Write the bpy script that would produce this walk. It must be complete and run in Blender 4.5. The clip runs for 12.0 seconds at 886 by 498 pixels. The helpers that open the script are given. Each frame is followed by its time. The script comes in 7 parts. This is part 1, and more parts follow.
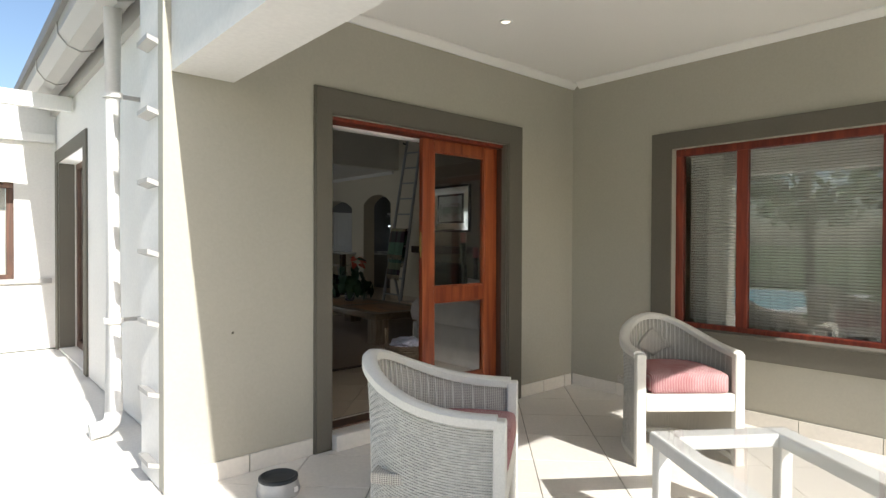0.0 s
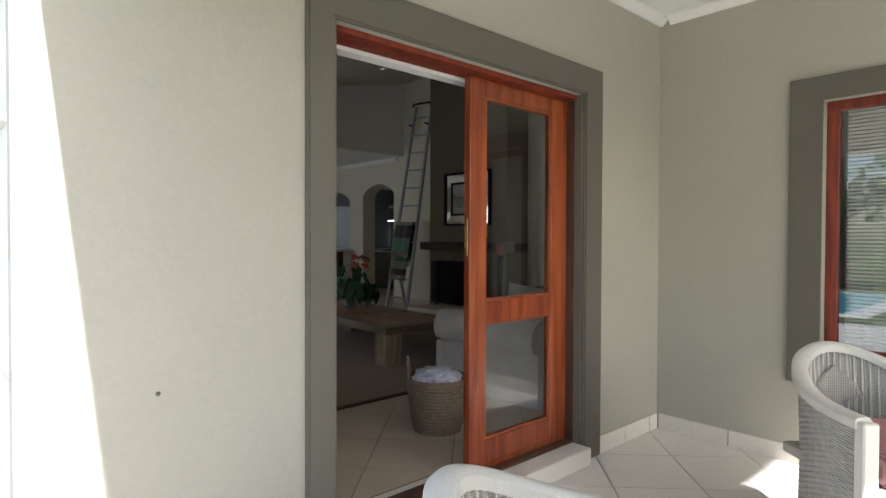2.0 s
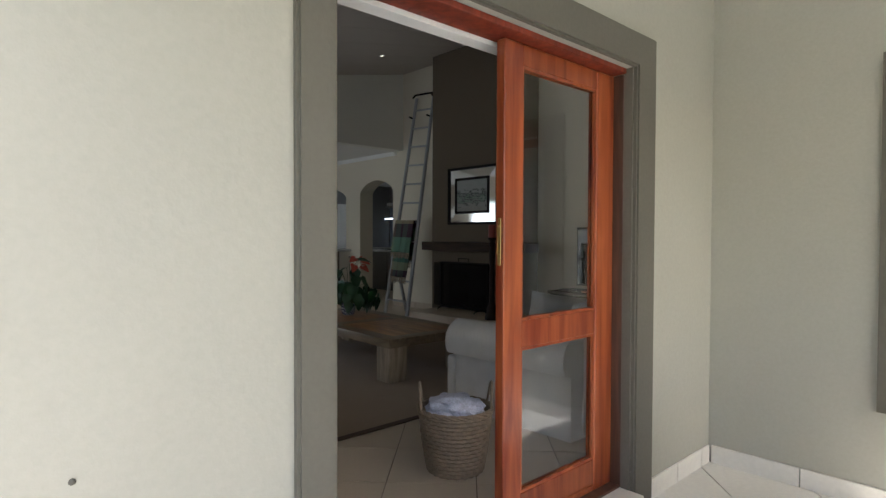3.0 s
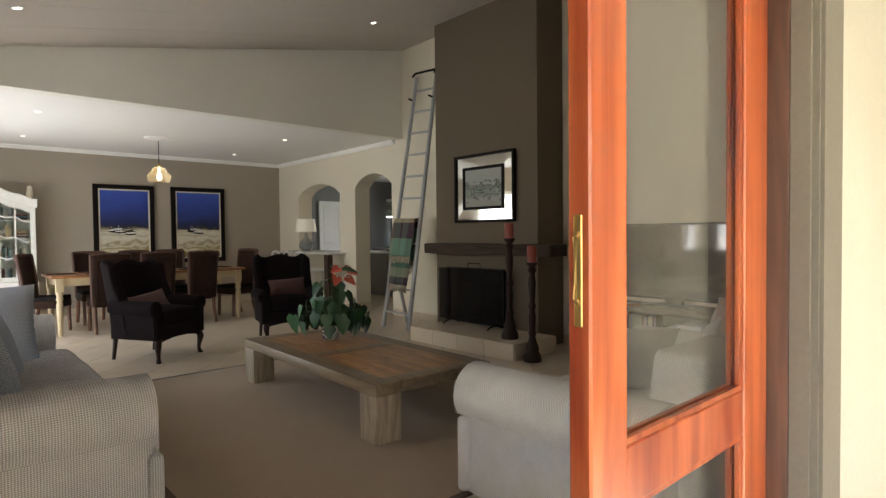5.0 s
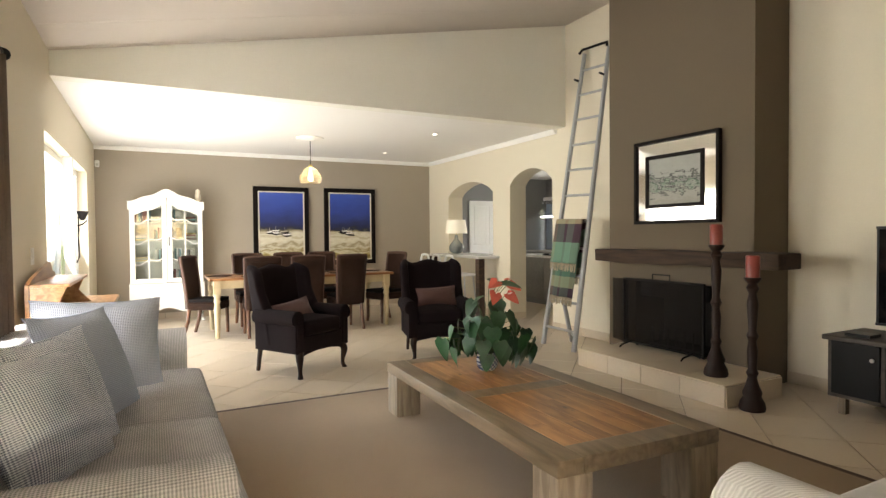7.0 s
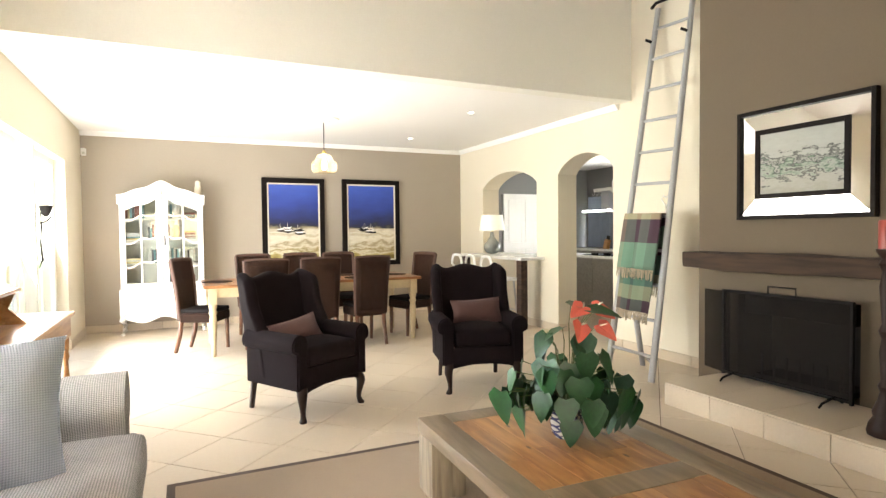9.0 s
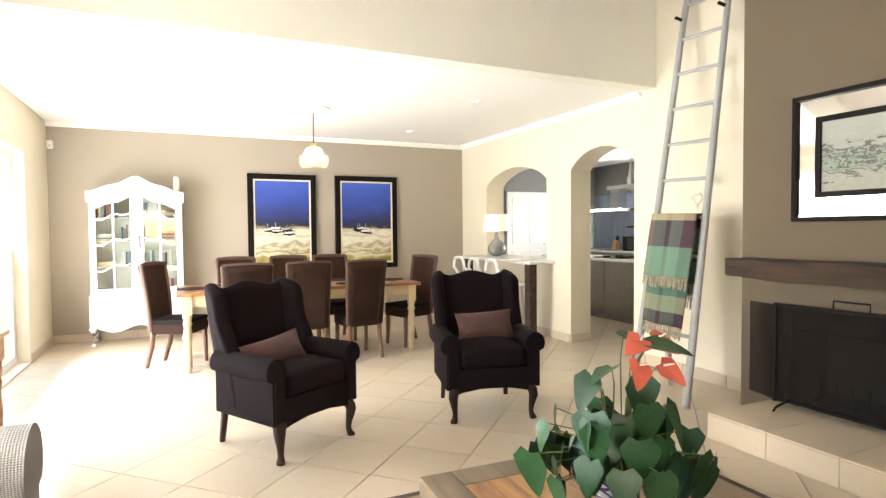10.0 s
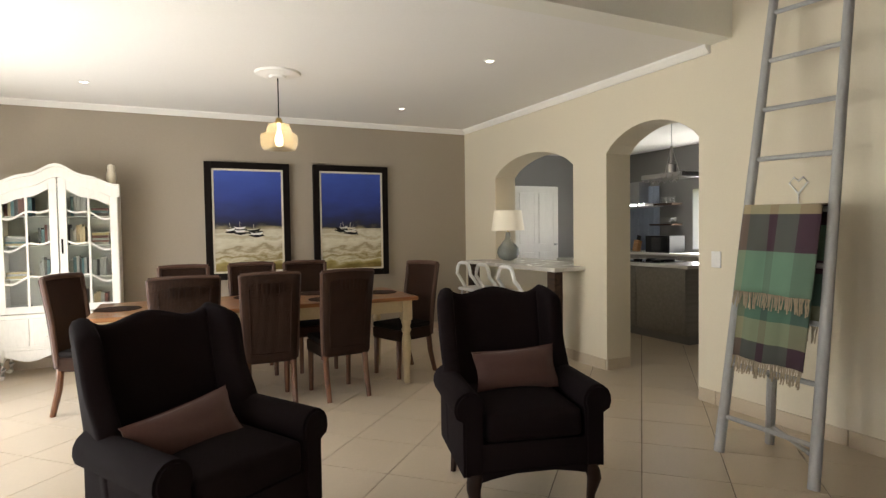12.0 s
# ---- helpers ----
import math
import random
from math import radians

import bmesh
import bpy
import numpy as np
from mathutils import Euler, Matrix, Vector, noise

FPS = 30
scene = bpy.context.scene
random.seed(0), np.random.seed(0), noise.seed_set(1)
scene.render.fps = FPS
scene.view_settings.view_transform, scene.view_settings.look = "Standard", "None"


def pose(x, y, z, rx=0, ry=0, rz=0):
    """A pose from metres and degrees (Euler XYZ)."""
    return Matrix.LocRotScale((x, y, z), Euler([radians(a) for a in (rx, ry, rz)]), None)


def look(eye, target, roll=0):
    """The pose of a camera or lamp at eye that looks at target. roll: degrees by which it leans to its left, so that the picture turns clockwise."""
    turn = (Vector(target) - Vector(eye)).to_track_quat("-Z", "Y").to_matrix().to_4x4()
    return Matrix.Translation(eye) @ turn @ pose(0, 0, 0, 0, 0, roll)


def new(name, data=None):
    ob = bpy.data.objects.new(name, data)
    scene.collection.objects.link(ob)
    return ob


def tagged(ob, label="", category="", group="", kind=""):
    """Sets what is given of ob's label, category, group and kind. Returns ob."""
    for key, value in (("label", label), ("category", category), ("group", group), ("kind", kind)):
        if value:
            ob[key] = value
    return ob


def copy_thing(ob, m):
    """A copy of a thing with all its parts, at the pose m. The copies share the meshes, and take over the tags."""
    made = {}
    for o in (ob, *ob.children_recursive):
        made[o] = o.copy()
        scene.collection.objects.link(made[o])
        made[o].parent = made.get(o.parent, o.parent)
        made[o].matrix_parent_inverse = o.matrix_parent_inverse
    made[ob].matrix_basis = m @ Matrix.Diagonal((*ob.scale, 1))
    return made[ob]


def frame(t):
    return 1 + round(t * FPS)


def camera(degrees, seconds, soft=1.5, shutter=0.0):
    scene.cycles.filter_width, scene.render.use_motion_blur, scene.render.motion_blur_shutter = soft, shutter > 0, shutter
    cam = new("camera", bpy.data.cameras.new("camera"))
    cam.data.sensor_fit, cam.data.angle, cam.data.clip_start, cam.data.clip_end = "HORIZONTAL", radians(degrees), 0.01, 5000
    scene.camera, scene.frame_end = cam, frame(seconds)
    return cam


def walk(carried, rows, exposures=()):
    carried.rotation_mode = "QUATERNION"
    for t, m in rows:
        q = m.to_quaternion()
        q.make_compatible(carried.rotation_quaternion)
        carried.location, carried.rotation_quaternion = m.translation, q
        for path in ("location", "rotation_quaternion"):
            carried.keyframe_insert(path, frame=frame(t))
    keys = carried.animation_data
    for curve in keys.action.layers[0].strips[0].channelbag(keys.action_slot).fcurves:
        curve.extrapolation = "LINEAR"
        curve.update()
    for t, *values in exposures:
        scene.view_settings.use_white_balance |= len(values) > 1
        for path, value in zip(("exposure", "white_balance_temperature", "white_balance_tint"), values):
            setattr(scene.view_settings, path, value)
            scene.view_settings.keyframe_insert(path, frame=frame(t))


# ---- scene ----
cam = camera(76.1, 12.0, soft=1.4)
PATH = [
    (0, (1.125, 1.122, 1.298), (2.451, 2.619, 1.274), 0.2),
    (0.5, (1.329, 1.442, 1.295), (2.66, 2.934, 1.274), 0.2),
    (1, (1.484, 1.767, 1.281), (2.822, 3.254, 1.254), 0.2),
    (1.5, (1.62, 2.059, 1.28), (2.96, 3.544, 1.25), 0.2),
    (2, (1.814, 2.368, 1.268), (3.156, 3.85, 1.234), 0.2),
    (2.5, (1.954, 2.62, 1.274), (3.298, 4.1, 1.236), 0.1),
    (3, (2.104, 2.872, 1.295), (3.459, 4.342, 1.253), 0.2),
    (4.8, (2.88, 3.712, 1.334), (4.228, 5.188, 1.281), -0.6),
    (5, (2.971, 3.799, 1.34), (4.307, 5.286, 1.288), -0.6),
    (5.5, (3.114, 3.989, 1.323), (4.385, 5.532, 1.272), -0.6),
    (6, (3.224, 4.195, 1.357), (4.359, 5.841, 1.303), -0.7),
    (6.5, (3.321, 4.418, 1.36), (4.337, 6.14, 1.307), -0.7),
    (7, (3.42, 4.685, 1.382), (4.332, 6.464, 1.334), -0.5),
    (9, (3.851, 5.864, 1.413), (4.687, 7.68, 1.35), -0.6),
    (9.5, (3.966, 6.152, 1.446), (4.802, 7.967, 1.377), -0.6),
    (10, (4.08, 6.464, 1.445), (4.923, 8.277, 1.376), -0.5),
    (10.5, (4.186, 6.782, 1.439), (5.03, 8.594, 1.373), -0.5),
    (11, (4.284, 7.105, 1.436), (5.133, 8.915, 1.373), -0.5),
    (11.5, (4.44, 7.445, 1.446), (5.292, 9.252, 1.376), -0.7),
    (12, (4.579, 7.757, 1.445), (5.445, 9.559, 1.374), -0.8),
]
EXPOSURES = [(0, 0.6, 6300, 10), (1.5, 1.13, 6000, 10), (3.2, 1.6, 5850, 10), (5, 2.99, 6750, 12), (5.5, 3.35, 6900, 12), (7, 4.07, 7250, 12), (9, 4.81, 7000, 12), (9.8, 5.0, 6900, 12), (11, 4.2, 7050, 12), (12, 3.55, 7200, 13)]
walk(cam, [(t, look(eye, target, roll)) for t, eye, target, roll in PATH], EXPOSURES)

# ---- daylight ----
SUN_WAY = Vector((0.103, 1.5, -1.0))
world = bpy.data.worlds.new("sky")
scene.world = world
world.use_nodes = True
wn = world.node_tree.nodes
sky = wn.new("ShaderNodeTexSky")
sky.sky_type = "NISHITA"
sky.sun_disc = False
sky.dust_density = 1.6
sky.sun_elevation = math.atan2(1.0, math.hypot(0.103, 1.5))
sky.sun_rotation = math.atan2(-0.103, -1.5)
wn["Background"].inputs[1].default_value = 0.12
world.node_tree.links.new(sky.outputs[0], wn["Background"].inputs[0])
sun_data = bpy.data.lights.new("sun", "SUN")
sun_data.energy, sun_data.angle, sun_data.color = 5.0, radians(0.5), (1.0, 0.965, 0.90)
sun = new("sun", sun_data)
sun.matrix_world = look((0, 0, 12), Vector((0, 0, 12)) + SUN_WAY)


def window_light(name, x, y, z, sx, sz, toward, power, rise=-0.001):
    """Daylight that enters through a window's opening; rise tilts it up where it comes off sunlit paving."""
    d = bpy.data.lights.new(name, "AREA")
    d.shape, d.size, d.size_y, d.energy, d.color = "RECTANGLE", sx, sz, power, (0.93, 0.96, 1.0)
    ob = new(name, d)
    ob.matrix_world = look((x, y, z), (x + toward[0], y + toward[1], z + rise))
    return ob


window_light("window_light_a", 2.57, 8.15, 1.15, 1.0, 2.0, (1, 0), 15, 0.45)
window_light("window_light_b", 2.57, 11.85, 1.2, 3.2, 2.05, (1, 0), 12.5, 0.4)
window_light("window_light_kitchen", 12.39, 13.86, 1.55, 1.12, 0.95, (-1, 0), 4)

# ---- materials ----
def nodes_of(name):
    m = bpy.data.materials.new(name)
    m.use_nodes = True
    t = m.node_tree
    return m, t.nodes, t.links, t.nodes["Principled BSDF"]


def mat(name, col, rough=0.6, metal=0.0, var=0.08, scale=6.0, grain=120.0, bump=0.1, rnd=0.0, stretch=(1, 1, 1), spec=0.5, coat=0.0, sheen=0.0):
    """A surface with two scales of colour variation, fine relief, and a shift of tone from piece to piece."""
    m, n, l, p = nodes_of(name)
    tc = n.new("ShaderNodeTexCoord")
    mp = n.new("ShaderNodeMapping")
    mp.inputs["Scale"].default_value = stretch
    here = tc.outputs["Object"]
    if rnd:
        spot = n.new("ShaderNodeObjectInfo")
        away = n.new("ShaderNodeVectorMath")
        away.operation = "MULTIPLY_ADD"
        away.inputs[1].default_value = (3.7, 3.1, 2.3)
        l.new(spot.outputs["Location"], away.inputs[0])
        l.new(here, away.inputs[2])
        here = away.outputs[0]
    l.new(here, mp.inputs[0])
    big = n.new("ShaderNodeTexNoise")
    big.inputs["Scale"].default_value, big.inputs["Detail"].default_value = scale, 4
    small = n.new("ShaderNodeTexNoise")
    small.inputs["Scale"].default_value, small.inputs["Detail"].default_value = grain, 3
    l.new(mp.outputs[0], big.inputs[0])
    l.new(mp.outputs[0], small.inputs[0])
    add = n.new("ShaderNodeMath")
    add.operation = "ADD"
    l.new(big.outputs[0], add.inputs[0])
    l.new(small.outputs[0], add.inputs[1])
    rng = n.new("ShaderNodeMapRange")
    rng.inputs[1].default_value, rng.inputs[2].default_value = 0.6, 1.4
    rng.inputs[3].default_value, rng.inputs[4].default_value = 1 - var, 1 + var
    l.new(add.outputs[0], rng.inputs[0])
    last = rng.outputs[0]
    if rnd:
        oi = n.new("ShaderNodeObjectInfo")
        r2 = n.new("ShaderNodeMapRange")
        r2.inputs[3].default_value, r2.inputs[4].default_value = 1 - rnd, 1 + rnd
        l.new(oi.outputs["Random"], r2.inputs[0])
        mul = n.new("ShaderNodeMath")
        mul.operation = "MULTIPLY"
        l.new(last, mul.inputs[0])
        l.new(r2.outputs[0], mul.inputs[1])
        last = mul.outputs[0]
    vm = n.new("ShaderNodeVectorMath")
    vm.operation = "SCALE"
    vm.inputs[0].default_value = col
    l.new(last, vm.inputs["Scale"])
    l.new(vm.outputs[0], p.inputs["Base Color"])
    rr = n.new("ShaderNodeMapRange")
    rr.inputs[3].default_value, rr.inputs[4].default_value = max(rough - 0.08, 0.02), min(rough + 0.08, 1)
    l.new(big.outputs[0], rr.inputs[0])
    l.new(rr.outputs[0], p.inputs["Roughness"])
    p.inputs["Metallic"].default_value = metal
    p.inputs["Specular IOR Level"].default_value = spec
    p.inputs["Coat Weight"].default_value = coat
    p.inputs["Sheen Weight"].default_value = sheen
    if bump:
        b = n.new("ShaderNodeBump")
        b.inputs["Strength"].default_value, b.inputs["Distance"].default_value = bump, 0.004
        l.new(small.outputs[0], b.inputs["Height"])
        l.new(b.outputs[0], p.inputs["Normal"])
    return m


def wood(name, dark, light, rough=0.4, along=(1, 9, 9), scale=3.0, coat=0.1, knots=0.0, rnd=0.12):
    """Grain drawn out along one axis, between two tones."""
    m, n, l, p = nodes_of(name)
    tc = n.new("ShaderNodeTexCoord")
    oi = n.new("ShaderNodeObjectInfo")
    mp = n.new("ShaderNodeMapping")
    mp.inputs["Scale"].default_value = along
    l.new(tc.outputs["Object"], mp.inputs[0])
    shift = n.new("ShaderNodeVectorMath")
    shift.operation = "ADD"
    l.new(mp.outputs[0], shift.inputs[0])
    l.new(oi.outputs["Random"], shift.inputs[1])
    t = n.new("ShaderNodeTexNoise")
    t.inputs["Scale"].default_value, t.inputs["Detail"].default_value, t.inputs["Distortion"].default_value = scale, 6, 0.6
    l.new(shift.outputs[0], t.inputs[0])
    ramp = n.new("ShaderNodeValToRGB")
    ramp.color_ramp.elements[0].position, ramp.color_ramp.elements[0].color = 0.34, (*dark, 1)
    ramp.color_ramp.elements[1].position, ramp.color_ramp.elements[1].color = 0.68, (*light, 1)
    l.new(t.outputs[0], ramp.inputs[0])
    r2 = n.new("ShaderNodeMapRange")
    r2.inputs[3].default_value, r2.inputs[4].default_value = 1 - rnd, 1 + rnd
    l.new(oi.outputs["Random"], r2.inputs[0])
    vm = n.new("ShaderNodeVectorMath")
    vm.operation = "SCALE"
    l.new(ramp.outputs[0], vm.inputs[0])
    l.new(r2.outputs[0], vm.inputs["Scale"])
    last = vm.outputs[0]
    if knots:
        vo = n.new("ShaderNodeTexVoronoi")
        vo.inputs["Scale"].default_value = 7
        mk = n.new("ShaderNodeMapping")
        mk.inputs["Scale"].default_value = (1.6, 0.6, 1)
        l.new(tc.outputs["Object"], mk.inputs[0])
        l.new(mk.outputs[0], vo.inputs[0])
        kr = n.new("ShaderNodeMapRange")
        kr.inputs[1].default_value, kr.inputs[2].default_value = 0.03, 0.12
        kr.inputs[3].default_value, kr.inputs[4].default_value = 1 - knots, 1
        l.new(vo.outputs["Distance"], kr.inputs[0])
        v2 = n.new("ShaderNodeVectorMath")
        v2.operation = "SCALE"
        l.new(last, v2.inputs[0])
        l.new(kr.outputs[0], v2.inputs["Scale"])
        last = v2.outputs[0]
    l.new(last, p.inputs["Base Color"])
    p.inputs["Roughness"].default_value = rough
    p.inputs["Coat Weight"].default_value = coat
    p.inputs["Coat Roughness"].default_value = 0.25
    b = n.new("ShaderNodeBump")
    b.inputs["Strength"].default_value, b.inputs["Distance"].default_value = 0.25, 0.002
    l.new(t.outputs[0], b.inputs["Height"])
    l.new(b.outputs[0], p.inputs["Normal"])
    return m


def weave(name, a, b_col, scale=220.0, rough=0.9, bump=0.6, ratio=1.0, contrast=0.5):
    """Woven cloth or cane: two crossing sets of threads."""
    m, n, l, p = nodes_of(name)
    tc = n.new("ShaderNodeTexCoord")
    facing = n.new("ShaderNodeSeparateXYZ")
    l.new(tc.outputs["Normal"], facing.inputs[0])
    outs = []
    for axis in ("X", "Y", "Z"):
        w = n.new("ShaderNodeTexWave")
        w.bands_direction = axis
        w.inputs["Scale"].default_value = scale * (ratio if axis == "Z" else 1) / 6.28
        w.inputs["Distortion"].default_value, w.inputs["Detail"].default_value = 0.6, 1
        l.new(tc.outputs["Object"], w.inputs[0])
        level = n.new("ShaderNodeMath")
        level.operation = "SUBTRACT"
        level.inputs[1].default_value = 0.5
        l.new(w.outputs["Fac"], level.inputs[0])
        steep = n.new("ShaderNodeMath")
        steep.operation = "ABSOLUTE"
        l.new(facing.outputs[axis], steep.inputs[0])
        lies = n.new("ShaderNodeMapRange")
        lies.inputs[1].default_value, lies.inputs[2].default_value = 0.5, 0.72
        lies.inputs[3].default_value, lies.inputs[4].default_value = 1.0, 0.0
        l.new(steep.outputs[0], lies.inputs[0])
        part_of = n.new("ShaderNodeMath")
        part_of.operation = "MULTIPLY"
        l.new(level.outputs[0], part_of.inputs[0])
        l.new(lies.outputs[0], part_of.inputs[1])
        outs.append(part_of.outputs[0])
    a1 = n.new("ShaderNodeMath")
    a1.operation = "ADD"
    l.new(outs[0], a1.inputs[0])
    l.new(outs[1], a1.inputs[1])
    a2 = n.new("ShaderNodeMath")
    a2.operation = "MULTIPLY_ADD"
    a2.inputs[1].default_value = 1.0
    l.new(outs[2], a2.inputs[0])
    l.new(a1.outputs[0], a2.inputs[2])
    big = n.new("ShaderNodeTexNoise")
    big.inputs["Scale"].default_value = 5
    l.new(tc.outputs["Object"], big.inputs[0])
    a3 = n.new("ShaderNodeMath")
    a3.operation = "ADD"
    l.new(a2.outputs[0], a3.inputs[0])
    l.new(big.outputs[0], a3.inputs[1])
    rg = n.new("ShaderNodeMapRange")
    rg.inputs[1].default_value, rg.inputs[2].default_value = 0.5 - contrast * 1.4, 0.5 + contrast * 1.4
    l.new(a3.outputs[0], rg.inputs[0])
    mx = n.new("ShaderNodeMix")
    mx.data_type = "RGBA"
    mx.inputs[6].default_value, mx.inputs[7].default_value = (*a, 1), (*b_col, 1)
    l.new(rg.outputs[0], mx.inputs[0])
    l.new(mx.outputs[2], p.inputs["Base Color"])
    p.inputs["Roughness"].default_value = rough
    p.inputs["Specular IOR Level"].default_value = 0.15
    bp = n.new("ShaderNodeBump")
    bp.inputs["Strength"].default_value, bp.inputs["Distance"].default_value = bump, 0.003
    l.new(a2.outputs[0], bp.inputs["Height"])
    l.new(bp.outputs[0], p.inputs["Normal"])
    return m


def striped(name, a, b_col, scale=420.0, bump=0.5, way="X"):
    """Corded cloth: fine parallel ribs that run down the piece, softened by a slow mottle."""
    m, n, l, p = nodes_of(name)
    tc = n.new("ShaderNodeTexCoord")
    w = n.new("ShaderNodeTexWave")
    w.bands_direction = way
    w.inputs["Scale"].default_value = scale / 6.28
    w.inputs["Distortion"].default_value, w.inputs["Detail"].default_value = 0.8, 1
    l.new(tc.outputs["Object"], w.inputs[0])
    big = n.new("ShaderNodeTexNoise")
    big.inputs["Scale"].default_value = 6
    l.new(tc.outputs["Object"], big.inputs[0])
    ad = n.new("ShaderNodeMath")
    ad.operation = "MULTIPLY_ADD"
    ad.inputs[1].default_value = 0.7
    l.new(w.outputs["Fac"], ad.inputs[0])
    l.new(big.outputs[0], ad.inputs[2])
    rg = n.new("ShaderNodeMapRange")
    rg.inputs[1].default_value, rg.inputs[2].default_value = 0.35, 1.35
    l.new(ad.outputs[0], rg.inputs[0])
    mx = n.new("ShaderNodeMix")
    mx.data_type = "RGBA"
    mx.inputs[6].default_value, mx.inputs[7].default_value = (*a, 1), (*b_col, 1)
    l.new(rg.outputs[0], mx.inputs[0])
    l.new(mx.outputs[2], p.inputs["Base Color"])
    p.inputs["Roughness"].default_value = 0.95
    p.inputs["Specular IOR Level"].default_value = 0.12
    bp = n.new("ShaderNodeBump")
    bp.inputs["Strength"].default_value, bp.inputs["Distance"].default_value = bump, 0.003
    l.new(w.outputs["Fac"], bp.inputs["Height"])
    l.new(bp.outputs[0], p.inputs["Normal"])
    return m


def tweed(name, a, b_col, scale=300.0, stretch=(1, 1, 1), contrast=0.12, bump=0.5):
    """Nubbly upholstery: light and dark yarns in a fine irregular weave."""
    m, n, l, p = nodes_of(name)
    tc = n.new("ShaderNodeTexCoord")
    mp = n.new("ShaderNodeMapping")
    mp.inputs["Scale"].default_value = stretch
    l.new(tc.outputs["Object"], mp.inputs[0])
    no = n.new("ShaderNodeTexNoise")
    no.inputs["Scale"].default_value, no.inputs["Detail"].default_value = scale, 1
    l.new(mp.outputs[0], no.inputs[0])
    big = n.new("ShaderNodeTexNoise")
    big.inputs["Scale"].default_value, big.inputs["Detail"].default_value = 4, 3
    l.new(tc.outputs["Object"], big.inputs[0])
    ad = n.new("ShaderNodeMath")
    ad.operation = "MULTIPLY_ADD"
    ad.inputs[1].default_value = 0.15
    l.new(big.outputs[0], ad.inputs[0])
    l.new(no.outputs[0], ad.inputs[2])
    rg = n.new("ShaderNodeMapRange")
    rg.inputs[1].default_value, rg.inputs[2].default_value = 0.575 - contrast, 0.575 + contrast
    l.new(ad.outputs[0], rg.inputs[0])
    mx = n.new("ShaderNodeMix")
    mx.data_type = "RGBA"
    mx.inputs[6].default_value, mx.inputs[7].default_value = (*a, 1), (*b_col, 1)
    l.new(rg.outputs[0], mx.inputs[0])
    l.new(mx.outputs[2], p.inputs["Base Color"])
    p.inputs["Roughness"].default_value = 0.95
    p.inputs["Sheen Weight"].default_value = 0.1
    bp = n.new("ShaderNodeBump")
    bp.inputs["Strength"].default_value, bp.inputs["Distance"].default_value = bump, 0.004
    l.new(no.outputs[0], bp.inputs["Height"])
    l.new(bp.outputs[0], p.inputs["Normal"])
    return m


def glass(name, col=(1, 1, 1), rough=0.0, face=0.05):
    """A thin clear pane: mostly let through, mirrored at a slant."""
    m, n, l, p = nodes_of(name)
    n.remove(p)
    tr = n.new("ShaderNodeBsdfTransparent")
    tr.inputs[0].default_value = (*col, 1)
    gl = n.new("ShaderNodeBsdfGlossy")
    gl.inputs["Roughness"].default_value = rough
    lw = n.new("ShaderNodeLayerWeight")
    lw.inputs[0].default_value = 0.5
    pw = n.new("ShaderNodeMath")
    pw.operation = "POWER"
    pw.inputs[1].default_value = 4.0
    l.new(lw.outputs["Facing"], pw.inputs[0])
    fr = n.new("ShaderNodeMath")
    fr.operation = "MULTIPLY_ADD"
    fr.inputs[1].default_value, fr.inputs[2].default_value = 0.85, face
    l.new(pw.outputs[0], fr.inputs[0])
    mx = n.new("ShaderNodeMixShader")
    l.new(fr.outputs[0], mx.inputs[0])
    l.new(tr.outputs[0], mx.inputs[1])
    l.new(gl.outputs[0], mx.inputs[2])
    l.new(mx.outputs[0], n["Material Output"].inputs[0])
    return m


def lamp_shade_glass(name):
    """Seeded glass that glows with the bulb inside it."""
    m, n, l, p = nodes_of(name)
    n.remove(p)
    tr = n.new("ShaderNodeBsdfTransparent")
    tr.inputs[0].default_value = (0.98, 0.93, 0.82, 1)
    tl = n.new("ShaderNodeBsdfTranslucent")
    tl.inputs[0].default_value = (0.96, 0.90, 0.76, 1)
    mx = n.new("ShaderNodeMixShader")
    mx.inputs[0].default_value = 0.2
    l.new(tr.outputs[0], mx.inputs[1])
    l.new(tl.outputs[0], mx.inputs[2])
    l.new(mx.outputs[0], n["Material Output"].inputs[0])
    return m


def gauze(name, col, cover):
    """Fine wire mesh: part wire, part gaps."""
    m, n, l, p = nodes_of(name)
    p.inputs["Base Color"].default_value = (*col, 1)
    p.inputs["Roughness"].default_value = 0.9
    p.inputs["Specular IOR Level"].default_value = 0.1
    tr = n.new("ShaderNodeBsdfTransparent")
    mx = n.new("ShaderNodeMixShader")
    mx.inputs[0].default_value = cover
    l.new(tr.outputs[0], mx.inputs[1])
    l.new(p.outputs[0], mx.inputs[2])
    l.new(mx.outputs[0], n["Material Output"].inputs[0])
    return m


def lit(name, col, power):
    m, n, l, p = nodes_of(name)
    p.inputs["Base Color"].default_value = (*col, 1)
    p.inputs["Emission Color"].default_value = (*col, 1)
    p.inputs["Emission Strength"].default_value = power
    return m


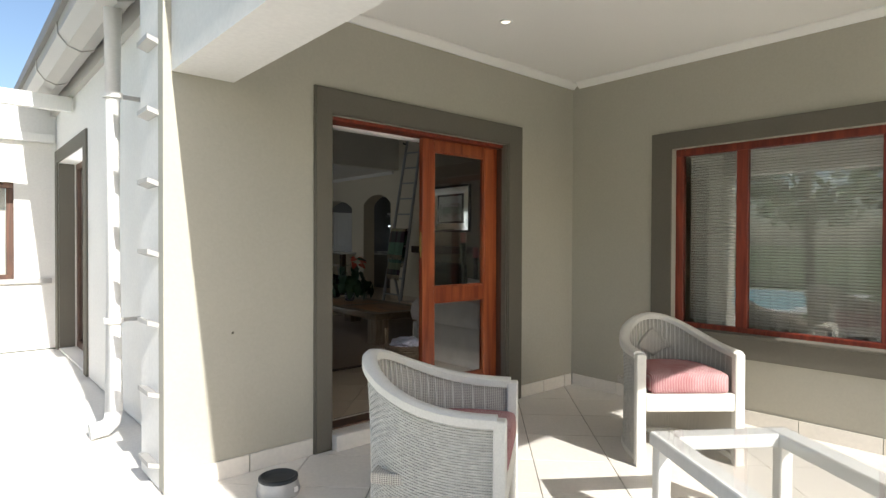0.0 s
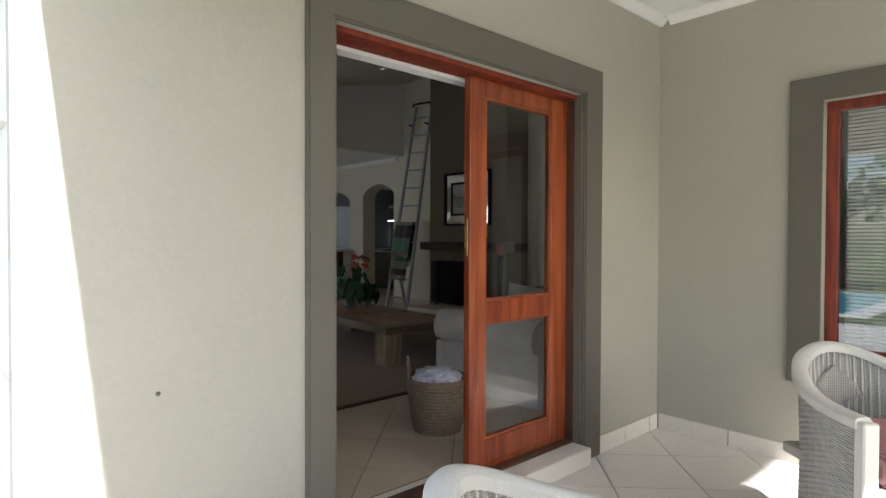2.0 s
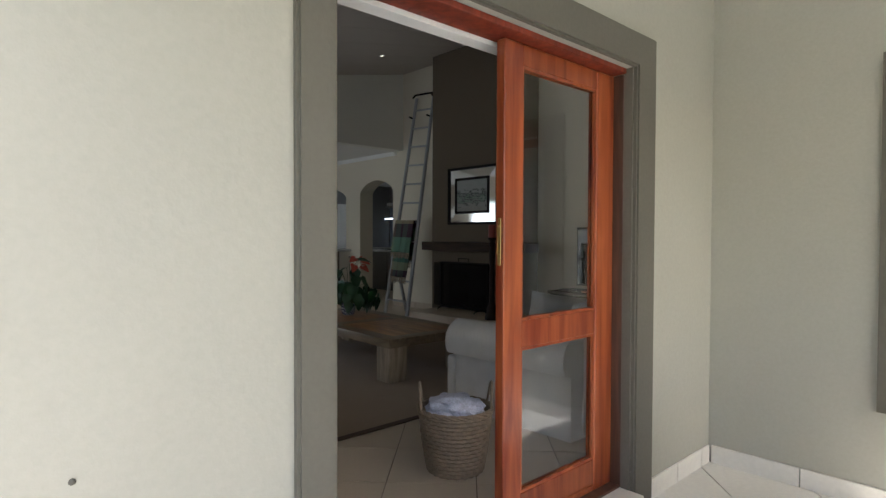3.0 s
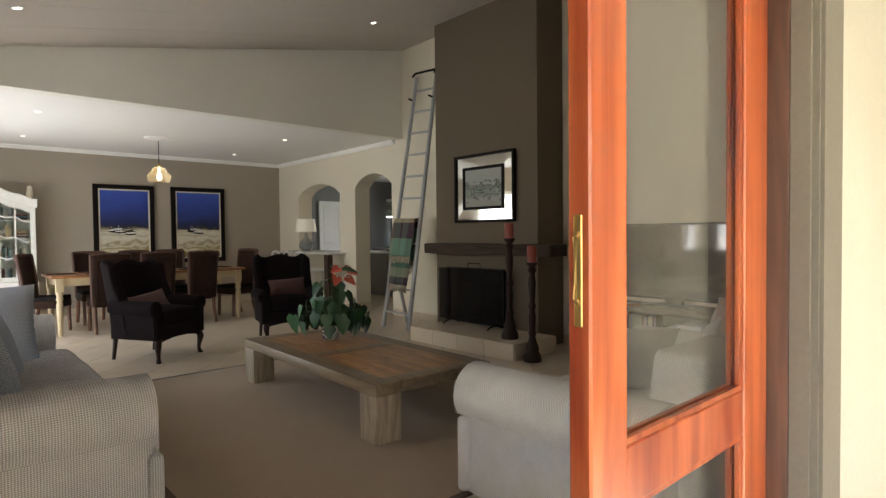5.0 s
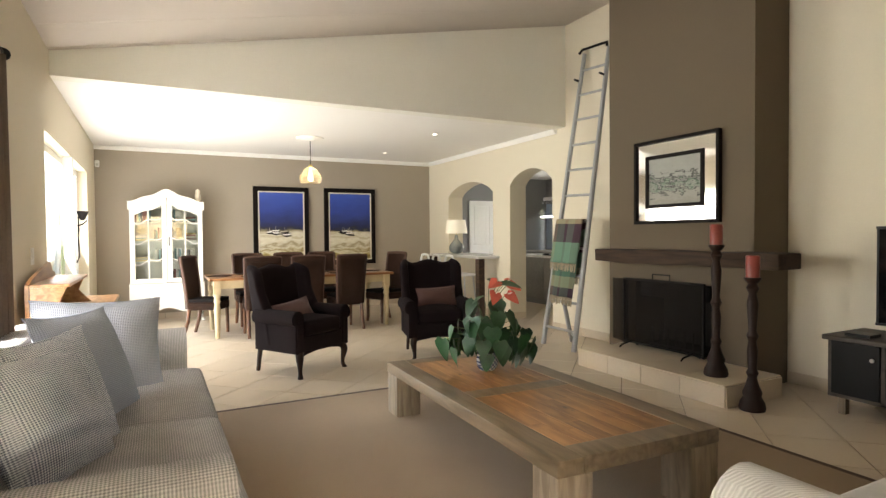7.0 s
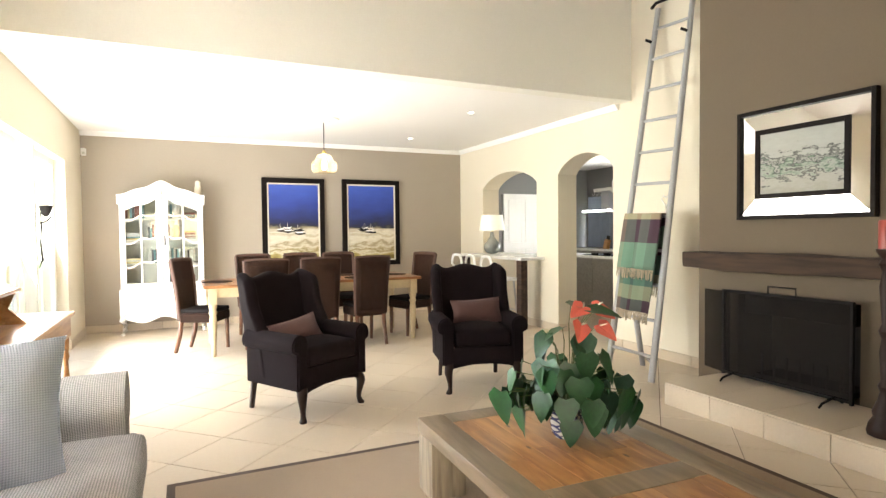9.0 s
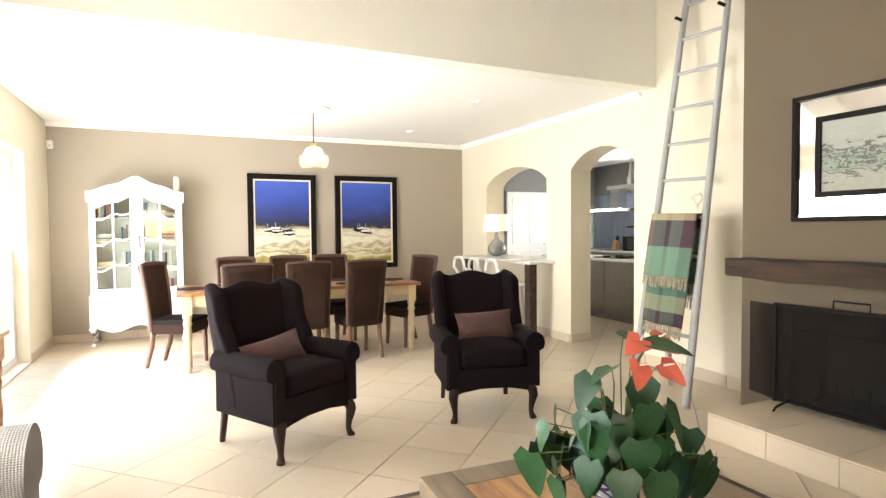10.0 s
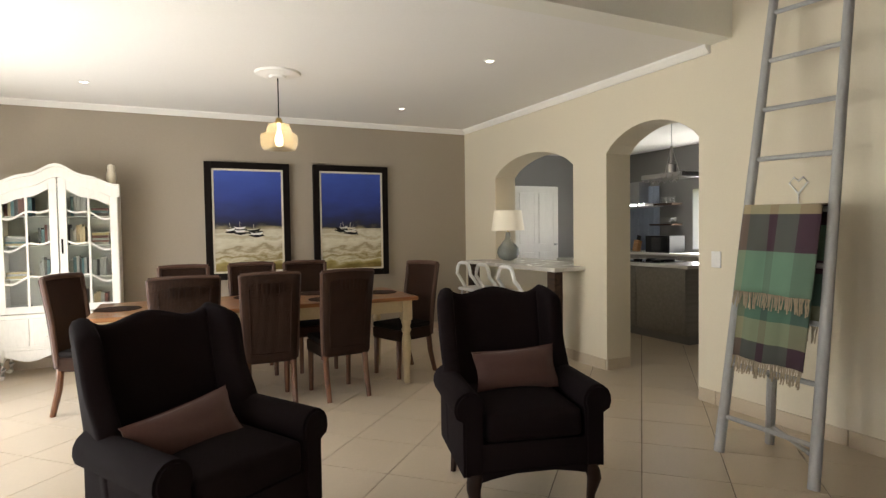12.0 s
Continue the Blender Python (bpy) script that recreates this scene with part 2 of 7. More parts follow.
def strata(name, stops, scale=3.0, warp=0.25, axis=2, height=1.0, base=0.0, rough=0.5):
    """Painted canvas: bands of colour up the picture, broken by brushwork."""
    m, n, l, p = nodes_of(name)
    tc = n.new("ShaderNodeTexCoord")
    sp = n.new("ShaderNodeSeparateXYZ")
    l.new(tc.outputs["Object"], sp.inputs[0])
    no = n.new("ShaderNodeTexNoise")
    no.inputs["Scale"].default_value, no.inputs["Detail"].default_value = scale, 8
    mp = n.new("ShaderNodeMapping")
    mp.inputs["Scale"].default_value = (1, 1, 2.5)
    l.new(tc.outputs["Object"], mp.inputs[0])
    l.new(mp.outputs[0], no.inputs[0])
    ma = n.new("ShaderNodeMath")
    ma.operation = "MULTIPLY_ADD"
    ma.inputs[1].default_value = warp
    l.new(no.outputs[0], ma.inputs[0])
    mr = n.new("ShaderNodeMapRange")
    mr.inputs[1].default_value, mr.inputs[2].default_value = base, base + height
    mr.inputs[3].default_value, mr.inputs[4].default_value = -warp / 2, 1 - warp / 2
    mr.clamp = False
    l.new(sp.outputs[axis], mr.inputs[0])
    l.new(mr.outputs[0], ma.inputs[2])
    ramp = n.new("ShaderNodeValToRGB")
    els = ramp.color_ramp.elements
    els[0].position, els[0].color = stops[0][0], (*stops[0][1], 1)
    els[1].position, els[1].color = stops[-1][0], (*stops[-1][1], 1)
    for pos, c in stops[1:-1]:
        e = els.new(pos)
        e.color = (*c, 1)
    l.new(ma.outputs[0], ramp.inputs[0])
    l.new(ramp.outputs[0], p.inputs["Base Color"])
    p.inputs["Roughness"].default_value = rough
    bp = n.new("ShaderNodeBump")
    bp.inputs["Strength"].default_value, bp.inputs["Distance"].default_value = 0.3, 0.002
    l.new(no.outputs[0], bp.inputs["Height"])
    l.new(bp.outputs[0], p.inputs["Normal"])
    return m


M = dict(
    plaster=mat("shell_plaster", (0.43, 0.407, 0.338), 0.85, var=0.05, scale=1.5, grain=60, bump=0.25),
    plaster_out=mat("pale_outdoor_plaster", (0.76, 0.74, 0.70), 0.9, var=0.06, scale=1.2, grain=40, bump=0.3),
    cream=mat("cream_wall_paint", (0.685, 0.62, 0.492), 0.7, var=0.03, scale=1.0, grain=90, bump=0.12),
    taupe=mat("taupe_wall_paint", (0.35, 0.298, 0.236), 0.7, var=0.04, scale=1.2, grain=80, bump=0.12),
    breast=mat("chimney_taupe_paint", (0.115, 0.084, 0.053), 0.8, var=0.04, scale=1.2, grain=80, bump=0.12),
    grey_wall=mat("grey_kitchen_paint", (0.215, 0.21, 0.205), 0.7, var=0.04, scale=1.2, grain=80, bump=0.1),
    band=mat("dark_plaster_band", (0.135, 0.122, 0.096), 0.85, var=0.08, scale=2.5, grain=60, bump=0.25),
    white=mat("white_ceiling_paint", (0.84, 0.82, 0.78), 0.8, var=0.02, scale=1.0, grain=70, bump=0.05),
    # cream wall paint lightened to stand in for daylight thrown up from the windows
    bulkhead=mat("window_lit_bulkhead_paint", (0.80, 0.78, 0.70), 0.7, var=0.03, scale=1.0, grain=90, bump=0.1),
    boards=mat("greyed_ceiling_boards", (0.50, 0.445, 0.385), 0.7, var=0.05, scale=1.0, grain=50, bump=0.08, stretch=(0.3, 4, 1)),
    tile=mat("cream_floor_tile", (0.55, 0.455, 0.34), 0.33, var=0.045, scale=4.0, grain=60, bump=0.0, rnd=0.04),
    tile_out=mat("pale_verandah_tile", (0.78, 0.73, 0.655), 0.4, var=0.07, scale=3.0, grain=40, bump=0.05, rnd=0.05),
    grout=mat("brown_grout", (0.20, 0.16, 0.12), 0.9, bump=0.2),
    paving=mat("pale_paving", (0.68, 0.655, 0.61), 0.8, var=0.1, scale=1.2, grain=60, bump=0.2),
    leaf_wood=wood("red_varnished_meranti", (0.16, 0.021, 0.007), (0.36, 0.092, 0.029), 0.30, (7, 7, 0.6), 2.2, 0.14),
    window_wood=wood("dark_red_window_frame", (0.13, 0.016, 0.007), (0.25, 0.040, 0.016), 0.5, (9, 9, 0.8), 3.0, 0.05),
    brown_frame=wood("brown_weathered_frame", (0.06, 0.03, 0.02), (0.13, 0.06, 0.035), 0.45, (9, 9, 0.8)),
    glass=glass("clear_pane"),
    cabinet_glass=glass("thin_cabinet_pane", (0.96, 0.97, 0.95), 0.0, 0.012),
    window_glass=glass("reflective_window_pane", (0.97, 0.98, 0.97), 0.0, 0.13),
    brass=mat("aged_brass", (0.50, 0.35, 0.13), 0.38, 1.0, bump=0.02),
    wicker=weave("whitewashed_wicker", (0.40, 0.37, 0.32), (0.68, 0.645, 0.57), 200, 0.7, 0.8, 1.4, 0.45),
    wicker_strand=mat("grey_washed_cane_strand", (0.53, 0.52, 0.475), 0.7, var=0.3, scale=30, grain=220, bump=0.3),
    wicker_rim=mat("whitewashed_rattan_band", (0.70, 0.675, 0.61), 0.6, var=0.1, grain=150, bump=0.25),
    red_cloth=striped("faded_red_striped_cloth", (0.27, 0.065, 0.075), (0.52, 0.36, 0.35), 200),
    white_wood=mat("white_painted_timber", (0.78, 0.77, 0.73), 0.45, var=0.05, scale=4, grain=60, bump=0.1, stretch=(1, 1, 0.2)),
    navy=mat("near_black_plush", (0.0105, 0.0068, 0.0078), 0.95, var=0.3, scale=5, grain=400, bump=0.3, spec=0.08),
    mauve=tweed("brown_mauve_cloth", (0.052, 0.022, 0.018), (0.088, 0.040, 0.033), 500, (1, 1, 1), 0.2, 0.3),
    black_leg=mat("dark_polished_leg", (0.020, 0.009, 0.006), 0.5, var=0.2, bump=0.05, spec=0.2),
    cane=weave("brown_woven_cane", (0.006, 0.003, 0.002), (0.052, 0.022, 0.012), 220, 0.6, 0.8, 1.5, 0.5),
    cane_edge=mat("bound_cane_edge", (0.070, 0.030, 0.017), 0.6, var=0.3, scale=20, grain=160, bump=0.3),
    seat_dark=mat("dark_seat_pad", (0.012, 0.010, 0.010), 0.9, var=0.15, bump=0.2, spec=0.1),
    chair_leg=wood("red_brown_chair_leg", (0.07, 0.024, 0.010), (0.15, 0.058, 0.024), 0.4, (9, 9, 1)),
    sofa=weave("grey_flecked_upholstery", (0.21, 0.208, 0.212), (0.47, 0.455, 0.44), 215, 0.95, 0.7, 1.25, 0.5),
    sofa_rib=striped("pale_ribbed_upholstery", (0.50, 0.48, 0.45), (0.69, 0.665, 0.625), 300, 0.5, "DIAGONAL"),
    cord=striped("pale_corded_cushion", (0.36, 0.345, 0.325), (0.58, 0.56, 0.525), 230, 0.5),
    sofa_cush=weave("blue_grey_houndstooth_cushion", (0.14, 0.16, 0.21), (0.63, 0.655, 0.70), 200, 0.95, 0.6, 1.3, 0.38),
    old_oak=wood("greyed_old_timber", (0.16, 0.12, 0.075), (0.27, 0.215, 0.145), 0.45, (7, 0.9, 7), 3.0, 0.04, 0.3),
    old_oak_top=wood("dark_greyed_table_top", (0.115, 0.08, 0.045), (0.205, 0.15, 0.095), 0.36, (7, 0.9, 7), 3.0, 0.08, 0.3),
    old_oak_leg=wood("greyed_old_timber_leg", (0.18, 0.135, 0.09), (0.33, 0.265, 0.185), 0.65, (8, 8, 1.2), 3.0, 0.0),
    parquet=wood("honey_knotty_timber", (0.20, 0.075, 0.02), (0.43, 0.21, 0.07), 0.34, (5, 0.9, 5), 3.5, 0.14, 1.0, 0.22),
    mantel=wood("dark_mantel_beam", (0.024, 0.013, 0.008), (0.060, 0.032, 0.018), 0.9, (6, 0.7, 6), 4.0, 0.0),
    pine=wood("honey_pine", (0.30, 0.135, 0.045), (0.50, 0.27, 0.11), 0.35, (9, 1, 9)),
    table_top=wood("brown_table_top", (0.17, 0.065, 0.025), (0.36, 0.16, 0.06), 0.3, (1, 9, 9)),
    cream_leg=mat("cream_painted_leg", (0.52, 0.42, 0.26), 0.5, var=0.12, scale=12, grain=90, bump=0.15),
    rug=tweed("flat_taupe_rug", (0.20, 0.138, 0.084), (0.325, 0.238, 0.152), 260, (1, 1, 1), 0.2, 0.3),
    rug_edge=mat("dark_rug_binding", (0.07, 0.045, 0.03), 0.9, bump=0.3),
    iron=mat("black_iron", (0.008, 0.007, 0.0065), 0.7, 0.0, bump=0.1, spec=0.1),
    soot=mat("sooty_brick", (0.025, 0.022, 0.02), 0.95, var=0.3, bump=0.4),
    mesh=gauze("black_mesh", (0.016, 0.013, 0.011), 0.55),
    ladder=mat("silver_grey_painted_wood", (0.36, 0.36, 0.36), 0.5, var=0.14, scale=8, grain=70, bump=0.2, stretch=(1, 1, 0.2)),
    mirror=mat("silvered_glass", (0.9, 0.9, 0.88), 0.02, 1.0, var=0.0, bump=0.0),
    frame_dark=mat("dark_picture_frame", (0.0075, 0.005, 0.004), 0.6, var=0.3, scale=20, bump=0.1, spec=0.12),
    slip=mat("cream_frame_slip", (0.66, 0.60, 0.48), 0.6),
    candle=mat("red_candle_wax", (0.22, 0.035, 0.025), 0.4, var=0.15, bump=0.05),
    screen=mat("dark_television_glass", (0.006, 0.006, 0.007), 0.03, var=0.0, bump=0.0),
    black_plastic=mat("black_plastic", (0.009, 0.0085, 0.0085), 0.4, bump=0.02, spec=0.2),
    shelf_grey=wood("dark_grey_media_wood", (0.03, 0.022, 0.016), (0.07, 0.054, 0.04), 0.6, (8, 1, 8)),
    green=mat("glossy_dark_leaf", (0.014, 0.058, 0.018), 0.42, var=0.35, scale=14, grain=60, bump=0.1, rnd=0.3, spec=0.3),
    green_blue=mat("bluish_leaf", (0.028, 0.080, 0.045), 0.45, var=0.3, scale=14, grain=60, bump=0.1, rnd=0.3),
    coral=mat("coral_flower", (0.66, 0.125, 0.085), 0.35, var=0.15, bump=0.05),
    stem=mat("plant_stem", (0.07, 0.10, 0.03), 0.6, bump=0.1),
    soil=mat("potting_soil", (0.03, 0.02, 0.013), 0.95, bump=0.5),
    cabinet=mat("distressed_white_paint", (0.80, 0.78, 0.72), 0.45, var=0.07, scale=7, grain=50, bump=0.2, stretch=(1, 1, 0.3)),
    cab_back=mat("pale_grey_cabinet_back", (0.52, 0.53, 0.475), 0.6, bump=0.05),
    marble=mat("pale_stone_counter", (0.62, 0.60, 0.56), 0.25, var=0.12, scale=8, bump=0.02),
    kitchen_unit=wood("grey_kitchen_unit", (0.20, 0.185, 0.165), (0.25, 0.232, 0.21), 0.45, (1, 9, 9)),
    steel=mat("brushed_steel", (0.55, 0.55, 0.56), 0.3, 1.0, var=0.1, bump=0.05),
    white_plastic=mat("white_plastic", (0.78, 0.78, 0.76), 0.35, bump=0.02),
    lamp_glass=mat("grey_glazed_lamp_body", (0.20, 0.22, 0.21), 0.12, var=0.25, scale=10, coat=0.6, bump=0.0),
    shade=lit("glowing_lamp_shade", (0.80, 0.74, 0.60), 0.02),
    bulb=lit("warm_bulb", (1.0, 0.84, 0.6), 1.3),
    downlight=lit("downlight_bulb", (1.0, 0.90, 0.72), 0.9),
    strip=lit("cool_hood_light", (0.85, 0.93, 1.0), 1.5),
    amber=lamp_shade_glass("amber_glass"),
    basket=mat("grey_brown_wicker", (0.21, 0.155, 0.105), 0.8, var=0.35, scale=25, grain=120, bump=0.4),
    linen=mat("patterned_blue_white_linen", (0.55, 0.56, 0.66), 0.9, var=0.35, scale=30, bump=0.3),
    blind=mat("pale_blind_slat", (0.80, 0.79, 0.75), 0.5, bump=0.02),
    curtain=mat("pale_curtain", (0.58, 0.56, 0.50), 0.9, var=0.08, bump=0.2),
    curtain_dark=mat("brown_curtain", (0.12, 0.085, 0.06), 0.9, var=0.15, bump=0.2),
    curtain_blue=mat("blue_grey_curtain", (0.34, 0.40, 0.50), 0.9, var=0.1, bump=0.2),
    gutter=mat("grey_painted_gutter", (0.40, 0.385, 0.36), 0.5, var=0.06, bump=0.05),
    lawn=mat("mown_grass", (0.075, 0.11, 0.035), 0.95, var=0.35, scale=2, grain=80, bump=0.6),
    water=mat("pool_water", (0.10, 0.42, 0.52), 0.05, var=0.1, scale=2, grain=6, bump=0.15),
    hedge=mat("hedge_leaf", (0.06, 0.11, 0.035), 0.6, var=0.4, scale=9, bump=0.2, rnd=0.3),
    bark=mat("tree_bark", (0.12, 0.085, 0.06), 0.95, var=0.3, bump=0.5),
    roof=mat("grey_roof_sheet", (0.22, 0.21, 0.20), 0.6, var=0.1, bump=0.2),
    bowl_dark=mat("dark_rubber_rim", (0.03, 0.035, 0.04), 0.5, bump=0.05),
    bowl_grey=mat("grey_steel_bowl", (0.5, 0.5, 0.5), 0.35, 0.4, bump=0.05),
)


# ---- mesh helpers ----
def link_mesh(name, bm, material, smooth=False):
    me = bpy.data.meshes.new(name)
    bm.normal_update()
    bm.to_mesh(me)
    bm.free()
    me.materials.append(material)
    if smooth:
        for f in me.polygons:
            f.use_smooth = True
        me.set_sharp_from_angle(angle=radians(42))
    return new(name, me)


def part(name, bm, material, parent=None, label="", smooth=False, at=None):
    """One mesh object under a thing or a part; at is its pose in the parent."""
    ob = link_mesh(name, bm, material, smooth)
    if parent is not None:
        ob.parent = parent
    if at is not None:
        ob.matrix_basis = at
    if label:
        ob["label"] = label
    return ob


def thing(name, m, label, category, group=""):
    e = new(name)
    e.empty_display_size = 0.1
    e.matrix_basis = m
    return tagged(e, label, category, group)


def structure(name, bm, material, label, category, smooth=False):
    return tagged(link_mesh(name, bm, material, smooth), label, category, kind="structure")


def box(bm, x0, y0, z0, x1, y1, z1, bevel=0.0, seg=1):
    vs = [bm.verts.new(p) for p in ((x0, y0, z0), (x1, y0, z0), (x1, y1, z0), (x0, y1, z0), (x0, y0, z1), (x1, y0, z1), (x1, y1, z1), (x0, y1, z1))]
    fs = [bm.faces.new([vs[i] for i in q]) for q in ((3, 2, 1, 0), (4, 5, 6, 7), (0, 1, 5, 4), (1, 2, 6, 5), (2, 3, 7, 6), (3, 0, 4, 7))]
    if bevel:
        es = {e for f in fs for e in f.edges}
        bmesh.ops.bevel(bm, geom=list(es), offset=bevel, segments=seg, profile=0.6, affect="EDGES")
    return bm


def boxed(x0, y0, z0, x1, y1, z1, bevel=0.0, seg=1):
    return box(bmesh.new(), x0, y0, z0, x1, y1, z1, bevel, seg)


def lathe(bm, profile, n=20, cx=0.0, cy=0.0):
    """Turn a profile of (radius, height) about the upright axis."""
    rings = []
    for r, z in profile:
        rings.append([bm.verts.new((cx + r * math.cos(2 * math.pi * i / n), cy + r * math.sin(2 * math.pi * i / n), z)) for i in range(n)])
    for a, b in zip(rings, rings[1:]):
        for i in range(n):
            bm.faces.new((a[i], a[(i + 1) % n], b[(i + 1) % n], b[i]))
    if profile[0][0] > 1e-4:
        bm.faces.new(rings[0][::-1])
    if profile[-1][0] > 1e-4:
        bm.faces.new(rings[-1])
    return bm


def tube(bm, pts, r, n=8, taper=None, flat=1.0):
    """A round bar along points; taper gives a radius factor for each."""
    pts = [Vector(p) for p in pts]
    rings = []
    for i, p in enumerate(pts):
        d = (pts[min(i + 1, len(pts) - 1)] - pts[max(i - 1, 0)]).normalized()
        u = d.cross(Vector((0, 0, 1)))
        if u.length < 1e-3:
            u = d.cross(Vector((0, 1, 0)))
        u.normalize()
        v = d.cross(u)
        k = r * (taper[i] if taper else 1)
        rings.append([bm.verts.new(p + u * k * math.cos(2 * math.pi * j / n) + v * k * flat * math.sin(2 * math.pi * j / n)) for j in range(n)])
    for a, b in zip(rings, rings[1:]):
        for j in range(n):
            bm.faces.new((a[j], a[(j + 1) % n], b[(j + 1) % n], b[j]))
    bm.faces.new(rings[0][::-1])
    bm.faces.new(rings[-1])
    return bm


def prism(bm, outline, y0, y1, plane="xz"):
    """Extrude a closed outline; plane xz goes along y, yz along x, xy along z."""
    put = {"xz": lambda a, b, c: (a, c, b), "yz": lambda a, b, c: (c, a, b), "xy": lambda a, b, c: (a, b, c)}[plane]
    lo = [bm.verts.new(put(a, b, y0)) for a, b in outline]
    hi = [bm.verts.new(put(a, b, y1)) for a, b in outline]
    n = len(outline)
    bm.faces.new(lo)
    bm.faces.new(hi[::-1])
    for i in range(n):
        bm.faces.new((lo[i], hi[i], hi[(i + 1) % n], lo[(i + 1) % n]))
    bmesh.ops.recalc_face_normals(bm, faces=bm.faces)
    return bm


def rings(pts, radii, n=10):
    """A limb built of level rings, for turned and curved legs."""
    bm = bmesh.new()
    prev = None
    for (x, y, z), r in zip(pts, radii):
        vs = [bm.verts.new((x + r * math.cos(2 * math.pi * k / n), y + r * math.sin(2 * math.pi * k / n), z)) for k in range(n)]
        if prev:
            for k in range(n):
                bm.faces.new((prev[k], prev[(k + 1) % n], vs[(k + 1) % n], vs[k]))
        else:
            bm.faces.new(vs[::-1])
        prev = vs
    bm.faces.new(prev)
    bmesh.ops.recalc_face_normals(bm, faces=bm.faces)
    return bm


def pillow_mesh(w, h, d, n=12, puff=0.6, seed=0):
    """A stuffed cushion standing in the xz plane, with drawn-in corners."""
    bm = bmesh.new()
    sides = []
    for s in (-1, 1):
        grid = []
        for i in range(n + 1):
            row = []
            for j in range(n + 1):
                u, v = 2 * i / n - 1, 2 * j / n - 1
                t = (max(0, 1 - u * u) ** puff) * (max(0, 1 - v * v) ** puff)
                pinch = 1 - 0.09 * (1 - abs(v) ** 2) * abs(u) ** 3
                pinch2 = 1 - 0.09 * (1 - abs(u) ** 2) * abs(v) ** 3
                wob = 0.06 * noise.noise((u * 1.7 + seed, v * 1.7, s * 2.0))
                row.append(bm.verts.new((u * w / 2 * pinch, s * (d / 2 * t * (1 + wob * 3) + 0.004), h / 2 + v * h / 2 * pinch2)))
            grid.append(row)
        for i in range(n):
            for j in range(n):
                q = (grid[i][j], grid[i + 1][j], grid[i + 1][j + 1], grid[i][j + 1])
                bm.faces.new(q if s < 0 else q[::-1])
        sides.append(grid)
    bmesh.ops.remove_doubles(bm, verts=bm.verts, dist=0.009)
    bmesh.ops.recalc_face_normals(bm, faces=bm.faces)
    return bm


def soft_box(w, d, h, bevel=0.05, sag=0.0, cuts=6):
    """An upholstered block with rounded edges and a crowned top, centred in x and y."""
    bm = bmesh.new()
    box(bm, -w / 2, -d / 2, 0, w / 2, d / 2, h, bevel, 4)
    if sag:
        bmesh.ops.subdivide_edges(bm, edges=[e for e in bm.edges if e.calc_length() > 0.25], cuts=cuts, use_grid_fill=True)
        for v in bm.verts:
            if v.co.z > h * 0.5:
                v.co.z += sag * (1 - (2 * v.co.x / w) ** 2) * (1 - (2 * v.co.y / d) ** 2)
    return bm


# ---- the shell ----
FZ = 0.10            # inner floor
XW, XE = 2.66, 8.23  # inner faces of the long walls
YS, YN = 4.47, 14.63
YB, CZ = 10.54, 2.78  # bulkhead and dining ceiling
WIN_A, WIN_B = (7.6, 8.7), (10.2, 13.5)
OUT_X, WING_Y = 2.17, 9.40  # outer face of the house side, and the next wing
COURT = (7.55, 9.20)


def slope(x):
    return 2.95 + 0.197 * (x - 2.48)


def wall_y(name, y0, y1, x0, x1, z0, z1, holes, material, label):
    """A wall along x with rectangular holes (xa, xb, za, zb)."""
    bm = bmesh.new()
    xs = sorted({x0, x1, *[h[0] for h in holes], *[h[1] for h in holes]})
    for a, b in zip(xs, xs[1:]):
        zs = [z0, z1]
        for h in holes:
            if h[0] <= a and b <= h[1]:
                zs += [h[2], h[3]]
        zs = sorted(set(zs))
        for c, d in zip(zs, zs[1:]):
            if not any(h[0] <= a and b <= h[1] and h[2] <= c and d <= h[3] for h in holes):
                box(bm, a, y0, c, b, y1, d)
    return structure(name, bm, material, label, "wall")


def wall_x(name, x0, x1, y0, y1, z0, z1, holes, material, label):
    ob = wall_y(name, x0, x1, y0, y1, z0, z1, holes, material, label)
    for v in ob.data.vertices:
        v.co = (v.co.y, v.co.x, v.co.z)
    ob.data.flip_normals()
    return ob


def arched_wall(name, x0, x1, y0, y1, z0, z1, arches, material, label):
    """A wall along y with holes (ya, yb, sill, spring, crown) under flattened arches."""
    bm = bmesh.new()
    edge = y0
    for ya, yb, sill, spring, crown in sorted(arches):
        box(bm, x0, edge, z0, x1, ya, z1)
        if sill > z0:
            box(bm, x0, ya, z0, x1, yb, sill)
        arc = [(yb + (ya - yb) * i / 16, spring + (crown - spring) * max(0, 1 - abs(2 * i / 16 - 1) ** 2.0) ** 0.8) for i in range(17)]
        prism(bm, [(ya, z1), (yb, z1)] + arc, x0, x1, "yz")
        edge = yb
    box(bm, x0, edge, z0, x1, y1, z1)
    bmesh.ops.recalc_face_normals(bm, faces=bm.faces)
    return structure(name, bm, material, label, "wall")


# ground, verandah slab and inner slab
g = bmesh.new()
box(g, -400, -400, -0.3, 400, 400, -0.03)
structure("ground", g, M["lawn"], "mown green lawn round the house", "ground")
structure("paving", boxed(-1.2, -3.0, -0.2, 2.4, WING_Y - 0.004, -0.012), M["paving"], "pale sunlit paving beside the house", "paving")
structure("verandah_floor", boxed(1.2, -0.8, -0.2, 5.45, 4.22, -0.008), M["grout"], "grout bed of the verandah floor", "floor")
structure("floor", boxed(2.42, 4.23, -0.2, 12.6, 16.6, FZ - 0.006), M["grout"], "grout bed of the inner floor", "floor")

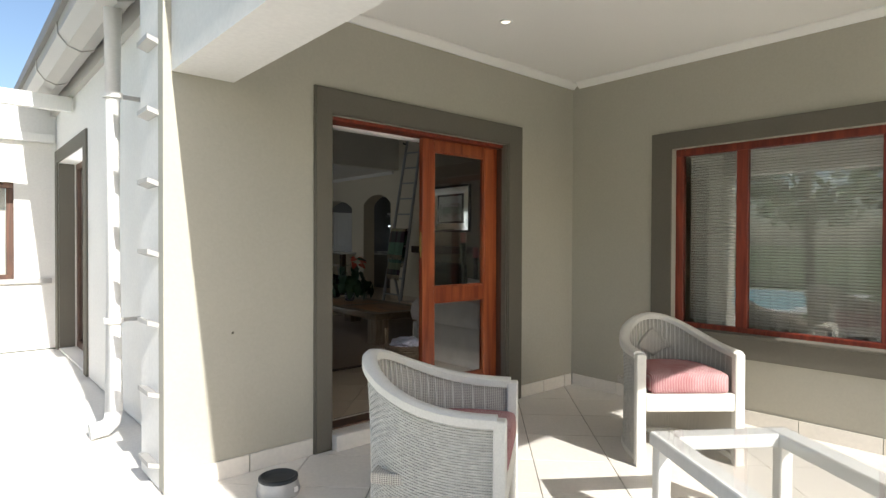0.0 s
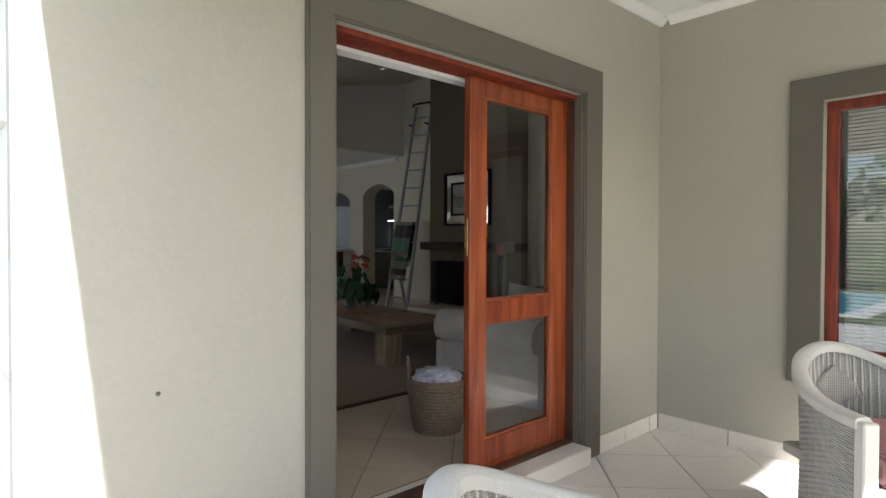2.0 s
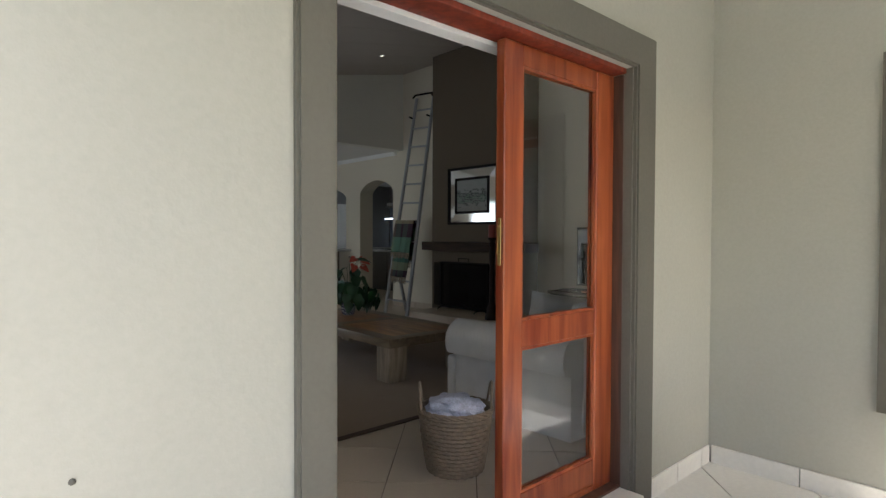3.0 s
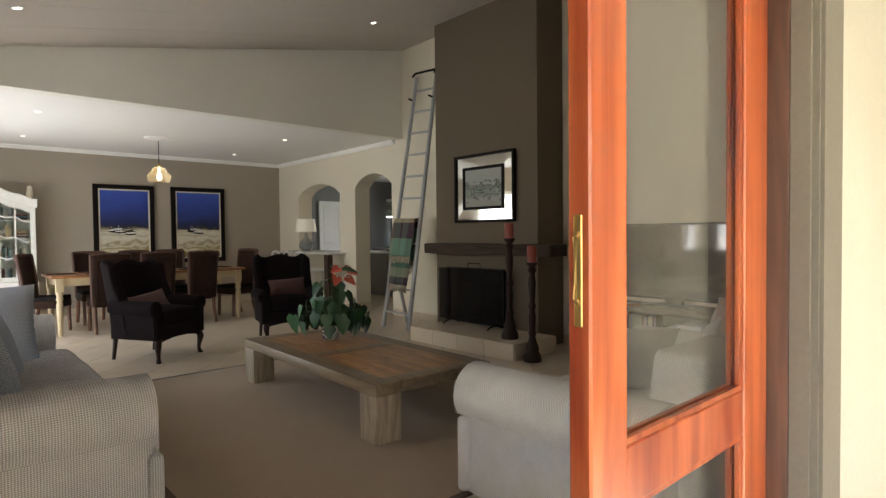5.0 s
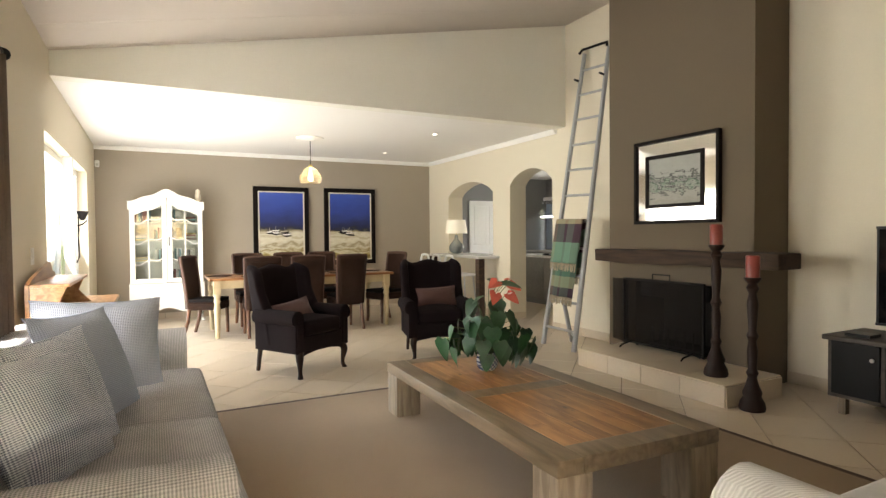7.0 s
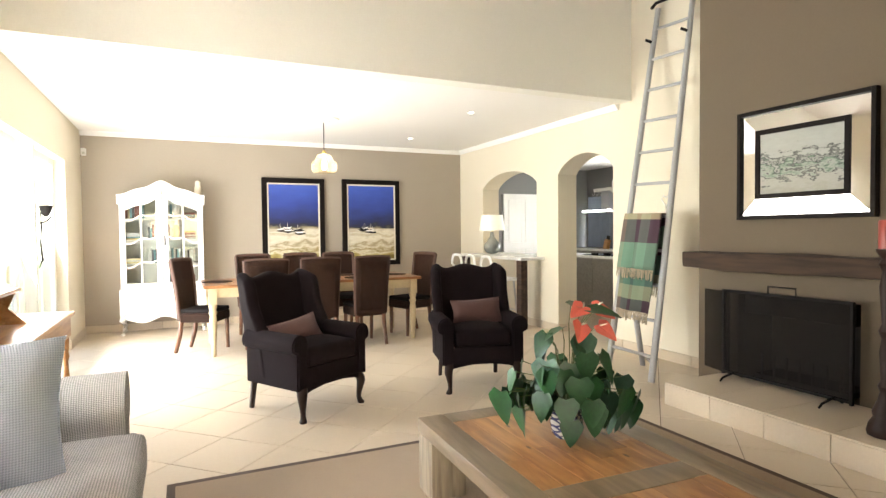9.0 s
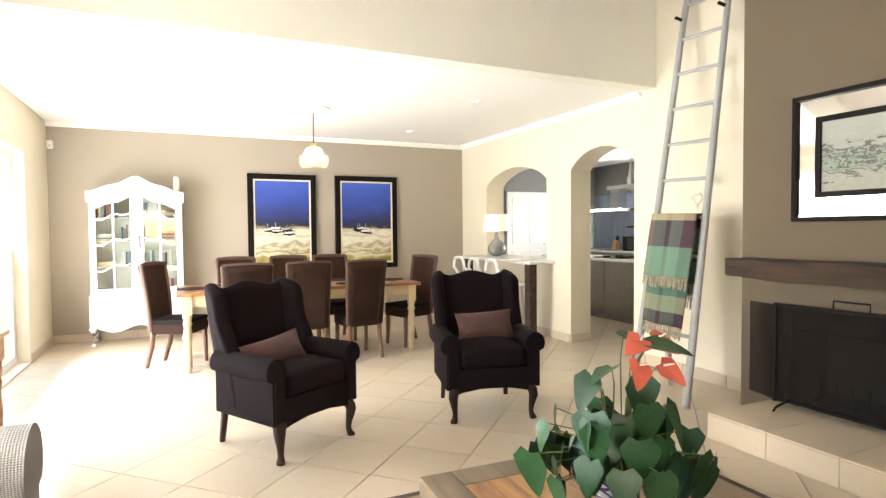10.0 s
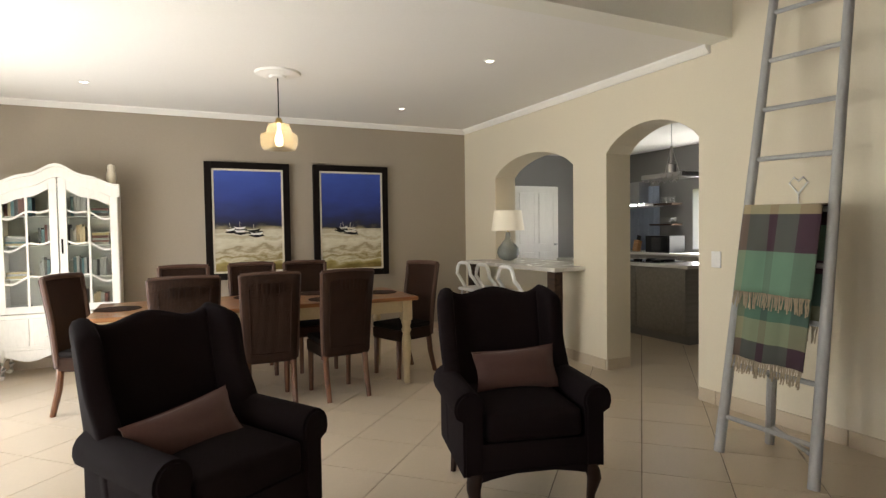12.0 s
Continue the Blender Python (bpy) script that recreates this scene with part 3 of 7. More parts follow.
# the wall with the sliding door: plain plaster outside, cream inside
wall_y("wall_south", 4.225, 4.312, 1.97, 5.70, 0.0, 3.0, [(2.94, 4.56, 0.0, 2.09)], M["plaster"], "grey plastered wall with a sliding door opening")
wall_y("wall_south_inner", 4.313, YS, XW - 0.2, XE + 0.3, FZ, 4.3, [(2.86, 5.30, FZ, 2.085)], M["cream"], "cream inner face of the door wall")
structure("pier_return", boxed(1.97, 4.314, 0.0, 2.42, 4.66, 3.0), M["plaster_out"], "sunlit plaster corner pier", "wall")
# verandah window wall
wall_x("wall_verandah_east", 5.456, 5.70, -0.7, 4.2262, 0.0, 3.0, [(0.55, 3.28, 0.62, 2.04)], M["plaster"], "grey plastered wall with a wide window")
# west wall
wall_x("wall_west", 2.42, XW, 4.662, YN + 0.2, 0.0, 3.02, [(*WIN_A, 0.12, 2.15), (*WIN_B, 0.12, 2.26)], M["cream"], "cream wall with tall glazed openings")
wall_x("wall_west_outer", OUT_X, 2.4195, 4.662, WING_Y, 0.0, 3.0, [(*COURT, 0.02, 2.22)], M["plaster_out"], "pale outdoor plaster of the house side")
structure("wall_north", boxed(2.42, YN, 0.0, XE + 0.29, YN + 0.2, CZ + 0.3), M["taupe"], "taupe painted dining wall", "wall")
arched_wall("wall_east", XE, XE + 0.29, 4.47, YN, 0.0, 4.3, [(10.82, 11.84, 0.0, 2.12, 2.33), (12.32, 13.83, 1.0, 2.07, 2.28)], M["cream"], "cream wall with two arched openings to the kitchen")
structure("bulkhead", prism(bmesh.new(), [(XW, CZ), (XE, CZ), (XE, slope(XE) + 0.1), (XW, slope(XW) + 0.1)], YB, YB + 0.18), M["bulkhead"], "cream bulkhead above the dining area, lightened for window light", "wall")
structure("ceiling_dining", boxed(XW, YB + 0.18, CZ, XE, YN, CZ + 0.1), M["white"], "flat white dining ceiling", "ceiling")
bm = bmesh.new()
y = YS
while y < YB - 0.001:
    y2 = min(y + 0.60, YB)
    prism(bm, [(XW - 0.2, slope(XW - 0.2)), (XE, slope(XE)), (XE, slope(XE) + 0.12), (XW - 0.2, slope(XW - 0.2) + 0.12)], y, y2 - 0.006)
    y = y2
structure("ceiling_living", bm, M["boards"], "sloping greyish boarded living room ceiling", "ceiling")
structure("roof", prism(bmesh.new(), [(1.78, 3.02), (8.6, 4.40), (8.6, 4.5), (1.78, 3.12)], 4.2, 15.0), M["roof"], "grey sheet roof of the house", "roof")
# chimney breast with firebox opening
bm = bmesh.new()
CX, C0, C1 = 7.78, 7.63, 9.27
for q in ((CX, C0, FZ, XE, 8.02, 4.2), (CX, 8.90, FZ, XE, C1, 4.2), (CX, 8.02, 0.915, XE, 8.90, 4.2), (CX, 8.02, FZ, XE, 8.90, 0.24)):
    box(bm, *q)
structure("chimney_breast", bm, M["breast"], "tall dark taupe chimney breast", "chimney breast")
structure("firebox", boxed(8.18, 8.02, 0.24, 8.228, 8.90, 0.915), M["soot"], "sooty back of the open fireplace", "fireplace")
# verandah ceiling, beams and columns
structure("ceiling_verandah", boxed(2.01, 0.18, 2.745, 5.456, 4.225, 2.80), M["white"], "smooth white verandah ceiling", "ceiling")
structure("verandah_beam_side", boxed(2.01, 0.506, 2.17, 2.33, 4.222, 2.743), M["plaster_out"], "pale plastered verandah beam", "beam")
# front beam and broad pier: added out of view to shape the sun patches
structure("verandah_beam_front", boxed(2.01, 0.22, 2.17, 5.456, 0.503, 2.743), M["plaster_out"], "unseen plastered front beam that sets the sun's edge", "beam")
structure("verandah_column", boxed(2.03, 0.23, 0.0, 2.88, 0.49, 2.168), M["plaster_out"], "unseen broad plastered pier that shades the near chair", "column")
structure("verandah_roof", boxed(1.95, 0.16, 2.802, 8.6, 4.2, 2.95), M["roof"], "flat roof above the verandah", "roof")
# cornices
bm = bmesh.new()
prism(bm, [(4.222, 2.743), (4.222, 2.69), (4.205, 2.69), (4.165, 2.728), (4.165, 2.743)], 2.34, 5.45, "yz")
prism(bm, [(5.455, 2.743), (5.455, 2.69), (5.438, 2.69), (5.398, 2.728), (5.398, 2.743)], 0.506, 4.15)
structure("cornice_verandah", bm, M["white"], "white coved verandah cornice", "cornice")
bm = bmesh.new()
prism(bm, [(YN, CZ), (YN, CZ - 0.06), (YN - 0.02, CZ - 0.06), (YN - 0.06, CZ - 0.015), (YN - 0.06, CZ)], XW, XE, "yz")
prism(bm, [(XE, CZ), (XE, CZ - 0.06), (XE - 0.02, CZ - 0.06), (XE - 0.06, CZ - 0.015), (XE - 0.06, CZ)], YB + 0.18, YN - 0.062)
structure("cornice_dining", bm, M["white"], "white coved dining cornice", "cornice")
# kitchen shell
structure("wall_kitchen_north", boxed(XE + 0.29, 16.4, 0.0, 12.6, 16.6, CZ), M["grey_wall"], "grey painted kitchen wall", "wall")
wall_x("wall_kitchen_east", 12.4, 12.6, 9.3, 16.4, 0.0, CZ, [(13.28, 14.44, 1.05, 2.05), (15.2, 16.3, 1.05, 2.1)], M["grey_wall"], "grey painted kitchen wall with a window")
structure("wall_kitchen_south", boxed(XE + 0.29, 9.1, 0.0, 12.6, 9.3, CZ), M["grey_wall"], "grey painted kitchen wall", "wall")
structure("wall_kitchen_west", boxed(XE + 0.02, YN + 0.2, 0.0, XE + 0.29, 16.6, CZ), M["grey_wall"], "grey painted kitchen wall", "wall")
structure("ceiling_kitchen", boxed(XE + 0.29, 9.1, CZ, 12.6, 16.6, CZ + 0.1), M["white"], "flat white kitchen ceiling", "ceiling")
# dark room behind the verandah window
structure("wall_bedroom_south", boxed(5.70, -0.3, 0.0, 8.5, -0.1, 2.8), M["cream"], "cream bedroom wall", "wall")
structure("wall_bedroom_east", boxed(8.3, -0.1, 0.0, 8.5, 4.40, 2.8), M["cream"], "cream bedroom wall", "wall")
structure("floor_bedroom", boxed(5.70, -0.1, 0.0, 8.3, 4.40, 0.098), M["rug"], "carpeted bedroom floor", "floor")
structure("ceiling_bedroom", boxed(5.70, -0.1, 2.62, 8.3, 4.40, 2.72), M["white"], "white bedroom ceiling", "ceiling")
# neighbouring wing across the paving
wall_y("wall_wing", WING_Y, WING_Y + 0.24, -3.5, 2.414, 0.0, 3.0, [(-0.2, 1.76, 0.83, 1.98)], M["plaster_out"], "sunlit pale plastered wall of the next wing")

# plaster bands round the door and window
bm = prism(bmesh.new(), [(2.82, 0.0), (2.94, 0.0), (2.94, 2.09), (4.56, 2.09), (4.56, 0.0), (4.735, 0.0), (4.735, 2.25), (2.82, 2.25)], 4.200, 4.2245)
bmesh.ops.bevel(bm, geom=[e for e in bm.edges if all(v.co.y < 4.21 for v in e.verts)], offset=0.009, segments=2, affect="EDGES")
for q in ((4.548, 4.2245, 0.1, 4.5598, 4.268, 2.089), (2.9402, 4.2245, 0.1, 2.952, 4.298, 2.089)):
    box(bm, *q)
structure("door_band", bm, M["band"], "dark grey plaster band round the sliding door", "trim")
bm = bmesh.new()
for q in ((5.434, 3.28, 0.47, 5.455, 3.44, 2.17), (5.434, 0.40, 0.47, 5.455, 0.55, 2.17), (5.434, 0.55, 2.04, 5.455, 3.28, 2.17), (5.41, 0.55, 0.47, 5.455, 3.28, 0.62)):
    box(bm, *q)
structure("window_band", bm, M["band"], "dark grey plaster band round the verandah window", "trim")
bm = bmesh.new()
x0, x1 = OUT_X - 0.021, OUT_X - 0.001
for q in ((x0, COURT[0] - 0.15, 0.0, x1, COURT[0], 2.37), (x0, COURT[1], 0.0, x1, COURT[1] + 0.15, 2.37), (x0, COURT[0], 2.22, x1, COURT[1], 2.37), (OUT_X, COURT[1] - 0.011, 0.021, 2.33, COURT[1] - 0.0005, 2.219), (OUT_X, COURT[0] + 0.0005, 0.021, 2.33, COURT[0] + 0.011, 2.219)):
    box(bm, *q, 0.004)
structure("courtyard_door_band", bm, M["band"], "dark plaster band and reveal round the courtyard door", "trim")
structure("door_soffit", boxed(2.94, 4.40, 2.052, 4.9, YS - 0.002, 2.084), M["white"], "white painted soffit board inside the sliding door", "trim")
# reveal lining of the sliding door, and its step
structure("door_step", boxed(2.94, 4.15, 0.0, 4.56, 4.47, 0.098, 0.005), M["tile_out"], "tiled step under the sliding door", "step")


# ---- skirting tiles ----
def skirting(name, along, fixed, a, b, z, material, label, step=0.45, inward=1, h=0.1):
    root = tagged(new(name), label, "skirting", kind="structure")
    ln = step - 0.006
    bm = boxed(0, 0, 0, ln, 0.012, h, 0.002)
    me = bpy.data.meshes.new("tile")
    bm.to_mesh(me)
    bm.free()
    me.materials.append(material)
    p = a
    while p < b - 0.02:
        o = new("tile", me)
        o.parent = root
        k = min(1.0, (b - p) / step)
        if along == "x":
            o.matrix_basis = Matrix.Translation((p, fixed - (0.012 if inward < 0 else 0), z)) @ Matrix.Diagonal((k, 1, 1, 1))
        else:
            o.matrix_basis = Matrix.Translation((fixed + (0.012 if inward > 0 else 0), p, z)) @ Matrix.Rotation(radians(90), 4, "Z") @ Matrix.Diagonal((k, 1, 1, 1))
        p += step
    return root


skirting("skirting_verandah_north", "x", 4.224, 4.74, 5.44, 0.0, M["tile_out"], "pale tiled verandah skirting", 0.3, -1)
skirting("skirting_verandah_west", "x", 4.224, 2.0, 2.815, 0.0, M["tile_out"], "pale tiled verandah skirting", 0.42, -1)
skirting("skirting_verandah_east", "y", 5.455, 1.0, 4.21, 0.0, M["tile_out"], "pale tiled verandah skirting", 0.46, -1)
skirting("skirting_north", "x", YN - 0.001, XW, XE, FZ, M["tile"], "cream tiled skirting of the dining wall", 0.46, -1)
for a, b in ((4.5, C0 - 0.01), (C1 + 0.01, 10.81), (11.85, 14.6)):
    skirting("skirting_east", "y", XE - 0.001, a, b, FZ, M["tile"], "cream tiled skirting of the arched wall", 0.46, -1)
skirting("skirting_west", "y", XW + 0.001, 4.5, WIN_A[0], FZ, M["tile"], "cream tiled skirting", 0.46, 1)
skirting("skirting_west", "y", XW + 0.001, WIN_B[1], 14.6, FZ, M["tile"], "cream tiled skirting", 0.46, 1)
skirting("skirting_pier", "x", 11.84 - 0.001, XE, XE + 0.28, FZ, M["tile"], "cream tiled skirting in the arch", 0.29, -1)

TILE, TILE_ANGLE, TILE_X, TILE_Y = 0.44, 45.0, 5.0, 8.8


# ---- verandah: sliding door, window, chairs ----
def sliding_leaf(x0, x1, y, z0, z1):
    d = tagged(new("door_1"), "red-brown varnished timber sliding door with two glass panes, slid open", "door", kind="structure")
    t, s, r = 0.045, 0.112, 0.145
    part("stile", boxed(x0, y, z0, x0 + s, y + t, z1, 0.004), M["leaf_wood"], d)
    part("stile", boxed(x1 - r, y, z0, x1, y + t, z1, 0.004), M["leaf_wood"], d)
    for name, a, b in (("top_rail", z1 - 0.085, z1), ("middle_rail", 0.85, 0.96), ("bottom_rail", z0, 0.26)):
        part(name, boxed(x0 + s + 0.001, y + 0.003, a, x1 - r - 0.001, y + t - 0.003, b, 0.003), M["leaf_wood"], d)
    part("bottom_moulding", boxed(x0 + s + 0.01, y - 0.004, 0.13, x1 - r - 0.01, y + 0.002, 0.145, 0.002), M["leaf_wood"], d)
    for a, b in ((0.96, z1 - 0.085), (0.26, 0.85)):
        p = part("pane", boxed(x0 + s, y + 0.02, a, x1 - r, y + 0.025, b), M["glass"], d)
        p.visible_shadow = False
        bm = bmesh.new()
        for yy in (y + 0.008, y + 0.028):
            box(bm, x0 + s, yy, a, x0 + s + 0.012, yy + 0.01, b)
            box(bm, x1 - r - 0.012, yy, a, x1 - r, yy + 0.01, b)
            box(bm, x0 + s + 0.012, yy, a, x1 - r - 0.012, yy + 0.01, a + 0.012)
            box(bm, x0 + s + 0.012, yy, b - 0.012, x1 - r - 0.012, yy + 0.01, b)
        part("glazing_bead", bm, M["leaf_wood"], d)
    h = part("lock_plate", boxed(x0 - 0.004, y + 0.014, 1.185, x0 - 0.0005, y + 0.031, 1.37, 0.002), M["brass"], d, "brass lock plate")
    bm = bmesh.new()
    tube(bm, [(x0 - 0.004, y + 0.022, 1.225), (x0 - 0.014, y + 0.020, 1.232), (x0 - 0.014, y + 0.020, 1.333), (x0 - 0.004, y + 0.022, 1.34)], 0.0045, 8)
    part("pull", bm, M["brass"], h, "brass pull handle", True)
    return d


sliding_leaf(3.757, 4.545, 4.318, 0.112, 2.062)
fr = tagged(new("door_frame"), "dark red timber frame and track of the sliding door", "door frame", kind="structure")
part("jamb", boxed(4.548, 4.27, 0.1, 4.5595, 4.36, 2.064, 0.002), M["brown_frame"], fr)
part("jamb", boxed(2.9405, 4.30, 0.1, 2.955, 4.36, 2.064, 0.002), M["leaf_wood"], fr)
part("head", boxed(2.942, 4.255, 2.065, 4.547, 4.39, 2.089, 0.002), M["window_wood"], fr)
part("threshold", boxed(2.956, 4.27, 0.0985, 4.547, 4.40, 0.112, 0.003), M["brown_frame"], fr, "dark timber threshold track")


def verandah_window():
    w = tagged(new("window_1"), "wide red-framed window with pale blinds and curtains behind the glass", "window", kind="structure")
    x0, x1 = 5.52, 5.575
    y0, y1, z0, z1 = 0.55, 3.28, 0.62, 2.04
    for a, b, c, d in ((y0, y1, z1 - 0.055, z1), (y0, y1, z0, z0 + 0.055)):
        part("rail", boxed(x0, a, c, x1, b, d, 0.004), M["window_wood"], w)
    for c in (y0, 1.02, 1.87, 2.74, y1 - 0.06):
        part("stile", boxed(x0 + 0.002, c, z0 + 0.055, x1 - 0.002, c + (0.08 if 0.6 < c < 3.2 else 0.06), z1 - 0.055, 0.004), M["window_wood"], w)
    p = part("pane", boxed(5.545, y0 + 0.05, z0 + 0.05, 5.549, y1 - 0.05, z1 - 0.05), M["window_glass"], w)
    p.visible_shadow = False
    part("window_sill", boxed(5.40, y0, 0.622, 5.519, y1, 0.64, 0.004), M["band"], w, "dark plaster sill")
    return w


verandah_window()
blind = thing("venetian_blind", pose(0, 0, 0), "pale slatted venetian blind behind the verandah window", "blind")
slat = boxed(-0.011, 0.62, -0.0008, 0.011, 3.20, 0.0008)
me = bpy.data.meshes.new("slat")
slat.to_mesh(me)
slat.free()
me.materials.append(M["blind"])
for k in range(62):
    o = new("slat", me)
    o.parent = blind
    o.matrix_basis = pose(5.615, 0, 0.70 + k * 0.0208, 0, 34, 0)
part("head_rail", boxed(5.595, 0.62, 1.985, 5.635, 3.20, 2.02), M["blind"], blind)


def curtain(name, x, y0, y1, z0, z1, material, label, depth=0.04, waves=9, along="y"):
    bm = bmesh.new()
    n = waves * 8
    rows = []
    for z in (z0, (z0 + z1) / 2, z1):
        row = []
        for i in range(n + 1):
            f = i / n
            off = depth * math.sin(f * waves * 2 * math.pi) * (1.15 - 0.3 * (z - z0) / (z1 - z0)) + 0.01 * math.sin(f * 31)
            p = y0 + (y1 - y0) * f
            row.append(bm.verts.new((x + off, p, z) if along == "y" else (p, x + off, z)))
        rows.append(row)
    for a, b in zip(rows, rows[1:]):
        for i in range(n):
            bm.faces.new((a[i], a[i + 1], b[i + 1], b[i]))
    ob = link_mesh(name, bm, material, True)
    so = ob.modifiers.new("thickness", "SOLIDIFY")
    so.thickness = 0.004
    return tagged(ob, label, "curtain")


curtain("curtain", 5.80, 0.6, 3.25, 0.12, 2.3, M["curtain"], "pale full-length curtain behind the blind", 0.035, 22)


def wicker_chair(m, label):
    """A barrel-backed woven armchair with a broad flat rim, open apron and seat pad; it faces -y."""
    c = thing("wicker_armchair", m, label, "chair", "verandah wicker chairs")

    def rim(s):
        # s runs from one arm's front over the back to the other: place and height of the rim
        a = math.pi * s
        x = -0.31 * math.cos(a) * (1.0 + 0.06 * math.sin(a))
        y = -0.30 + 0.60 * max(0.0, math.sin(a)) ** 0.75
        z = 0.63 + 0.15 * math.sin(a) ** 2
        return Vector((x, y, z))

    n, rows = 72, 14
    bm = bmesh.new()
    grid = []
    for i in range(n + 1):
        p = rim(i / n)
        col = []
        for j in range(rows + 1):
            f = j / rows
            k = 0.90 + 0.10 * f ** 1.5 + 0.11 * (1 - f) ** 2
            col.append(bm.verts.new((p.x * k, -0.30 + (p.y + 0.30) * (0.88 + 0.12 * f + 0.10 * (1 - f) ** 2), 0.015 + (p.z - 0.015) * f)))
        grid.append(col)
    for i in range(n):
        for j in range(rows):
            bm.faces.new((grid[i][j], grid[i + 1][j], grid[i + 1][j + 1], grid[i][j + 1]))
    shell = part("woven_shell", bm, M["wicker"], c, "whitewashed woven cane shell", True)
    so = shell.modifiers.new("thickness", "SOLIDIFY")
    so.thickness, so.offset = 0.018, 0
    # woven strands, over and under from stake to stake
    for j in range(60):
        bm = bmesh.new()
        f = 0.02 + 0.95 * j / 59
        pts = []
        for i in range(n + 1):
            p = rim(i / n)
            k = 0.90 + 0.10 * f ** 1.5 + 0.11 * (1 - f) ** 2
            v = Vector((p.x * k, -0.30 + (p.y + 0.30) * (0.88 + 0.12 * f + 0.10 * (1 - f) ** 2), 0.015 + (p.z - 0.015) * f))
            q = rim(min(1, (i + 0.5) / n)) - rim(max(0, (i - 0.5) / n))
            nn = Vector((q.y, -q.x, 0)).normalized()
            pts.append(v + nn * (0.0120 if (i + j) % 2 else 0.0072) * -1)
        tube(bm, pts, 0.0040, 5)
        part("strand", bm, M["wicker_strand"], c, "", True)
    # upright stakes show inside the back
    for i in range(3, n - 2, 2):
        p = rim(i / n)
        bm = bmesh.new()
        tube(bm, [(p.x * 0.93, -0.30 + (p.y + 0.30) * 0.92, 0.40), (p.x * 0.975, -0.30 + (p.y + 0.30) * 0.975, p.z - 0.02)], 0.0045, 5)
        part("stake", bm, M["wicker_rim"], c)
    bm = bmesh.new()
    prev = None
    for i in range(n + 1):
        p = rim(i / n)
        q = rim(min(1, (i + 0.5) / n)) - rim(max(0, (i - 0.5) / n))
        nn = Vector((q.y, -q.x, 0)).normalized()
        w = 0.032
        vs = [bm.verts.new(p + nn * a + Vector((0, 0, b))) for a, b in ((-w, -0.02), (w, -0.02), (w, 0.008), (w * 0.6, 0.018), (-w * 0.6, 0.018), (-w, 0.008))]
        if prev:
            for k in range(6):
                bm.faces.new((prev[k], prev[(k + 1) % 6], vs[(k + 1) % 6], vs[k]))
        else:
            bm.faces.new(vs[::-1])
        prev = vs
    bm.faces.new(prev)
    bmesh.ops.recalc_face_normals(bm, faces=bm.faces)
    part("rim", bm, M["wicker_rim"], c, "broad pale rattan rim", True)
    bm = bmesh.new()
    g = []
    for i in range(9):
        row = []
        for j in range(9):
            u, v = i / 4 - 1, j / 4 - 1
            k = 1.0 if abs(u) + abs(v) < 1e-6 else max(abs(u), abs(v)) / (abs(u) + abs(v))
            p = rim(0.5 + 0.13 * u * k)
            row.append(bm.verts.new((p.x * 0.93, -0.30 + (p.y + 0.30) * 0.93, p.z - 0.17 + 0.095 * v * k)))
        g.append(row)
    for i in range(8):
        for j in range(8):
            bm.faces.new((g[i][j], g[i + 1][j], g[i + 1][j + 1], g[i][j + 1]))
    dm = part("diamond_motif", bm, M["wicker"], c, "close-woven diamond in the back", True)
    so = dm.modifiers.new("thickness", "SOLIDIFY")
    so.thickness = 0.012
    for s in (-1, 1):
        part("front_post", boxed(s * 0.305 - 0.03, -0.335, 0, s * 0.305 + 0.03, -0.285, 0.635, 0.006), M["wicker_rim"], c)
    part("seat_rail", boxed(-0.275, -0.33, 0.31, 0.275, -0.29, 0.41, 0.006), M["wicker_rim"], c)
    bm = bmesh.new()
    tube(bm, [Vector((rim(i / 24).x * 0.985, -0.30 + (rim(i / 24).y + 0.30) * 0.955, 0.03)) for i in range(25)], 0.026, 8, None, 0.8)
    part("foot_band", bm, M["wicker_rim"], c, "pale rattan foot band", True)
    part("seat_deck", boxed(-0.265, -0.29, 0.36, 0.265, 0.22, 0.40, 0.004), M["wicker"], c)
    cu = soft_box(0.49, 0.46, 0.12, 0.045, 0.02)
    for v in cu.verts:
        if v.co.y > -0.05:
            v.co.x *= 1 - 0.38 * ((v.co.y + 0.05) / 0.275) ** 2
    part("seat_cushion", cu, M["red_cloth"], c, "faded red seat cushion", True, at=pose(0, -0.105, 0.405))
    return c


wicker_chair(pose(2.665, 2.895, 0, 0, 0, 37) @ Matrix.Diagonal((0.94, 0.94, 1.05, 1)), "whitewashed wicker tub chair with a red cushion, turned from the door")
wicker_chair(pose(4.57, 2.855, 0, 0, 0, -40) @ Matrix.Diagonal((0.95, 0.95, 1.03, 1)), "whitewashed wicker tub chair with a sunlit red cushion")


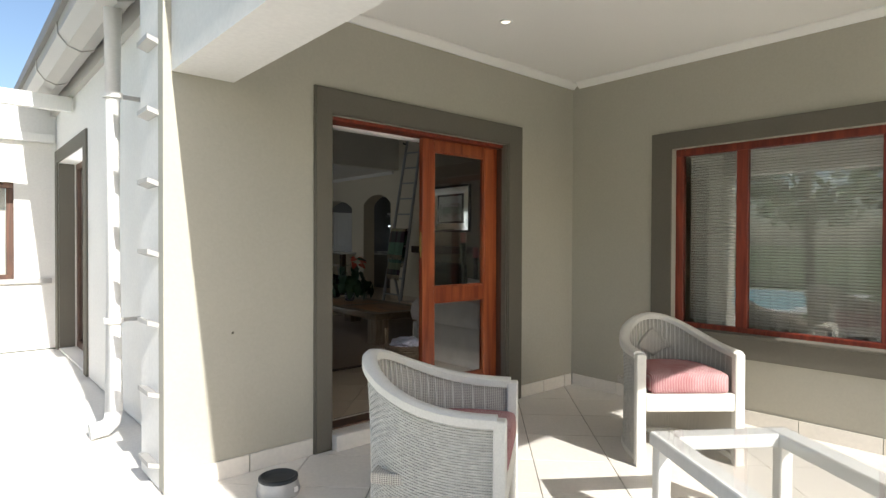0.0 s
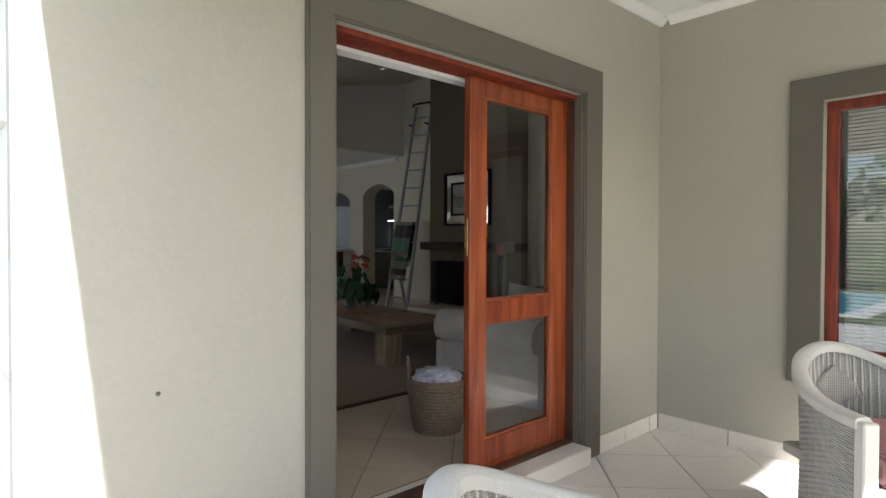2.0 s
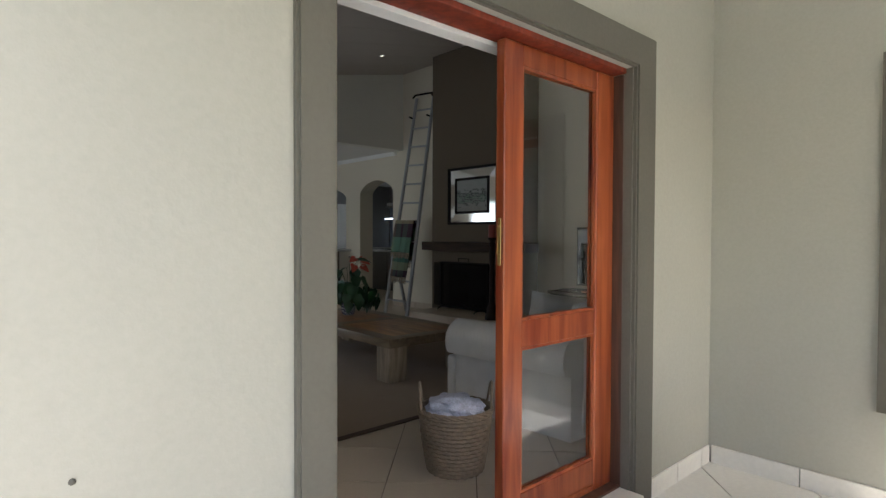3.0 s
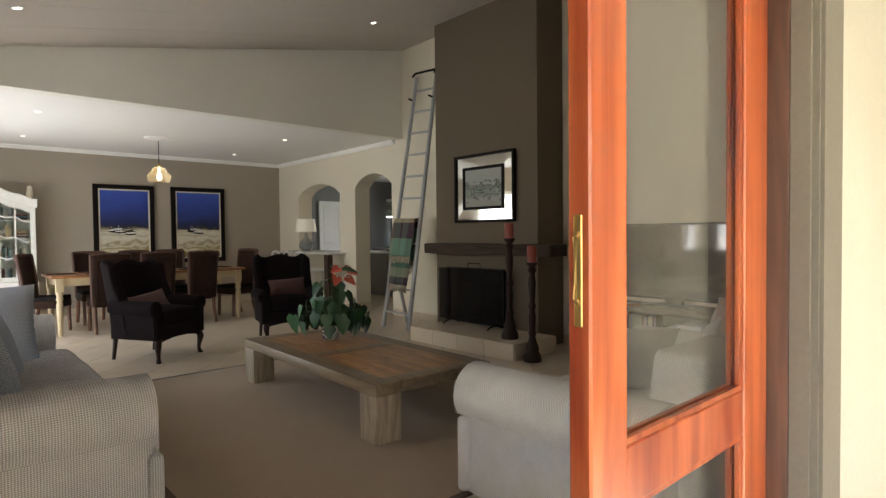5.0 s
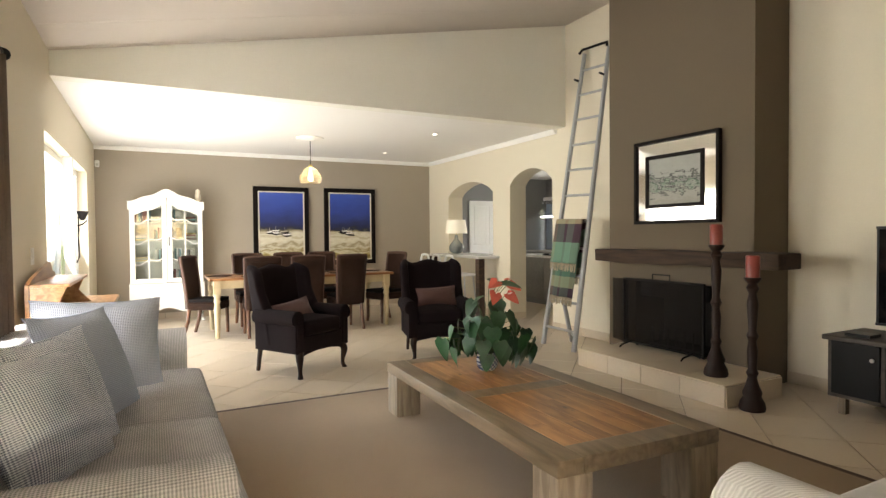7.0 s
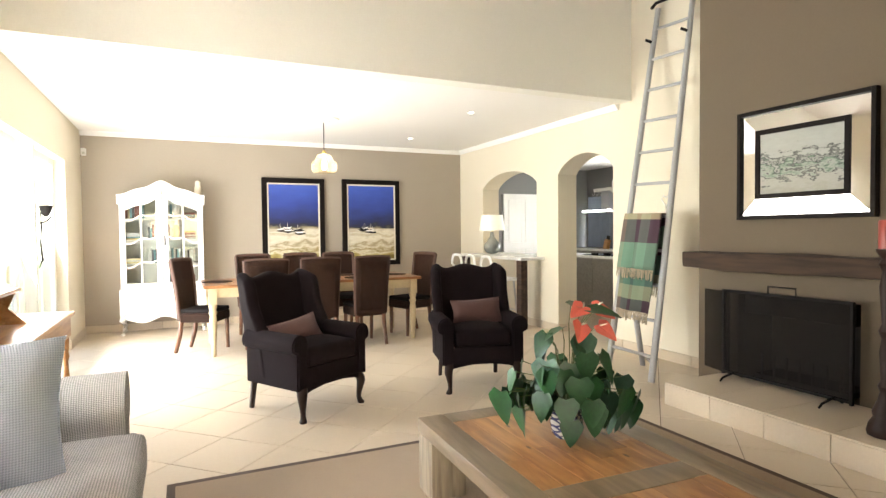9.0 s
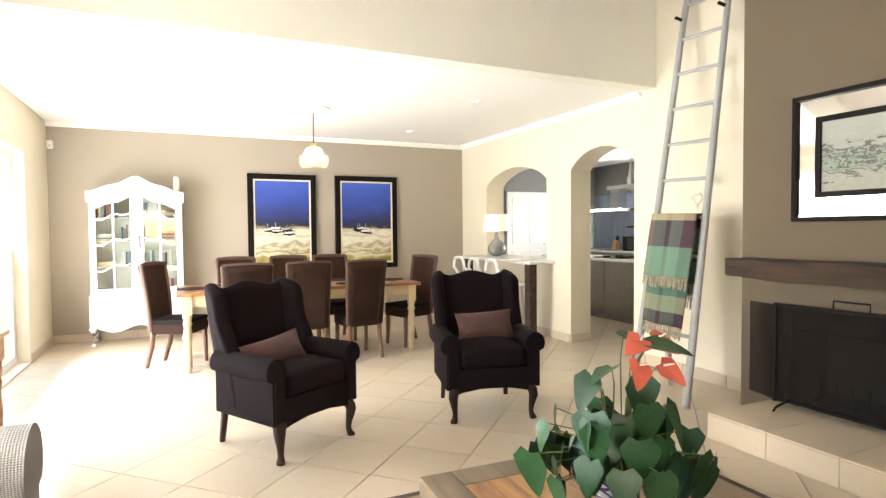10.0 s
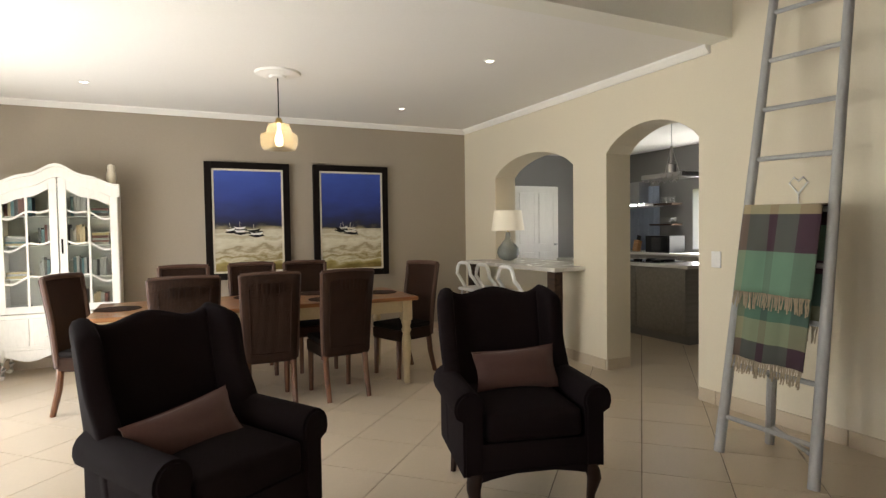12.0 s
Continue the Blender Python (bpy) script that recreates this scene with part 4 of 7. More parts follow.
def glass_table():
    t = thing("verandah_table", pose(3.46, 1.76, 0, 0, 0, -36), "low white wicker table with a clear glass top", "table")
    w, d, h = 0.66, 1.15, 0.45
    for name, q in (("side_rail", (-w / 2, -d / 2, h - 0.07, -w / 2 + 0.09, d / 2, h - 0.008)), ("side_rail", (w / 2 - 0.09, -d / 2, h - 0.07, w / 2, d / 2, h - 0.008)),
                    ("end_rail", (-w / 2 + 0.091, -d / 2, h - 0.07, w / 2 - 0.091, -d / 2 + 0.09, h - 0.008)), ("end_rail", (-w / 2 + 0.091, d / 2 - 0.09, h - 0.07, w / 2 - 0.091, d / 2, h - 0.008))):
        part(name, boxed(*q, 0.006), M["white_wood"], t)
    for sx in (-1, 1):
        for sy in (-1, 1):
            part("leg", boxed(sx * (w / 2 - 0.04) - 0.03, sy * (d / 2 - 0.04) - 0.03, 0, sx * (w / 2 - 0.04) + 0.03, sy * (d / 2 - 0.04) + 0.03, h - 0.071, 0.005), M["white_wood"], t)
    p = part("glass_top", boxed(-w / 2 + 0.01, -d / 2 + 0.01, h - 0.007, w / 2 - 0.01, d / 2 - 0.01, h, 0.002), M["glass"], t)
    p.visible_shadow = False
    part("lower_shelf", boxed(-w / 2 + 0.09, -d / 2 + 0.09, 0.12, w / 2 - 0.09, d / 2 - 0.09, 0.14, 0.004), M["white_wood"], t)


glass_table()
mk = link_mesh("wall_plug", lathe(bmesh.new(), [(0.0065, 0), (0.0075, 0.003), (0.005, 0.006), (0.0, 0.007)], 10), M["band"], True)
mk.matrix_basis = pose(2.324, 4.2248, 0.794, 90, 0, 0)
tagged(mk, "small dark wall plug in the grey plaster", "wall plug")
bowl = thing("pet_bowl", pose(2.42, 3.86, 0), "grey pet bowl with a dark rim on the verandah tiles", "bowl")
part("bowl", lathe(bmesh.new(), [(0.105, 0), (0.11, 0.02), (0.098, 0.075)], 28), M["bowl_grey"], bowl, "", True)
part("rim", lathe(bmesh.new(), [(0.099, 0.0755), (0.10, 0.088), (0.088, 0.094), (0.07, 0.08), (0.05, 0.078), (0.0, 0.0775)], 28), M["bowl_dark"], bowl, "dark rubber rim", True)
part("label_mark", boxed(0.035, -0.1085, 0.03, 0.055, -0.1065, 0.055), M["white_plastic"], bowl)

# pier ledges, pipe, gutter and brackets by the courtyard
ledge = tagged(new("pier_ledges"), "row of small sloping plaster ledges up the corner pier", "ledges", kind="structure")
for k in range(8):
    bm = prism(bmesh.new(), [(0, 0), (0, 0.026), (-0.055, 0.044), (-0.055, 0.020)], 0, 0.20)
    part("ledge", bm, M["gutter"], ledge, at=pose(1.969, 4.30, 0.11 + k * 0.368))
pipe = thing("downpipe", pose(1.985, 5.42, 0), "pale painted rainwater downpipe on the house wall", "downpipe")
bm = bmesh.new()
tube(bm, [(0, 0, 2.86), (0, 0, 0.16), (-0.012, 0, 0.09), (-0.05, 0, 0.055), (-0.14, 0, 0.045)], 0.055, 16)
part("pipe", bm, M["plaster_out"], pipe, "", True)
for z in (0.75, 2.25):
    part("collar", lathe(bmesh.new(), [(0.061, z), (0.061, z + 0.035)], 16), M["plaster_out"], pipe)
    part("bracket", boxed(0.055, -0.015, z + 0.005, OUT_X - 1.985 - 0.001, 0.015, z + 0.03), M["gutter"], pipe)
gut = thing("roof_gutter", pose(-0.245, 0, 0.18), "grey half-round roof gutter with joint collars", "gutter")
bm = bmesh.new()
prof = [(2.36, 2.92), (2.36, 2.76), (2.31, 2.68), (2.22, 2.65), (2.13, 2.68), (2.07, 2.76), (2.06, 2.90), (2.075, 2.90), (2.085, 2.77), (2.14, 2.695), (2.22, 2.665), (2.30, 2.695), (2.345, 2.77), (2.345, 2.92)]
prism(bm, prof, 4.7, WING_Y - 0.2)
part("channel", bm, M["gutter"], gut)
for y in (5.2, 6.5, 7.8, 9.1):
    part("collar", prism(bmesh.new(), [(2.362, 2.92), (2.364, 2.755), (2.315, 2.672), (2.22, 2.64), (2.125, 2.672), (2.06, 2.755), (2.05, 2.91)], y, y + 0.05), M["gutter"], gut)
structure("fascia", boxed(OUT_X - 0.052, 4.68, 2.80, OUT_X - 0.001, WING_Y - 0.01, 3.08), M["gutter"], "grey painted fascia board", "trim")
for y, z, h in ((8.1, 2.64, 0.15), (WING_Y - 0.08, 2.47, 0.10)):
    tagged(link_mesh("pergola_beam", boxed(-1.2, y, z, OUT_X - 0.022, y + 0.076, z + h, 0.004), M["white_wood"]), "white painted pergola beam over the paving", "beam", "pergola beams")


def courtyard_door(name, y0, y1, z1, label, material, x0=2.50, z0=0.12):
    d = tagged(new(name), label, "door", kind="structure")
    x1 = x0 + 0.05
    part("head", boxed(x0, y0, z1 - 0.07, x1, y1, z1, 0.003), material, d)
    part("sill", boxed(x0, y0, z0, x1, y1, z0 + 0.08, 0.003), material, d)
    ym = (y0 + y1) / 2
    for a in (y0, ym - 0.045, y1 - 0.09):
        part("stile", boxed(x0 + 0.002, a, z0 + 0.08, x1 - 0.002, a + 0.09, z1 - 0.07, 0.003), material, d)
    for a, b in ((y0 + 0.09, ym - 0.045), (ym + 0.045, y1 - 0.09)):
        p = part("pane", boxed(x0 + 0.023, a, z0 + 0.08, x0 + 0.027, b, z1 - 0.07), M["window_glass"], d)
        p.visible_shadow = False
    part("door_handle", boxed(x0 - 0.03, ym - 0.02, 1.0, x0 - 0.001, ym + 0.0, 1.16, 0.004), M["brass"], d)
    return d


courtyard_door("door_2", *COURT, 2.22, "brown timber glazed sliding door to the paving, shut", M["brown_frame"], 2.345, 0.02)
courtyard_door("door_3", *WIN_B, 2.26, "wide white-framed glazed door full of daylight, shut", M["white_wood"])
w = tagged(new("window_2"), "brown-framed window of the next wing", "window", kind="structure")
wy = WING_Y + 0.06
for q in ((-0.2, wy, 0.83, 1.76, wy + 0.06, 0.90), (-0.2, wy, 1.91, 1.76, wy + 0.06, 1.98), (-0.2, wy, 0.90, -0.13, wy + 0.06, 1.91), (1.69, wy, 0.90, 1.76, wy + 0.06, 1.91), (0.74, wy, 0.90, 0.81, wy + 0.06, 1.91)):
    part("frame", boxed(*q, 0.003), M["brown_frame"], w)
part("window_sill", boxed(-0.25, WING_Y - 0.04, 0.79, 2.12, WING_Y - 0.001, 0.85, 0.004), M["gutter"], w)
part("pane", boxed(-0.13, wy + 0.03, 0.90, 1.69, wy + 0.034, 1.91), M["glass"], w)
part("curtain", boxed(-0.13, wy + 0.12, 0.86, 1.69, wy + 0.13, 1.95), M["curtain"], w)

# garden, seen mirrored in the verandah window
tagged(link_mesh("swimming_pool", boxed(-7.5, 5.0, -0.1, -2.6, 10.0, -0.02), M["water"]), "blue swimming pool in the lawn", "pool")
structure("pool_coping", boxed(-7.9, 4.6, -0.1, -2.2, 10.4, -0.024), M["paving"], "pale coping round the pool", "paving")


def tree(m, h, crown_r, seed, label):
    rng = random.Random(seed)
    t = thing("tree", m, label, "tree", "garden trees")
    bm = bmesh.new()
    tube(bm, [(0, 0, 0), (0.05, 0.03, h * 0.3), (0.0, 0.1, h * 0.6), (0.1, 0.05, h * 0.85)], 0.16, 8, [1, 0.8, 0.55, 0.25])
    for k in range(6):
        a = rng.uniform(0, 6.28)
        z = h * rng.uniform(0.35, 0.65)
        tube(bm, [(0.03, 0.05, z), (math.cos(a) * crown_r * 0.5, math.sin(a) * crown_r * 0.5, z + h * 0.15), (math.cos(a) * crown_r * 0.8, math.sin(a) * crown_r * 0.8, z + h * 0.25)], 0.05, 6, [1, 0.6, 0.3])
    part("trunk", bm, M["bark"], t)
    bm = bmesh.new()
    for k in range(1500):
        a, b, r = rng.uniform(0, 6.28), rng.uniform(-1, 1), rng.uniform(0.35, 1) ** 0.6
        c = Vector((math.cos(a) * math.sqrt(1 - b * b) * crown_r * r, math.sin(a) * math.sqrt(1 - b * b) * crown_r * r, h * 0.68 + b * h * 0.34 * r))
        if noise.noise(c * 0.9 + Vector((seed, 0, 0))) < -0.12:
            continue
        s = rng.uniform(0.1, 0.22)
        mm = Matrix.Translation(c) @ Euler((rng.uniform(0, 6), rng.uniform(0, 6), rng.uniform(0, 6))).to_matrix().to_4x4()
        vs = [bm.verts.new(mm @ Vector(p)) for p in ((-s, 0, 0), (0, -s * 0.5, s * 0.15), (s, 0, 0), (0, s * 0.5, s * 0.15))]
        bm.faces.new(vs)
    part("crown", bm, M["hedge"], t)


for k, (x, y, h, r) in enumerate(((-9.5, 6.5, 5.0, 2.2), (-10.5, 10.0, 6.5, 2.6), (-8.8, 13.5, 5.5, 2.4), (-5.0, 15.5, 6.0, 2.5), (-11.0, 2.5, 5.2, 2.3))):
    tree(pose(x, y, -0.03), h, r, k + 3, "leafy garden tree beyond the pool")


# ---- living room ----
def roll_arm(length, h, r):
    """A rolled sofa arm along y: flat outer panel below a scroll; centred in x."""
    n = 14
    out = [(-0.085, 0.0), (-0.085, h - r * 1.62)]
    for i in range(n + 1):
        a = math.radians(215 - 250 * i / n)
        out.append((-0.02 + r * math.cos(a), h - r + r * math.sin(a)))
    out += [(0.10, h - r * 1.5), (0.10, 0.0)]
    bm = prism(bmesh.new(), out, -length / 2, length / 2)
    es = [e for e in bm.edges if abs(e.verts[0].co.y - e.verts[1].co.y) < 1e-5]
    bmesh.ops.bevel(bm, geom=es, offset=0.030, segments=3, affect="EDGES", clamp_overlap=True)
    return bm


def sofa(m, width, seats, label, cloth, d=0.97, reach=0.82, arm_h=0.675):
    """An upholstered sofa with rolled arms set back from the seat; it faces -y."""
    s = thing("sofa", m, label, "sofa", "living room sofas")
    back_y = d / 2 - 0.07
    part("base", boxed(-width / 2 + 0.16, -d / 2 + 0.03, 0.03, width / 2 - 0.16, d / 2 - 0.06, 0.26, 0.02, 2), cloth, s, "", True)
    for k in (-1, 1):
        arm = roll_arm(reach, arm_h, 0.145)
        if k > 0:
            arm.transform(Matrix.Diagonal((-1, 1, 1, 1)))
            bmesh.ops.reverse_faces(arm, faces=arm.faces)
        part("arm", arm, cloth, s, "rolled upholstered arm", True, at=pose(k * (width / 2 - 0.13), back_y - reach / 2, 0.01))
        part("arm_panel", boxed(-0.115, -0.03, 0.0, 0.115, 0.03, 0.36, 0.028, 3), cloth, s, "padded lower arm front", True, at=pose(k * (width / 2 - 0.125), back_y - reach - 0.005, 0.012))
        for yy in (-d / 2 + 0.16, d / 2 - 0.12):
            part("foot", lathe(bmesh.new(), [(0.02, 0), (0.028, 0.02), (0.03, 0.035)], 10), M["black_leg"], s, at=pose(k * (width / 2 - 0.22), yy, -0.004))
    back = soft_box(width - 0.34, 0.22, 0.60, 0.06)
    part("back", back, cloth, s, "", True, at=pose(0, d / 2 - 0.14, 0.2, -7, 0, 0))
    cw = (width - 0.48) / seats
    for k in range(seats):
        x = -(width - 0.48) / 2 + cw * (k + 0.5)
        cu = soft_box(cw - 0.008, 0.76, 0.18, 0.055, 0.035)
        for v in cu.verts:
            if v.co.z > 0.12:
                v.co.z += 0.010 * noise.noise(Vector((v.co.x * 7, v.co.y * 7, k * 3.0)))
        part("seat_cushion", cu, cloth, s, "", True, at=pose(x, 0.38 - d / 2 - 0.005, 0.262))
    return s


def cushion(m, w, h, d, material, label, seed=0):
    c = link_mesh("cushion", pillow_mesh(w, h, d, 14, 0.55, seed), material, True)
    c.matrix_basis = m
    edge = [(-1 + k / 5, -1) for k in range(10)] + [(1, -1 + k / 5) for k in range(10)] + [(1 - k / 5, 1) for k in range(10)] + [(-1, 1 - k / 5) for k in range(11)]
    seam = [(u * w / 2 * (1 - 0.09 * (1 - v * v) * abs(u) ** 3), 0, h / 2 + v * h / 2 * (1 - 0.09 * (1 - u * u) * abs(v) ** 3)) for u, v in edge]
    part("piping", tube(bmesh.new(), seam, 0.006, 6), material, c, "", True)
    return tagged(c, label, "cushion", "loose cushions")


sofa(pose(3.20, 7.57, FZ, 0, 0, 90), 2.72, 2, "pale grey flecked sofa with rolled arms, heaped with cushions", M["sofa"])
sofa(pose(5.67, 5.20, FZ, 0, 0, 180), 1.75, 2, "pale grey ribbed two-seat sofa with rolled arms and cushions", M["sofa_rib"], 1.04, 0.98, 0.615)
BLUE_GREY = weave("blue_grey_cushion", (0.215, 0.24, 0.295), (0.36, 0.39, 0.45), 230, 0.95, 0.5, 1.0, 0.7)
cushion(pose(3.165, 7.00, 0.54, -24, 3, 63), 0.52, 0.48, 0.19, M["sofa_cush"], "blue-grey and white houndstooth cushion leaning on the sofa", 1)
cushion(pose(3.175, 7.21, 0.54, -19, 0, 65), 0.53, 0.50, 0.16, M["sofa_cush"], "blue-grey and white houndstooth cushion behind another", 2)
cushion(pose(3.235, 7.70, 0.54, -22, 2, 64), 0.57, 0.54, 0.17, BLUE_GREY, "soft blue-grey square cushion on the sofa", 3)
cushion(pose(3.17, 8.12, 0.54, -14, 3, 18), 0.62, 0.53, 0.18, BLUE_GREY, "blue-grey piped cushion by the sofa's far arm", 4)
cushion(pose(5.47, 5.30, 0.55, 12, 8, -8), 0.74, 0.34, 0.18, M["cord"], "grey ribbed cushion slumped on the small sofa", 5)
cushion(pose(6.08, 5.02, 0.53, -20, 0, 165), 0.58, 0.52, 0.18, M["cord"], "grey ribbed cushion against the sofa back", 6)
cushion(pose(5.64, 4.96, 0.53, -18, 0, 190), 0.56, 0.48, 0.18, M["cord"], "grey ribbed cushion in the sofa's corner", 7)

rug = thing("rug", pose(0, 0, 0), "large flat taupe rug with a dark bound edge", "rug")
part("field", boxed(3.79, 5.73, FZ + 0.001, 6.65, 9.06, FZ + 0.012), M["rug"], rug)
for q in ((3.75, 5.69, 6.69, 5.73), (3.75, 9.06, 6.69, 9.10), (3.75, 5.73, 3.79, 9.06), (6.65, 5.73, 6.69, 9.06)):
    part("binding", boxed(q[0], q[1], FZ + 0.001, q[2], q[3], FZ + 0.012), M["rug_edge"], rug, "dark bound edge")


def coffee_table():
    t = thing("coffee_table", pose(5.345, 7.475, FZ + 0.0125, 0, 0, -2.0), "low greyed timber coffee table with honey-coloured inset panels", "table")
    w, d, h = 0.93, 2.03, 0.357
    b, k0 = 0.135, 0.072
    for name, q in (("border_board", (-w / 2, -d / 2, h - k0, -w / 2 + b, d / 2, h)), ("border_board", (w / 2 - b, -d / 2, h - k0, w / 2, d / 2, h)),
                    ("cross_board", (-w / 2 + b + 0.001, -d / 2, h - k0, w / 2 - b - 0.001, -d / 2 + b, h)), ("cross_board", (-w / 2 + b + 0.001, d / 2 - b, h - k0, w / 2 - b - 0.001, d / 2, h)),
                    ("cross_board", (-w / 2 + b + 0.001, -0.07, h - k0, w / 2 - b - 0.001, 0.07, h))):
        part(name, boxed(*q, 0.006, 2), M["old_oak_top"], t, "", True)
    rng = random.Random(4)
    pw = (w - 2 * b - 0.004) / 7
    for y0, y1 in ((-d / 2 + b + 0.001, -0.071), (0.071, d / 2 - b - 0.001)):
        for k in range(7):
            x = -w / 2 + b + 0.002 + k * pw
            cuts = [y0] + sorted(rng.uniform(y0 + 0.12, y1 - 0.12) for _ in range(rng.randint(1, 2))) + [y1]
            for ya, yb in zip(cuts, cuts[1:]):
                part("plank", boxed(x, ya, h - 0.05, x + pw - 0.0006, yb - 0.0006, h - 0.001 - 0.0008 * rng.random(), 0.0008), M["parquet"], t, "honey knotty block")
    part("underframe", boxed(-w / 2 + 0.10, -d / 2 + 0.10, h - k0 - 0.022, w / 2 - 0.10, d / 2 - 0.10, h - k0 - 0.001), M["old_oak"], t)
    for s in (-1, 1):
        for r in (-1, 1):
            x, y = s * (w / 2 - 0.093), r * (d / 2 - 0.093)
            part("leg", boxed(x - 0.09, y - 0.09, 0, x + 0.09, y + 0.09, h - k0 - 0.001, 0.008, 2), M["old_oak_leg"], t, "", True)
    return t


coffee_table()
TT = FZ + 0.0125 + 0.3565


def leaf_mesh(L, W):
    """A heart-shaped leaf along +x with a folded midrib and drooping tip."""
    bm = bmesh.new()
    n = 7
    rows = []
    for i in range(n + 1):
        f = i / n
        half = W / 2 * 1.38 * min(1.0, (f + 0.08) / 0.25) ** 0.5 * (1 - f) ** 0.72
        zc = -0.16 * L * f * f
        x = f * L
        back = -0.12 * L if i == 0 else 0
        rows.append([bm.verts.new((x + back * 0.9, -half * 0.8, zc + 0.14 * half)), bm.verts.new((x, 0, zc)), bm.verts.new((x + back * 0.9, half * 0.8, zc + 0.14 * half))] if i == 0 else
                    [bm.verts.new((x, -half, zc + 0.16 * half)), bm.verts.new((x, 0, zc)), bm.verts.new((x, half, zc + 0.16 * half))])
    for a, b in zip(rows, rows[1:]):
        bm.faces.new((a[0], b[0], b[1], a[1]))
        bm.faces.new((a[1], b[1], b[2], a[2]))
    bmesh.ops.remove_doubles(bm, verts=bm.verts, dist=0.002)
    return bm


def potted_plant(m):
    p = thing("potted_anthurium", m, "leafy flowering plant with coral blooms in a blue and white pot", "plant")
    pot = part("pot", lathe(bmesh.new(), [(0.052, 0), (0.068, 0.02), (0.076, 0.065), (0.070, 0.11), (0.074, 0.12), (0.067, 0.12), (0.062, 0.105), (0.0, 0.103)], 28), POT, p, "white pot with a blue lattice", True)
    part("soil", lathe(bmesh.new(), [(0.063, 0.107), (0.03, 0.111), (0.0, 0.112)], 16), M["soil"], pot)
    rng = random.Random(11)
    meshes = []
    for k in range(4):
        bm = leaf_mesh(0.115 + 0.012 * k, 0.090 + 0.010 * k)
        me = bpy.data.meshes.new("leaf")
        bm.to_mesh(me)
        bm.free()
        me.materials.append(M["green"] if k != 2 else M["green_blue"])
        for f in me.polygons:
            f.use_smooth = True
        meshes.append(me)

    def put_leaf(me, a, r, z, droop, name="leaf", scale=1.0):
        tip = Vector((math.cos(a) * r, math.sin(a) * r, z))
        stem = bmesh.new()
        tube(stem, [(math.cos(a) * 0.02, math.sin(a) * 0.02, 0.11), (math.cos(a) * r * 0.55, math.sin(a) * r * 0.55, 0.11 + (z - 0.11) * 0.8 + 0.02), tip], 0.0026, 5)
        part("stem", stem, M["stem"], p)
        o = new(name, me)
        o.parent = p
        o.matrix_basis = Matrix.Translation(tip) @ Euler((rng.uniform(-0.3, 0.3), radians(droop), a + rng.uniform(-0.5, 0.5)), "XYZ").to_matrix().to_4x4() @ Matrix.Scale(scale, 4)
        return o

    for k in range(50):
        a = k * 2.399 + rng.uniform(-0.3, 0.3)
        f = rng.random()
        r = 0.07 + 0.24 * f ** 0.75
        z = 0.43 - 0.27 * f + rng.uniform(-0.12, 0.06)
        put_leaf(meshes[k % 4], a, r, max(0.17, z), 50 + 30 * rng.random() + 28 * f, scale=rng.uniform(0.8, 1.15))
    for k in range(22):
        put_leaf(meshes[k % 4], k * 2.399 + 0.5, rng.uniform(0.09, 0.27), rng.uniform(0.13, 0.26), 72 + 14 * rng.random(), scale=rng.uniform(0.75, 1.05))
    for a, r, z, s, d in ((-0.5, 0.02, 0.60, 1.1, 6), (-0.75, 0.10, 0.585, 1.15, 4), (2.9, 0.02, 0.50, 0.9, 15)):
        put_leaf(meshes[1], a, r, z, d, scale=s)
    fl = bpy.data.meshes.new("flower")
    bm = leaf_mesh(0.105, 0.08)
    bm.to_mesh(fl)
    bm.free()
    fl.materials.append(M["coral"])
    for a, r, z, d, turn in ((-0.8, 0.08, 0.60, 16, -2.8), (-0.3, 0.13, 0.59, 12, -0.4), (0.15, 0.19, 0.57, 20, -0.7), (-1.4, 0.09, 0.53, 38, -2.3), (-0.8, 0.14, 0.52, 34, -0.9)):
        o = put_leaf(fl, a, r, z, d, "flower", 1.0)
        o.matrix_basis = Matrix.Translation((math.cos(a) * r, math.sin(a) * r, z)) @ Euler((math.copysign(0.6, math.cos(turn)), radians(d), turn), "XYZ").to_matrix().to_4x4()
        bm = bmesh.new()
        tube(bm, [(0.01, 0, 0.006), (0.03, 0, 0.04)], 0.005, 6, [1, 0.5])
        part("spadix", bm, M["slip"], o, "", True)
    return p


def lattice_pot():
    m, n, l, p = nodes_of("blue_lattice_glaze")
    tc = n.new("ShaderNodeTexCoord")
    acc = None
    for turn in (45, -45):
        mp = n.new("ShaderNodeMapping")
        mp.inputs["Rotation"].default_value = (0, radians(turn), 0)
        l.new(tc.outputs["Object"], mp.inputs[0])
        w = n.new("ShaderNodeTexWave")
        w.inputs["Scale"].default_value = 15
        l.new(mp.outputs[0], w.inputs[0])
        gt = n.new("ShaderNodeMath")
        gt.operation = "GREATER_THAN"
        gt.inputs[1].default_value = 0.78
        l.new(w.outputs["Fac"], gt.inputs[0])
        if acc is None:
            acc = gt.outputs[0]
        else:
            mxm = n.new("ShaderNodeMath")
            mxm.operation = "MAXIMUM"
            l.new(acc, mxm.inputs[0])
            l.new(gt.outputs[0], mxm.inputs[1])
            acc = mxm.outputs[0]
    mx = n.new("ShaderNodeMix")
    mx.data_type = "RGBA"
    mx.inputs[6].default_value, mx.inputs[7].default_value = (0.62, 0.62, 0.62, 1), (0.05, 0.06, 0.16, 1)
    l.new(acc, mx.inputs[0])
    l.new(mx.outputs[2], p.inputs["Base Color"])
    p.inputs["Roughness"].default_value = 0.2
    return m


